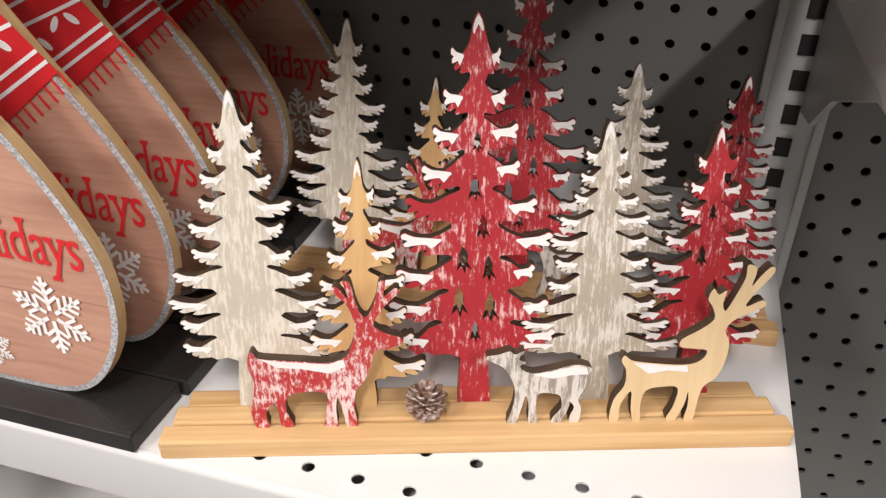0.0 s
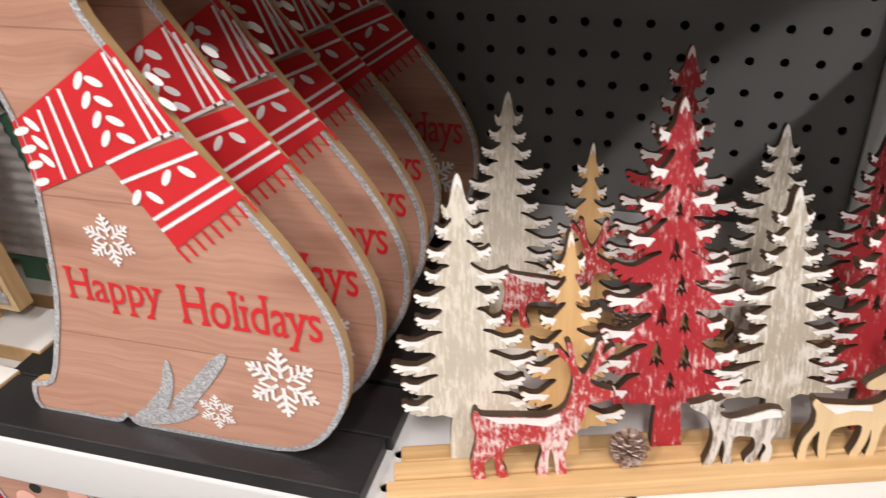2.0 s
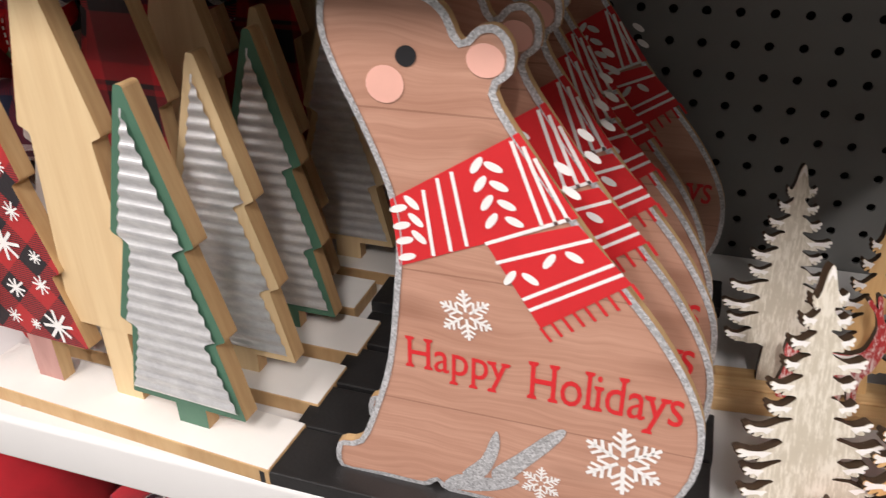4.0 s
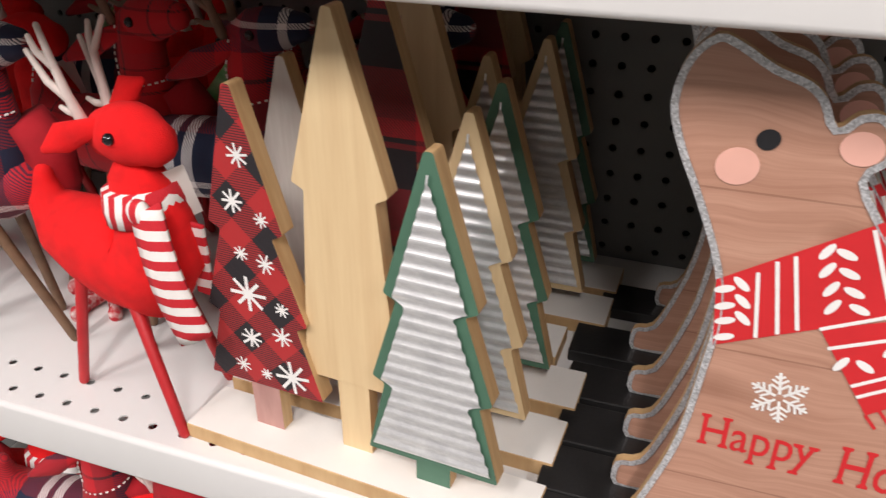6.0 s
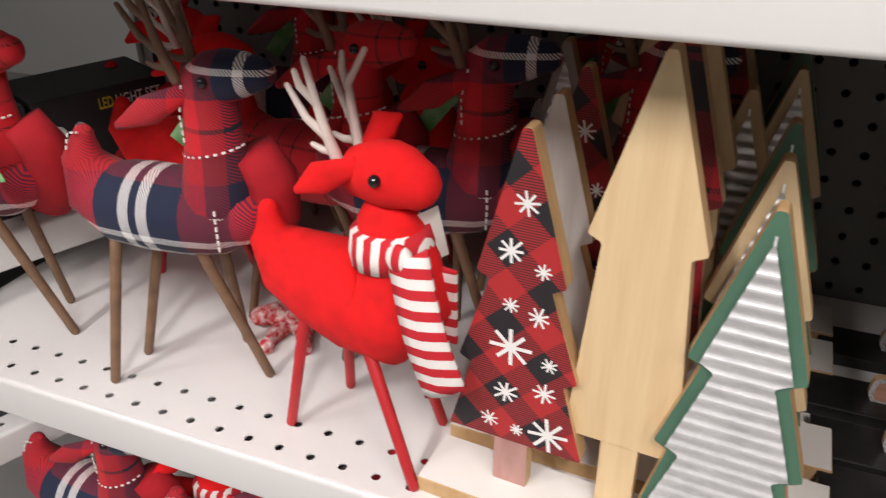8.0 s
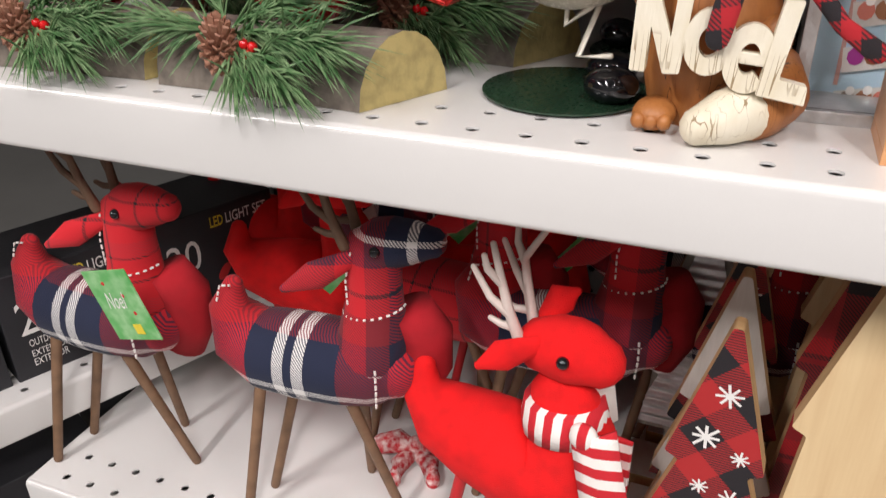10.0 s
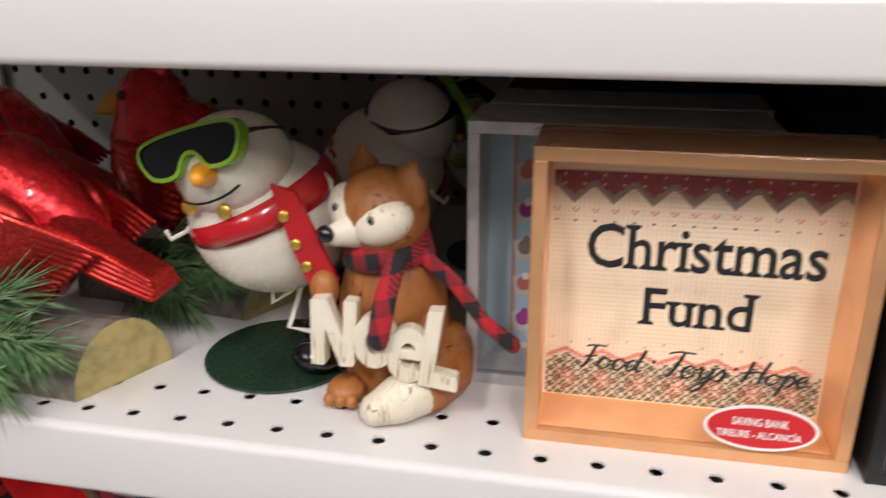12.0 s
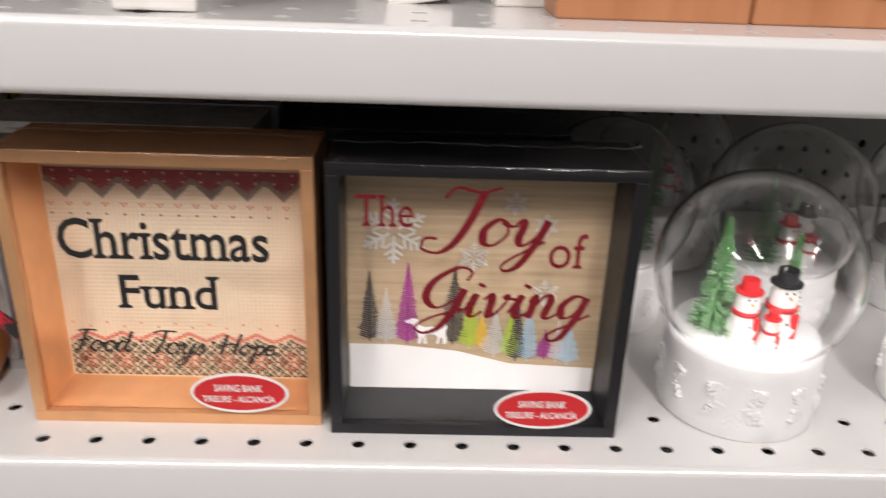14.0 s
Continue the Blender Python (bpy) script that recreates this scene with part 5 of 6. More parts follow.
    part("pine_spray", needles_bm([((0.006, -0.046, 0.032), (0.055, -0.006, 0.000), 190, 0.043), ((0.004, -0.044, 0.034), (0.040, 0.002, 0.018), 120, 0.043), ((0.004, -0.048, 0.028), (0.040, -0.016, -0.010), 130, 0.040),
                                   ((0.000, -0.046, 0.032), (-0.032, -0.006, 0.002), 110, 0.038), ((0.000, -0.044, 0.036), (-0.006, 0.002, 0.016), 50, 0.036), ((0.006, -0.050, 0.024), (0.014, -0.016, -0.010), 60, 0.036)], rnd), NEEDLE, ob, "green pine needle spray")
    cone = pinecone(bmesh.new(), (0.004, -0.056, 0.026), 0.0104, rnd)
    bmesh.ops.scale(cone, vec=(0.9, 0.9, 1.35), space=Matrix.Translation((-0.004, 0.056, -0.026)), verts=cone.verts)
    part("pine_cone", cone, CONE_RUST, ob)
    for x, z in ((0.020, 0.024), (0.023, 0.028), (0.018, 0.029)):
        part("berry", ball_bm((x, -0.054, z), 0.0026, u=10, v=8), BERRY, ob, smooth=True)
    return ob

CARD = "glossy red cardinal with glitter wings on a log with pine spray"
bird = cardinal(pose(-0.7830, 0.056, SHELF_2, 0, 0, -3), CARD, 2)
bird.scale = (1.0, 1.0, 1.03)
copy_thing(bird, pose(-0.928, 0.058, SHELF_2, 0, 0, 4))
copy_thing(bird, pose(-0.735, 0.165, SHELF_2, 0, 0, -6))
copy_thing(bird, pose(-0.900, 0.190, SHELF_2, 0, 0, 3))

# ---- shelf 2: snowman with goggles ----
ENAMEL_CREAM = material("cream_enamel", (0.72, 0.68, 0.58), 0.25, vary=0.03, size=20, bump=0.05, coat=0.4)
ENAMEL_RED = material("red_enamel", (0.45, 0.012, 0.018), 0.2, vary=0.06, size=40, bump=0.1, coat=0.6)
ENAMEL_GREEN = material("dark_green_enamel", (0.018, 0.045, 0.025), 0.25, vary=0.1, size=30, bump=0.05, coat=0.3)
LIME = material("lime_enamel", (0.22, 0.45, 0.03), 0.25, vary=0.08, coat=0.4, bump=0.05)
ORANGE = material("orange_enamel", (0.8, 0.33, 0.02), 0.3, vary=0.06, coat=0.3, bump=0.05)
GOLD = material("gold_button", (0.75, 0.5, 0.1), 0.3, 0.8, bump=0.05)

def snowman(m, label, cloth=None):
    cloth = cloth or ENAMEL_RED
    ob = thing("metal_snowman", label, "figurine", "metal snowmen", m=m)
    part("disc", tube_bm([(0, 0, 0.0015), (0, 0, 0.0025)], [0.043, 0.043], 36, caps=False), ENAMEL_GREEN, ob, "dark green metal disc foot")
    part("body", ball_bm((0, 0, 0.0845), 0.0440, (1.0, 0.85, 0.95), u=28, v=20), ENAMEL_CREAM, ob, smooth=True)
    head = part("head", ball_bm((0, 0, 0), 0.0300, (1.05, 0.95, 0.90), u=24, v=16), ENAMEL_CREAM, ob, smooth=True, m=pose(-0.0105, -0.015, 0.1155, -12, -18, -8))
    goggle = smooth_loop([(-0.031, 0.009), (-0.026, 0.017), (0.000, 0.019), (0.026, 0.017), (0.031, 0.009), (0.024, -0.002), (0.010, -0.003), (0.003, 0.005), (-0.003, 0.005), (-0.010, -0.003), (-0.024, -0.002)], 3)
    lens = part("goggles", plate_bm(goggle, 0.006, -0.031), [EYE_BLACK, LIME], head, "black goggles with lime green frame")
    bm = rim_bm(goggle, 0.0020, -0.0316)
    part("goggle_frame", bm, LIME, lens)
    part("strap", tube_bm([(0, 0, 0.005), (0, 0, 0.013)], [0.0292, 0.0282], 24, 0.96, caps=False), EYE_BLACK, head, smooth=True)
    part("nose", tube_bm([(0.003, -0.024, -0.004), (0.004, -0.031, -0.005), (0.008, -0.039, -0.007)], [0.0068, 0.0062, 0.0040], 12), ORANGE, head, "orange carrot nose", smooth=True)
    part("mouth", tube_bm([(0.022 * math.sin(a), -0.0262 + 0.0045 * abs(math.sin(a)) ** 1.6, -0.0085 - 0.009 * math.cos(a * 1.15)) for a in (-0.9, -0.6, -0.3, 0, 0.3, 0.6, 0.9)], [0.0007] * 7, 6), EYE_BLACK, head)
    part("scarf_ring", tube_bm([(-0.0005, -0.002, 0.0890), (-0.0025, -0.003, 0.0945), (-0.0050, -0.004, 0.1000)], [0.0430, 0.0432, 0.0400], 30, 0.88, caps=False), cloth, ob, "glossy red scarf with gold buttons", smooth=True)
    end = part("scarf_end", plate_bm([(0.018, 0.113), (0.030, 0.110), (0.039, 0.090), (0.049, 0.066), (0.037, 0.056), (0.026, 0.084)], 0.003, -0.0385), [cloth, cloth], ob)
    for x, y, z in ((-0.028, -0.0330, 0.0975), (-0.006, -0.0395, 0.0985)):
        part("button", ball_bm((x, y, z), 0.0040, (1, 0.45, 1), u=12, v=8), GOLD, ob, smooth=True)
    for x, z in ((0.024, 0.098), (0.029, 0.084), (0.034, 0.073)):
        part("button", ball_bm((x, -0.0392, z), 0.0030, (1, 0.4, 1), u=10, v=8), GOLD, end, smooth=True)
    part("wire_arm", tube_bm([(-0.036, -0.006, 0.092), (-0.041, -0.014, 0.078), (-0.049, -0.018, 0.074), (-0.051, -0.018, 0.078)], [0.0014] * 4, 8), ENAMEL_CREAM, ob, smooth=True)
    part("wire_arm", tube_bm([(0.028, -0.006, 0.116), (0.038, -0.010, 0.108), (0.042, -0.014, 0.090), (0.038, -0.018, 0.083)], [0.0014] * 4, 8), ENAMEL_CREAM, ob, smooth=True)
    part("wire_leg", tube_bm([(0.0, -0.004, 0.056), (0.0, -0.006, 0.036), (0.012, -0.010, 0.046), (0.020, -0.004, 0.055)], [0.0016] * 4, 8), ENAMEL_CREAM, ob, smooth=True)
    part("wire_leg", tube_bm([(0.018, 0.002, 0.056), (0.006, -0.002, 0.020), (0.024, -0.012, 0.024)], [0.0016] * 3, 8), ENAMEL_CREAM, ob, smooth=True)
    for x, y in ((0.026, -0.014), (0.020, 0.018)):
        part("boot", ball_bm((x, y, 0.0105), 0.0120, (1.15, 1.0, 0.75), u=16, v=10), EYE_BLACK, ob, "glossy black boot", smooth=True)
    return ob

SNOW = "cream metal snowman with lime goggles and red enamel scarf"
snow_one = snowman(pose(-0.6235, 0.072, SHELF_2, 0, 0, 0), SNOW)
copy_thing(snow_one, pose(-0.588, 0.168, SHELF_2, 0, 0, 130))
snowman(pose(-0.520, 0.250, SHELF_2), "cream metal snowman with lime green scarf standing behind the others", LIME)

# ---- shelf 2: fox ----
def carved(name, light, dark, crack):
    """Painted carving: rubbed high spots and thin upright cracks."""
    m = bpy.data.materials.new(name)
    m.use_nodes = True
    n, l, b = nodes_of(m)
    tone = blend(n, l, stepped(n, l, stretched_noise(n, l, (70, 70, 30), 4), 0.35, 0.7), light, dark)
    line = stretched_noise(n, l, (190, 190, 15), 1)
    thin = n.new("ShaderNodeMath")
    thin.operation = "COMPARE"
    thin.inputs[1].default_value, thin.inputs[2].default_value = 0.5, 0.010
    l.new(line, thin.inputs[0])
    some = n.new("ShaderNodeMath")
    some.operation = "MULTIPLY"
    l.new(thin.outputs[0], some.inputs[0])
    l.new(stepped(n, l, stretched_noise(n, l, (45, 45, 30), 2), 0.48, 0.6), some.inputs[1])
    l.new(blend(n, l, some.outputs[0], tone, crack), b.inputs["Base Color"])
    b.inputs["Roughness"].default_value = 0.5
    bumped(n, l, b, stretched_noise(n, l, (160, 160, 40), 5), 0.5)
    return m

FOX_BROWN = carved("carved_orange_brown", (0.42, 0.165, 0.045), (0.27, 0.09, 0.022), (0.05, 0.018, 0.006))
FOX_CREAM = carved("cream_carved", (0.78, 0.73, 0.60), (0.68, 0.61, 0.46), (0.30, 0.22, 0.12))
FOX_GREY = material("grey_iris", (0.16, 0.17, 0.17), 0.3, bump=0)

def fox(m):
    ob = thing("noel_fox", "carved brown fox with check scarf holding cream NOEL letters", "figurine", m=m)
    part("body", tube_bm([(0, 0.004, 0.010), (0, 0.004, 0.026), (0, 0.003, 0.050), (-0.001, 0.002, 0.070), (-0.002, 0, 0.084)], [0.030, 0.034, 0.031, 0.025, 0.017], 22, 0.9), FOX_BROWN, ob, smooth=True)
    head = part("head", ball_bm((0, 0, 0), 0.0268, (0.98, 0.90, 0.86), u=26, v=18), FOX_BROWN, ob, smooth=True, m=pose(-0.002, -0.004, 0.0970, 0, 4, -27) @ Matrix.Scale(0.98, 4))
    part("muzzle", tube_bm([(-0.005, -0.016, -0.006), (-0.009, -0.027, -0.008)], [0.0115, 0.0062], 16), FOX_CREAM, head, smooth=True)
    part("nose", ball_bm((-0.0100, -0.0345, -0.006), 0.0050, (1.1, 0.8, 0.85), u=14, v=10), EYE_BLACK, head, "glossy black nose", smooth=True)
    for side in (-1, 1):
        part("face_patch", ball_bm((side * 0.0125 - 0.001, -0.0126, 0.0000), 0.0172, (1.0, 0.66, 0.66), u=22, v=14, turn=Matrix.Rotation(math.radians(-side * 26), 4, "Y") @ Matrix.Rotation(math.radians(side * 24), 4, "Z")), FOX_CREAM, head, "cream painted face patch", smooth=True)
        part("eye", ball_bm((side * 0.0130 - 0.001, -0.0232, 0.0035), 0.0026, (1, 0.4, 1), u=12, v=8), FOX_GREY, head, smooth=True)
        part("pupil", ball_bm((side * 0.0132 - 0.001, -0.0242, 0.0035), 0.0014, (1, 0.4, 1), u=10, v=8), EYE_BLACK, head, smooth=True)
        part("ear", tube_bm([(side * 0.0165, 0.002, 0.014), (side * 0.0175, 0.002, 0.0225), (side * 0.0185, 0.002, 0.0262)], [0.0122, 0.0098, 0.0040], 12, 0.5), FOX_BROWN, head, smooth=True)
    for x, y, z in ((-0.021, -0.026, 0.007), (0.006, -0.026, 0.007)):
        foot = part("paw", ball_bm((x, y, z), 0.0105, (1.05, 1.15, 0.72), u=14, v=10), FOX_BROWN, ob, smooth=True)
        for k in (-1, 0, 1):
            part("toe", ball_bm((x + k * 0.0062, y - 0.0095, z - 0.001), 0.0038, u=10, v=8), FOX_BROWN, foot, smooth=True)
    part("tail", tube_bm([(0.030, 0.006, 0.020), (0.034, -0.012, 0.017), (0.026, -0.026, 0.0145)], [0.016, 0.0155, 0.0150], 16), FOX_BROWN, ob, smooth=True)
    part("tail_tip", tube_bm([(0.022, -0.0300, 0.0135), (0.012, -0.0400, 0.0122), (0.002, -0.0450, 0.0090)], [0.0128, 0.0118, 0.0085], 16, 1.1), FOX_CREAM, ob, "cream tail tip", smooth=True)
    for x, z in ((-0.030, 0.062), (0.029, 0.044)):
        part("hand", ball_bm((x, -0.026, z), 0.0090, (0.9, 0.8, 1.1), u=14, v=10), FOX_BROWN, ob, smooth=True)
    def oval(rx, rz, first, last, n):
        return [(rx * math.cos(radians(first + (last - first) * k / n)), rz * math.sin(radians(first + (last - first) * k / n))) for k in range(n + 1)]
    letter_n = [(-12.0, -17), (-4.5, -17), (-4.5, 2), (3.5, -17), (11, -16.5), (12.5, 16.5), (5.5, 17), (5, -2), (-3.5, 17), (-12.5, 16)]
    letter_l = [(-9.5, 20), (-1.5, 21), (-2.5, -10), (10, -10.5), (11, -18), (-10.5, -18)]
    letter_e = oval(11.5, 14, 8, 318, 22) + list(reversed(oval(4.6, 6.5, 20, 312, 16)))
    for at, up, turn, outline, gap in ((-0.0205, 0.0465, 2, letter_n, ()), (0.0015, 0.0435, 0, oval(11.5, 13.5, 0, 345, 23), [oval(4.6, 6.2, 0, 340, 17)]), (0.0195, 0.0380, 5, letter_e, ()), (0.0372, 0.0405, 8, letter_l, ())):
        outline = [(px / 1000, pz / 1000) for px, pz in outline]
        bm = plate_bm(smooth_corners(outline, 0.0009), 0.0085, holes=[[(px / 1000, pz / 1000) for px, pz in hole] for hole in gap])
        if outline[0][0] > 0 and not gap:
            box_bm(-0.0060, 0.0003, -0.0022, 0.0110, 0.0083, 0.0026, 0.0005, bm)
        part("letter", bm, [FOX_CREAM, FOX_CREAM], ob, "cream carved letter", m=pose(at, -0.0420, up, -4, turn, 3))
    part("scarf_ring", tube_bm([(-0.001, 0, 0.072), (-0.002, 0, 0.084)], [0.0265, 0.0240], 22, 0.95, caps=False), CHECK_SMALL, ob, "red and black check cloth scarf", smooth=True)
    part("scarf_end", tube_bm([(0.010, -0.026, 0.078), (0.009, -0.042, 0.069), (0.007, -0.0445, 0.058), (0.005, -0.0455, 0.047)], [0.0055, 0.0060, 0.0062, 0.0058], 10, 0.4), CHECK_SMALL, ob, smooth=True)
    part("scarf_end", tube_bm([(0.022, -0.010, 0.076), (0.040, -0.016, 0.066), (0.056, -0.022, 0.050), (0.072, -0.026, 0.041)], [0.0046, 0.0044, 0.0038, 0.0046], 10, 0.5), CHECK_SMALL, ob, smooth=True)
    return ob

fox(pose(-0.5540, 0.057, SHELF_2, 0, 0, 0)).scale = (0.90, 0.94, 1.0)

# ---- shelf 2: saving banks ----
COPPER = material("copper_foil_frame", (0.80, 0.43, 0.21), 0.34, 0.55, vary=0.05, size=60, bump=0.05, grain=300)
SILVER_FRAME = material("silver_foil_frame", (0.6, 0.6, 0.6), 0.35, 0.5, vary=0.12, size=90, bump=0.7, grain=260)
BLACK_FRAME = material("black_frame", (0.010, 0.010, 0.012), 0.42, vary=0.1, size=40, bump=0.1)
CANVAS = woven("canvas_print", [(0, (0.66, 0.55, 0.40)), (0.5, (0.58, 0.47, 0.33))], [(0, (0.66, 0.55, 0.40)), (0.5, (0.60, 0.49, 0.35))], 0.0022, 0.0022, 0, 900, 0.7)
BOARD_WOOD = wood("pale_printed_board", (0.50, 0.38, 0.24), (0.38, 0.27, 0.16), (12, 60, 330), 0.6, knots=False)
SKY_BLUE = material("pale_blue_print", (0.42, 0.58, 0.68), 0.6, vary=0.05, bump=0)
MAROON = material("maroon_print", (0.20, 0.02, 0.03), 0.55, vary=0.06, bump=0)
OLIVE = material("olive_print", (0.085, 0.075, 0.045), 0.55, vary=0.06, bump=0)
CORAL = material("coral_print", (0.60, 0.18, 0.13), 0.55, vary=0.06, bump=0)
COOKIE = material("gingerbread_print", (0.30, 0.12, 0.05), 0.55, vary=0.06, bump=0)
TAUPE = material("taupe_print", (0.22, 0.17, 0.14), 0.55, vary=0.06, bump=0)
GLITTER_WORD = glitter("red_glitter_word", (0.36, 0.015, 0.03), 0.4, 1600, 0.3)
DARK_TREE = material("dark_grey_print", (0.06, 0.055, 0.055), 0.6, bump=0)
PALE_TREE = material("pale_grey_print", (0.62, 0.60, 0.56), 0.6, bump=0)
VIOLET = material("violet_print", (0.36, 0.03, 0.26), 0.6, bump=0)
LIME_PRINT = material("lime_print", (0.48, 0.66, 0.06), 0.6, bump=0)
YELLOW_PRINT = material("amber_print", (0.80, 0.48, 0.05), 0.6, bump=0)

def clear(name, tint=(1, 1, 1), rough=0.0, ior=1.45):
    m = bpy.data.materials.new(name)
    m.use_nodes = True
    b = m.node_tree.nodes["Principled BSDF"]
    b.inputs["Base Color"].default_value = (*tint, 1)
    b.inputs["Transmission Weight"].default_value, b.inputs["Roughness"].default_value, b.inputs["IOR"].default_value = 1, rough, ior
    return m

FILM = clear("clear_film", (1, 1, 1), 0.02, 1.12)
GLASS = clear("clear_glass", (1, 1, 1), 0.0, 1.45)

def wrap(name):
    """Shrink film: all but clear, with a faint uneven gloss."""
    m = bpy.data.materials.new(name)
    m.use_nodes = True
    n, l = m.node_tree.nodes, m.node_tree.links
    n.remove(n["Principled BSDF"])
    mix, see, gloss = n.new("ShaderNodeMixShader"), n.new("ShaderNodeBsdfTransparent"), n.new("ShaderNodeBsdfGlossy")
    gloss.inputs["Roughness"].default_value = 0.13
    bp = n.new("ShaderNodeBump")
    bp.inputs["Strength"].default_value, bp.inputs["Distance"].default_value = 0.5, 0.002
    l.new(stretched_noise(n, l, (60, 60, 25), 4), bp.inputs["Height"])
    l.new(bp.outputs["Normal"], gloss.inputs["Normal"])
    l.new(stepped(n, l, stretched_noise(n, l, (30, 30, 12), 3), 0.1, 9.0), mix.inputs["Fac"])
    l.new(see.outputs[0], mix.inputs[1])
    l.new(gloss.outputs[0], mix.inputs[2])
    l.new(mix.outputs[0], n["Material Output"].inputs["Surface"])
    return m

WRAP = wrap("shrink_film")

def shrink_wrap(ob, size, height, depth, rnd):
    """Film drawn round a box, with a wavy weld along its top and puckered corners."""
    bm = bmesh.new()
    g = 0.0012
    x0, x1, y0, y1, z1 = -g, size + g, -g, depth + g, height + g
    rows = [[bm.verts.new((x0 + (x1 - x0) * i / 20, yy + rnd.uniform(-0.0003, 0.0003), zz + rnd.uniform(-0.0004, 0.0004))) for i in range(21)] for yy, zz in ((y0, z1 - 0.004), (y0, z1), (y0 + depth * 0.5, z1 + 0.0004), (y1, z1))]
    for a, b in zip(rows, rows[1:]):
        for i in range(20):
            bm.faces.new((a[i], a[i + 1], b[i + 1], b[i]))
    film = part("shrink_film", bm, WRAP, ob, "clear shrink film", smooth=True)
    film.visible_shadow = False
    weld = [(x0 + (x1 - x0) * i / 30, depth * 0.55 + rnd.uniform(-0.0012, 0.0012), z1 + 0.0008 + rnd.uniform(0, 0.0012)) for i in range(31)]
    part("film_weld", tube_bm(weld, [0.00045] * 31, 5), FILM_WELD, film, smooth=True)
    for cx in (x0 + 0.004, x1 - 0.004):
        for _ in range(4):
            p = Vector((cx + rnd.uniform(-0.004, 0.004), y0 + rnd.uniform(0, 0.006), z1 - rnd.uniform(-0.0005, 0.002)))
            part("film_pucker", tube_bm([p, p + Vector((rnd.uniform(-0.005, 0.005), rnd.uniform(0.002, 0.006), rnd.uniform(-0.001, 0.0012)))], [0.0004, 0.0002], 5), FILM_WELD, film, smooth=True)

FILM_WELD = clear("film_fold", (1, 1, 1), 0.15, 1.4)

def oval_bm(cx, cz, a, b, y, n=40):
    bm = bmesh.new()
    bm.faces.new([bm.verts.new((cx + a * math.cos(2 * math.pi * k / n), y, cz + b * math.sin(2 * math.pi * k / n))) for k in range(n)])
    return bm

def bank(m, label, frame_mat, board, size=0.142, height=0.1405, depth=0.046, rail=0.0060, name="saving_bank"):
    """A square shadow box: four rails, a printed back board and a clear front."""
    ob = thing(name, label, "saving bank", "saving banks", m=m)
    s, h, r = size, height, rail
    for x0, z0, x1, z1 in ((0, 0, s, r), (0, h - r, s, h), (0, r, r, h - r), (s - r, r, s, h - r)):
        part("rail", box_bm(x0, 0, z0, x1, depth, z1, 0.0004), frame_mat, ob)
    back = part("back_board", box_bm(r, depth - 0.012, r, s - r, depth - 0.010, h - r), board, ob)
    pane = part("clear_front", box_bm(r, 0.0035, r, s - r, 0.0045, h - r), FILM, ob, "clear plastic front")
    pane.visible_shadow = False
    return ob, back, depth - 0.0126, pane

def sticker(ob, cx, cz, y):
    st = part("sticker", oval_bm(cx, cz, 0.0240, 0.0115, y), WHITE_PRINT, ob, "red oval paper sticker")
    part("sticker_field", oval_bm(cx, cz, 0.0224, 0.0099, y - 0.0002), RED_PRINT, st)
    lettering("sticker_line", "SAVING BANK", cx - 0.0122, cx + 0.0112, cz + 0.0009, cz + 0.0050, y - 0.0004, WHITE_PRINT, st, weight=0.02)
    lettering("sticker_line", "TIRELIRE - ALCANCÍA", cx - 0.0182, cx + 0.0172, cz - 0.0052, cz - 0.0006, y - 0.0004, WHITE_PRINT, st, weight=0.02)

def squares_bm(cells, q, x0, z0, y):
    bm = bmesh.new()
    for i, j in cells:
        x, z = x0 + i * q, z0 + j * q
        bm.faces.new([bm.verts.new((a, y, c)) for a, c in ((x, z), (x + q * 0.94, z), (x + q * 0.94, z + q * 0.94), (x, z + q * 0.94))])
    return bm

fund, board, y, pane = bank(pose(-0.4810, 0.0170, SHELF_2, 0, 0, 0), "copper-framed Christmas Fund saving bank box with a knit pattern print", COPPER, CANVAS)
q = 0.0011
for mat, cells in ((MAROON, [(i, 104 - j) for i in range(0, 116) for j in range(12) if j <= 3 + 4 * (1 - abs((i % 16) - 8) / 8.0) * 1.6 and (i % 8 != 4 or j % 4 != 1)]),
                   (CORAL, [(i, j) for i in range(0, 116) for j in range(1, 15) if abs(i % 16 - 8) + abs(j - 8) in (0, 1, 5)]),
                   (TAUPE, [(i, 104 - j) for i in range(0, 116) for j in range(15) if 3 + 6.4 * (1 - abs((i % 16) - 8) / 8.0) < j <= 6 + 7 * (1 - abs((i % 16) - 8) / 8.0)]),
                   (CORAL, [(i + d, 88 - (d % 2)) for i in range(0, 116, 8) for d in (0, 1, 2)] + [(i + d, 22 - abs((i + d) % 16 - 8) // 2 + e) for i in range(0, 112, 8) for d in range(8) for e in (0, 1)] + [(i, 28 - (i % 16) // 4) for i in range(2, 114, 8)]),
                   (OLIVE, [(i, 83) for i in range(1, 116, 8)] + [(i, j) for i in range(0, 116) for j in range(0, 22) if j < 21 - abs(i % 16 - 8) // 2 and not (1 <= j < 15 and abs(i % 16 - 8) + abs(j - 8) in (0, 1, 5)) and (i + j) % 8 not in (0, 3) and (i - j) % 8 not in (0, 3)])):
    part("knit_pattern", squares_bm(cells, q, 0.0073, 0.0070, y), mat, board)
lettering("title", "Christmas", 0.0240, 0.1200, 0.0882, 0.1084, 0.0030, BLACK_PRINT, pane, weight=0.014, label="black printed title", serif=0.075)
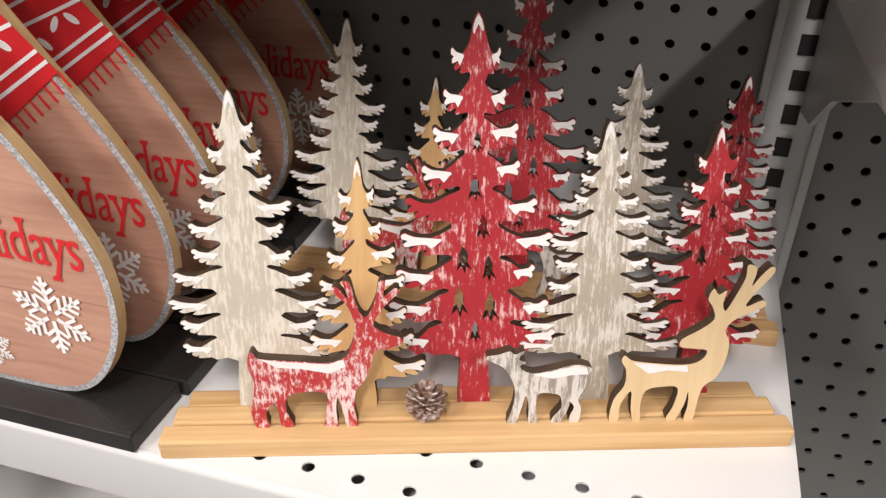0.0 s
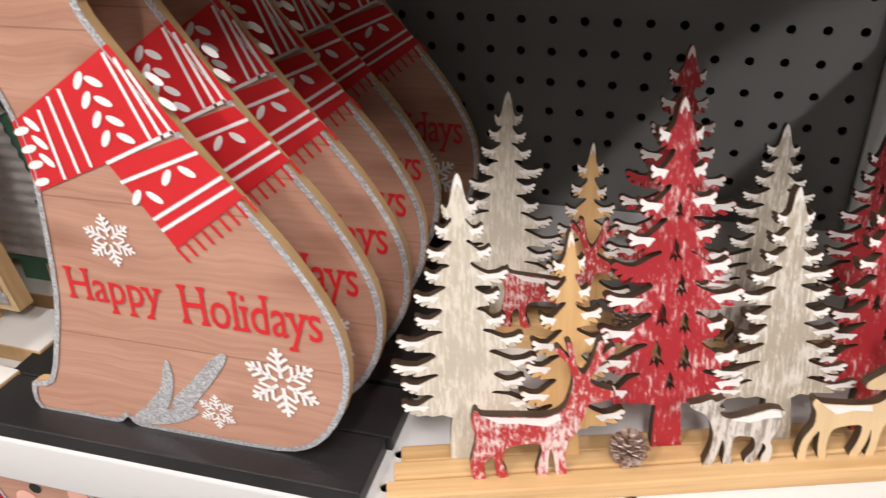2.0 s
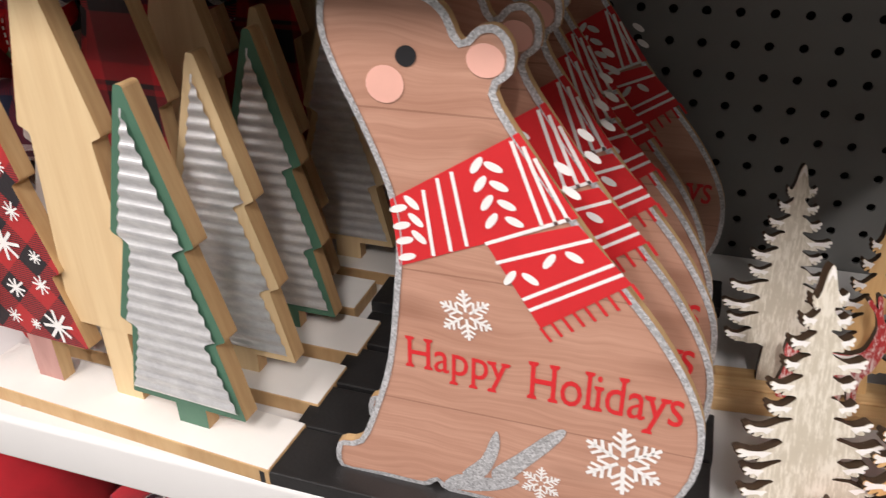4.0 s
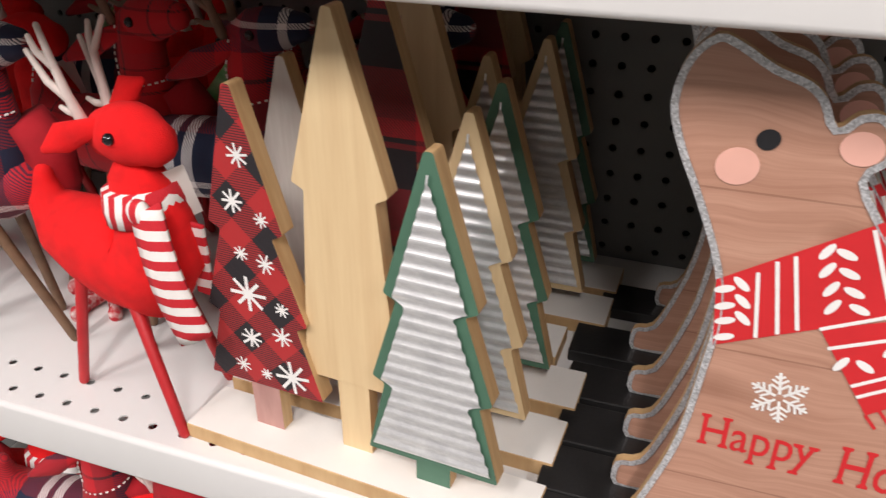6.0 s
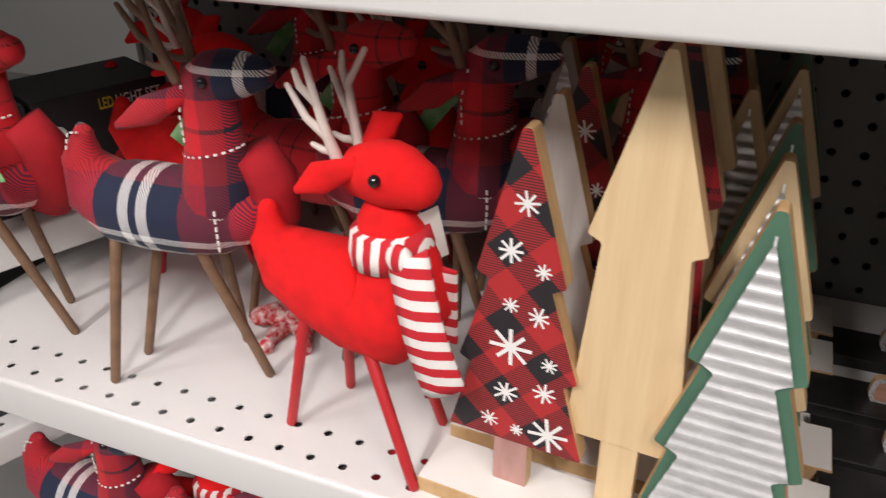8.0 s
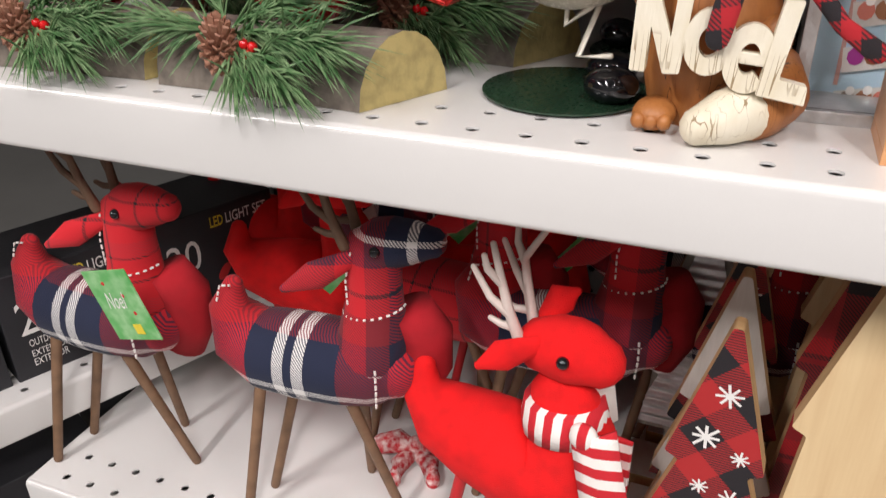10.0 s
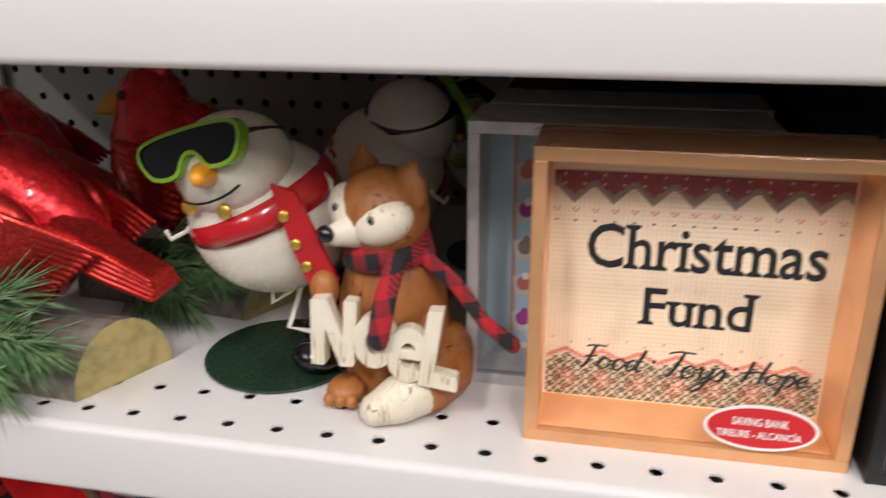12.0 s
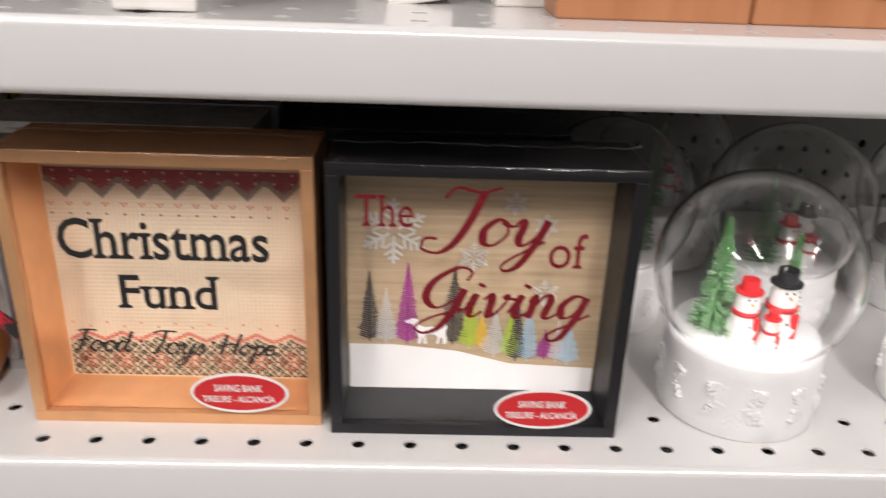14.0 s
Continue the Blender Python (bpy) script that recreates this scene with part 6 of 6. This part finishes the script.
lettering("title", "Fund", 0.0475, 0.0960, 0.0628, 0.0804, 0.0030, BLACK_PRINT, pane, weight=0.014, label="black printed title", serif=0.075)
for text, x0, x1, z0, z1 in (("Food", 0.0235, 0.0525, 0.0395, 0.0510), ("Toys", 0.0605, 0.0860, 0.0325, 0.0510), ("Hope", 0.0935, 0.1205, 0.0340, 0.0500)):
    handwriting("script", text, x0, x1, z0, z1, 0.0030, BLACK_PRINT, pane, 0.0009, 0.0016, label="black script print")
for dot_x in (0.0560, 0.0905):
    part("script_dot", oval_bm(dot_x, 0.0450, 0.0009, 0.0009, 0.0030, 10), BLACK_PRINT, pane)
sticker(fund, 0.1030, 0.0205, -0.0030)
shrink_wrap(fund, 0.142, 0.1405, 0.046, random.Random(22))

joy, board, y, pane = bank(pose(-0.3335, 0.0110, SHELF_2, 0, 0, 0), "black-framed Joy of Giving saving bank box with a snowy tree print", BLACK_FRAME, BOARD_WOOD)
def pine_print(cx, z0, h, w, mat, rnd):
    bm = bmesh.new()
    bar_bm(bm, (cx, z0), (cx, z0 + h), 0.0007, y - 0.0003)
    n = int(h / 0.0013)
    for i in range(n):
        f = i / n
        for side in (-1, 1):
            r = w / 2 * (1 - f) ** 0.9 * rnd.uniform(0.7, 1.05)
            z = z0 + 0.002 + (h - 0.003) * f
            bar_bm(bm, (cx, z), (cx + side * r, z + r * 0.55 - 0.001), 0.0007, y - 0.0003 - 0.000002 * i)
    part("printed_tree", bm, mat, board)
rnd = random.Random(8)
for cx, z0, h, w, mat in ((0.0170, 0.034, 0.040, 0.013, DARK_TREE), (0.0255, 0.033, 0.032, 0.014, PALE_TREE), (0.0365, 0.033, 0.046, 0.015, VIOLET), (0.0600, 0.033, 0.045, 0.016, DARK_TREE), (0.0690, 0.031, 0.032, 0.013, LIME_PRINT),
                          (0.0750, 0.031, 0.020, 0.012, YELLOW_PRINT), (0.0820, 0.026, 0.028, 0.015, PALE_TREE), (0.0900, 0.026, 0.028, 0.012, LIME_PRINT), (0.0935, 0.024, 0.036, 0.012, DARK_TREE), (0.0995, 0.024, 0.034, 0.013, SKY_BLUE),
                          (0.1085, 0.025, 0.018, 0.011, VIOLET), (0.1150, 0.024, 0.024, 0.010, PALE_TREE), (0.1210, 0.022, 0.026, 0.014, SKY_BLUE)):
    pine_print(cx, z0, h, w, mat, rnd)
part("printed_snow", plate_bm([(0.0066, 0.0062), (0.0400, 0.0062), (0.0750, 0.0062), (0.1000, 0.0062), (0.1350, 0.0062), (0.1350, 0.0205), (0.0900, 0.0225), (0.0620, 0.0295), (0.0300, 0.0325), (0.0066, 0.0325)], 0.0002, y - 0.0006), [WHITE_PRINT, WHITE_PRINT], board)
s = 0.00030
part("printed_deer", plate_bm([(0.0570 - a * s, 0.0335 + b * s * 0.9) for a, b in smooth_loop(STAG[:29] + STAG[47:], 2)], 0.0002, y - 0.0006), [WHITE_PRINT, WHITE_PRINT], board)
for cx, cz, r in ((0.0290, 0.0960, 0.0170), (0.0690, 0.0830, 0.0080), (0.1040, 0.1010, 0.0060), (0.0880, 0.1120, 0.0060), (0.1060, 0.0640, 0.0075)):
    part("printed_flake", snowflake_bm(cx, cz, r, y - 0.0003, r * 0.09), PALE_TREE, board)
for text, x0, x1, z0, z1 in (("The", 0.0130, 0.0388, 0.1100, 0.1252), ("of", 0.1010, 0.1182, 0.0915, 0.1090)):
    lettering("title", text, x0, x1, z0, z1, 0.0030, GLITTER_WORD, pane, weight=0.0, label="dark red glitter title", serif=0.06)
for text, x0, x1, z0, z1 in (("Joy", 0.0425, 0.0995, 0.0900, 0.1300), ("Giving", 0.0405, 0.1225, 0.0540, 0.0910)):
    handwriting("title", text, x0, x1, z0, z1, 0.0030, GLITTER_WORD, pane, 0.0013, 0.0040, label="dark red glitter title")
sticker(joy, 0.1040, 0.0185, -0.0030)
shrink_wrap(joy, 0.142, 0.1405, 0.046, random.Random(21))

other, board, y, pane = bank(pose(-0.5165, 0.0640, SHELF_2, 0, 0, 0), "silver-framed saving bank box with a pale blue print", SILVER_FRAME, SKY_BLUE)
part("printed_cord", box_bm(0.0190, y - 0.0006, 0.010, 0.0210, y - 0.0002, 0.130), PINK_WOOD, board)
for k in range(6):
    fz = 0.112 - 0.021 * k
    part("printed_pennant", plate_bm([(0.020, fz), (0.046, fz + 0.005), (0.045, fz - 0.007), (0.0215, fz - 0.012)], 0.0002, y - 0.0008), [PALE_TREE, PALE_TREE], board)
    for dx, mat, r in ((0.026, (CORAL, VIOLET, TAUPE)[k % 3], 0.0038), (0.0335, COOKIE, 0.0040), (0.0405, (RED_PRINT, TAUPE, CORAL)[k % 3], 0.0034)):
        part("printed_figure", oval_bm(dx, fz - 0.0035 + 0.12 * (dx - 0.026), r, r * 1.15, y - 0.0012, 9), mat, board)
        part("printed_figure", oval_bm(dx + 0.001, fz + 0.001 + 0.12 * (dx - 0.026), r * 0.55, r * 0.6, y - 0.0014, 8), WHITE_PRINT if k % 2 else mat, board)
for k in range(5):
    bank(pose(-0.5130 + 0.003 * k, 0.1130 + 0.049 * k, SHELF_2), "dark-framed saving bank box stacked behind others", BLACK_FRAME if k else SILVER_FRAME, BOARD_WOOD)
    bank(pose(-0.3590 + 0.002 * k, 0.0680 + 0.049 * k, SHELF_2), "dark-framed saving bank box stacked behind others", BLACK_FRAME, BOARD_WOOD)

# ---- shelf 2: snow globes ----
GLOBE_WHITE = material("white_resin", (0.88, 0.87, 0.86), 0.35, vary=0.03, size=40, bump=0.1, grain=200)
BRISTLE = material("green_bristle", (0.22, 0.50, 0.20), 0.6, vary=0.3, size=250, second=(0.5, 0.68, 0.46), bump=0)
RESIN_SNOW = material("white_figure", (0.8, 0.78, 0.75), 0.4, bump=0.1)

def bristle_bm(c, h, r, rnd):
    bm = bmesh.new()
    for k in range(520):
        f = rnd.random() ** 0.8
        a, z = rnd.uniform(0, 6.283), c[2] + h * f
        rr = r * (1 - f * 0.92) * rnd.uniform(0.75, 1.05)
        d = Vector((math.cos(a), math.sin(a), 0.1))
        p, q = Vector((c[0], c[1], z)), Vector((c[0], c[1], z)) + d * rr
        t = Vector((-math.sin(a), math.cos(a), 0)) * 0.0007
        u = Vector((0, 0, 0.0008))
        vs = [bm.verts.new(v) for v in (p - t, p + t, q + t * 0.7, q - t * 0.7, q + u)]
        bm.faces.new(vs[:4]), bm.faces.new((vs[0], vs[1], vs[4]))
    return bm

def snow_globe(m, label):
    rnd = random.Random(4)
    ob = thing("snow_globe", label, "snow globe", "snow globes", m=m)
    part("base", tube_bm([(0, 0, 0.000), (0, 0, 0.002), (0, 0, 0.012), (0, 0, 0.034), (0, 0, 0.041), (0, 0, 0.0435)], [0.0392, 0.0408, 0.0406, 0.0400, 0.0398, 0.0385], 44, caps=False), GLOBE_WHITE, ob, "white resin base with raised snowflakes", smooth=True)
    for a in (-112, -172, -52, 128, 68, 8):
        fl = part("snowflake_relief", snowflake_bm(0, 0, 0.0160, 0, 0.0019), GLOBE_WHITE, ob, m=pose(0.0400 * math.cos(radians(a)), 0.0400 * math.sin(radians(a)), 0.0215, -2, 0, a + 90))
        fl.modifiers.new("thick", "SOLIDIFY").thickness = 0.0036
    shell = ball_bm((0, 0, 0.0785), 0.0500, u=48, v=32)
    bmesh.ops.reverse_faces(shell, faces=shell.faces)
    part("glass_ball", ball_bm((0, 0, 0.0785), 0.0515, u=48, v=32, bm=shell), GLASS, ob, "clear liquid-filled glass ball", smooth=True).visible_shadow = False
    part("snow_floor", ball_bm((0, 0, 0.0375), 0.0345, (1, 1, 0.16), u=28, v=10), RESIN_SNOW, ob, smooth=True)
    for x, y, h, r in ((-0.019, -0.002, 0.064, 0.0150), (0.022, 0.006, 0.054, 0.0100)):
        part("bristle_tree", bristle_bm((x, y, 0.0425), h, r, rnd), BRISTLE, ob, "green frosted bristle tree")
    for x, y, s, hat in ((-0.006, -0.009, 0.80, RED_PRINT), (0.013, -0.007, 0.92, BLACK_PRINT), (0.004, -0.019, 0.50, RED_PRINT)):
        man = part("snowman", tube_bm([(x, y, 0.0435), (x, y, 0.0435 + 0.010 * s), (x, y, 0.0435 + 0.019 * s), (x, y, 0.0435 + 0.028 * s)], [0.0105 * s, 0.0115 * s, 0.0076 * s, 0.0076 * s], 16), RESIN_SNOW, ob, "tiny white snowman", smooth=True)
        part("scarf", tube_bm([(x, y, 0.0435 + 0.0185 * s), (x, y, 0.0435 + 0.0215 * s)], [0.0087 * s, 0.0087 * s], 16, caps=False), RED_PRINT, man, smooth=True)
        part("scarf_end", box_bm(x + 0.002 * s, y - 0.0105 * s, 0.0435 + 0.004 * s, x + 0.006 * s, y - 0.0085 * s, 0.0435 + 0.019 * s, 0.0004), RED_PRINT, man)
        part("hat", tube_bm([(x, y, 0.0435 + 0.0335 * s), (x, y, 0.0435 + 0.0345 * s), (x, y, 0.0435 + 0.0350 * s), (x, y, 0.0435 + 0.0420 * s)], [0.0088 * s, 0.0088 * s, 0.0058 * s, 0.0055 * s], 16, caps=False), hat, man)
        for dx in (-0.002, 0.002):
            part("eye", ball_bm((x + dx * s, y - 0.0066 * s, 0.0435 + 0.030 * s), 0.0008 * s, u=8, v=6), BLACK_PRINT, man)
        part("nose", tube_bm([(x, y - 0.0064 * s, 0.0435 + 0.028 * s), (x, y - 0.0100 * s, 0.0435 + 0.0275 * s)], [0.0010 * s, 0.0003], 8), ORANGE, man)
        for z in (0.008, 0.013):
            part("button", ball_bm((x, y - 0.0100 * s, 0.0435 + z * s), 0.0009 * s, u=8, v=6), BLACK_PRINT, man)
    return ob

globe = snow_globe(pose(-0.1190, 0.0480, SHELF_2), "glass snow globe with tiny snowmen on a white snowflake base")
for x, y, rz in ((-0.060, 0.150, 30), (-0.172, 0.155, -20), (0.008, 0.050, 10), (-0.110, 0.255, 60), (0.060, 0.180, 80)):
    copy_thing(globe, pose(x, y, SHELF_2, 0, 0, rz))

# ---- shelf 3: white wooden letters and glitter boxes ----
LETTER_WHITE = material("white_wood_paint", (0.82, 0.79, 0.75), 0.5, vary=0.04, size=30)
def standing_letter(m, lean, label):
    ob = thing("wooden_letter", label, "letter", "white wooden letters", m=m)
    part("foot", box_bm(-0.0148, 0, 0, 0.0148, 0.028, 0.150, 0.0012), LETTER_WHITE, ob, m=pose(0, 0, 0.0006, 0, lean, 0))
    part("crossbar", box_bm(-0.017, 0.001, 0.150, 0.060, 0.027, 0.180, 0.0012), LETTER_WHITE, ob, m=pose(0, 0, 0.0006, 0, lean, 0))
    return ob
for x, y, lean, rz in ((-0.6080, -0.006, 6, 3), (-0.4855, -0.004, -3, 0), (-0.3905, -0.014, 2, 14), (-0.2935, 0.044, -9, 3), (-0.7200, 0.000, 0, 0),
                       (-0.6080, 0.185, 0, 0), (-0.4900, 0.190, 3, 0), (-0.4350, 0.180, 0, 0), (-0.3200, 0.188, 0, 0)):
    standing_letter(pose(x, y, SHELF_3, 0, 0, rz), lean, "white-painted wooden letter standing on the upper shelf")

ORANGE_WOOD = wood("orange_stained_wood", (0.50, 0.22, 0.10), (0.38, 0.15, 0.06), (60, 60, 8), 0.45)
def glitter_block(m, w, front, trim, label):
    ob = thing("glitter_block", label, "decoration", "glitter word blocks", m=m)
    part("block", box_bm(0, 0, 0, w, 0.034, 0.130, 0.001), front, ob)
    k = 0
    while 0.018 + 0.030 * k < w - 0.02:
        part("glitter_bar", box_bm(0.018 + 0.030 * k, -0.0012, 0.012, 0.030 + 0.030 * k, -0.0002, 0.110), trim, ob)
        k += 1
    return ob
glitter_block(pose(-0.2400, 0.008, SHELF_3), 0.078, ORANGE_WOOD, SILVER_GLITTER, "orange-stained wood block with silver glitter lettering")
glitter_block(pose(-0.1610, 0.008, SHELF_3), 0.110, ORANGE_WOOD, SILVER_GLITTER, "orange-stained wood block with silver glitter lettering")
glitter_block(pose(-0.2610, 0.045, SHELF_3), 0.030, LETTER_WHITE, GOLD_GLITTER, "white wooden block with gold glitter lettering")

# ---- uprights, brackets and the bay to the east ----
def upright(x, z0, z1, slot_z):
    """A slotted steel post."""
    ob = thing("slotted_upright", "grey enamelled steel shelving post with a row of square slots", "shelving post", m=pose(0, 0, 0))
    y, w = Y_BACK - 0.006, 0.021
    part("post", box_bm(x - w, y, z0, x + w, y + 0.03, z1, 0.001), STEEL_GREY, ob)
    for side in (-1, 1):
        part("flange", box_bm(x + side * w - 0.0035, y - 0.004, z0, x + side * w + 0.0035, y + 0.002, z1, 0.001), STEEL_GREY, ob)
    z = slot_z - math.floor((slot_z - z0) / PITCH) * PITCH
    while z < z1 - 0.02:
        # slots are not cut: black blocks on the post give their shaded inside
        part("slot", box_bm(x - 0.0055, y - 0.0015, z - 0.0072, x + 0.0055, y + 0.001, z + 0.0072), HOLE_SHADE, ob)
        z += PITCH
    return ob
upright(X_RIGHT, 0.82, 1.34, 1.045)
upright(X_LEFT, 0.9, 1.7, 1.045)

def bracket(x, z, reach, label):
    """A shelf arm that tapers from the post to the front."""
    ob = thing("shelf_bracket", label, "shelf bracket", "shelf brackets", m=pose(0, 0, 0))
    pts = [(Y_BACK - 0.008, z), (Y_BACK - reach, z), (Y_BACK - 0.20, z - 0.011), (Y_BACK - 0.10, z - 0.048), (Y_BACK - 0.05, z - 0.083), (Y_BACK - 0.008, z - 0.090)]
    bm = bmesh.new()
    a = [bm.verts.new((x, py, pz)) for py, pz in pts]
    b = [bm.verts.new((x + 0.004, py, pz)) for py, pz in pts]
    bm.faces.new(a), bm.faces.new(list(reversed(b)))
    for i in range(len(pts)):
        j = (i + 1) % len(pts)
        bm.faces.new((a[j], a[i], b[i], b[j]))
    bmesh.ops.recalc_face_normals(bm, faces=bm.faces)
    part("arm", bm, STEEL_GREY, ob)
    return ob
ARM = "grey steel shelf arm hooked into the post"
bracket(X_RIGHT - 0.006, SHELF_2 - 0.032, 0.33, ARM)
bracket(X_RIGHT + 0.006, 1.164, 0.34, ARM)
shelf("gondola_shelf", X_RIGHT + 0.003, X_RIGHT + 0.9, 1.1960, 0.003, Y_BACK - 0.004, 0.31, "white enamelled steel shelf of the next bay, empty")

# ---- shelving across the west corner, with boxed light sets ----
CARTON = material("black_carton", (0.02, 0.02, 0.024), 0.55, vary=0.1, size=20, bump=0.03)
BULBS = (material("red_bulb_print", (0.6, 0.03, 0.03), 0.4, bump=0), material("blue_bulb_print", (0.04, 0.07, 0.45), 0.4, bump=0),
         material("green_bulb_print", (0.04, 0.3, 0.08), 0.4, bump=0), material("amber_bulb_print", (0.75, 0.5, 0.05), 0.4, bump=0))
corner = pose(-1.050, 0.035, 0, 0, 0, 66)

def corner_shelf(z):
    ob = shelf("gondola_shelf", -0.35, 0.42, z, 0.0, 0.30, 0.0, "white enamelled steel shelf across the corner, holding boxed light sets", lip=0.036)
    ob.matrix_basis = corner
    return ob
for z in (0.86, 1.062, 1.315):
    corner_shelf(z)

def light_box(x, z, number, label, w=0.13, h=0.100):
    ob = thing("light_set_box", label, "carton", "boxed light sets", m=corner @ pose(x, 0.028, z))
    part("carton", box_bm(0, 0, 0, w, 0.09, h, 0.001), CARTON, ob)
    if number:
        lettering("number", number, 0.012, 0.046, 0.042, 0.074, -0.0006, WHITE_PRINT, ob)
        lettering("product_line", "LED", 0.060, 0.074, 0.080, 0.091, -0.0006, TAG_YELLOW, ob, weight=0.02)
        lettering("product_line", "LIGHT SET", 0.077, 0.122, 0.080, 0.091, -0.0006, WHITE_PRINT, ob, weight=0.01)
        lettering("product_line", "OUTDOOR", 0.016, 0.044, 0.030, 0.037, -0.0006, WHITE_PRINT, ob)
        lettering("product_line", "EXTÉRIEUR", 0.016, 0.047, 0.020, 0.028, -0.0006, WHITE_PRINT, ob)
        lettering("product_line", "EXTERIOR", 0.016, 0.045, 0.011, 0.018, -0.0006, WHITE_PRINT, ob)
    for k in range(5):
        leaf = bmesh.new()
        leaf_bm(leaf, 0.068 + 0.013 * k, 0.030 + 0.014 * (k % 3), 0.020, 0.010, 50 + 40 * (k % 3), -0.0007)
        part("bulb_print", leaf, BULBS[k % 4], ob)
    return ob
for x in (-0.27, -0.135, 0.00, 0.135):
    light_box(x, 1.062, "20", "black carton of outdoor LED string lights with white print")
for x in (-0.22, -0.08, 0.06, 0.20):
    light_box(x, 0.86, "", "black carton with printed coloured bulbs", h=0.11)

# ---- ceiling lights ----
DIFFUSER = bpy.data.materials.new("lamp_diffuser")
DIFFUSER.use_nodes = True
DIFFUSER.node_tree.nodes["Principled BSDF"].inputs["Emission Color"].default_value = (1.0, 0.955, 0.9, 1)
DIFFUSER.node_tree.nodes["Principled BSDF"].inputs["Emission Strength"].default_value = 3.0
for lx, ly in LAMPS:
    ob = thing("ceiling_light", "white strip light fixture hung under the ceiling", "ceiling light", "ceiling lights", m=pose(lx, ly, CEILING, 0, 0, 0))
    part("housing", box_bm(-0.10, -0.62, -0.07, 0.10, 0.62, 0), WALL_PAINT, ob)
    part("diffuser", box_bm(-0.08, -0.60, -0.085, 0.08, 0.60, -0.071), DIFFUSER, ob, "glowing white diffuser")
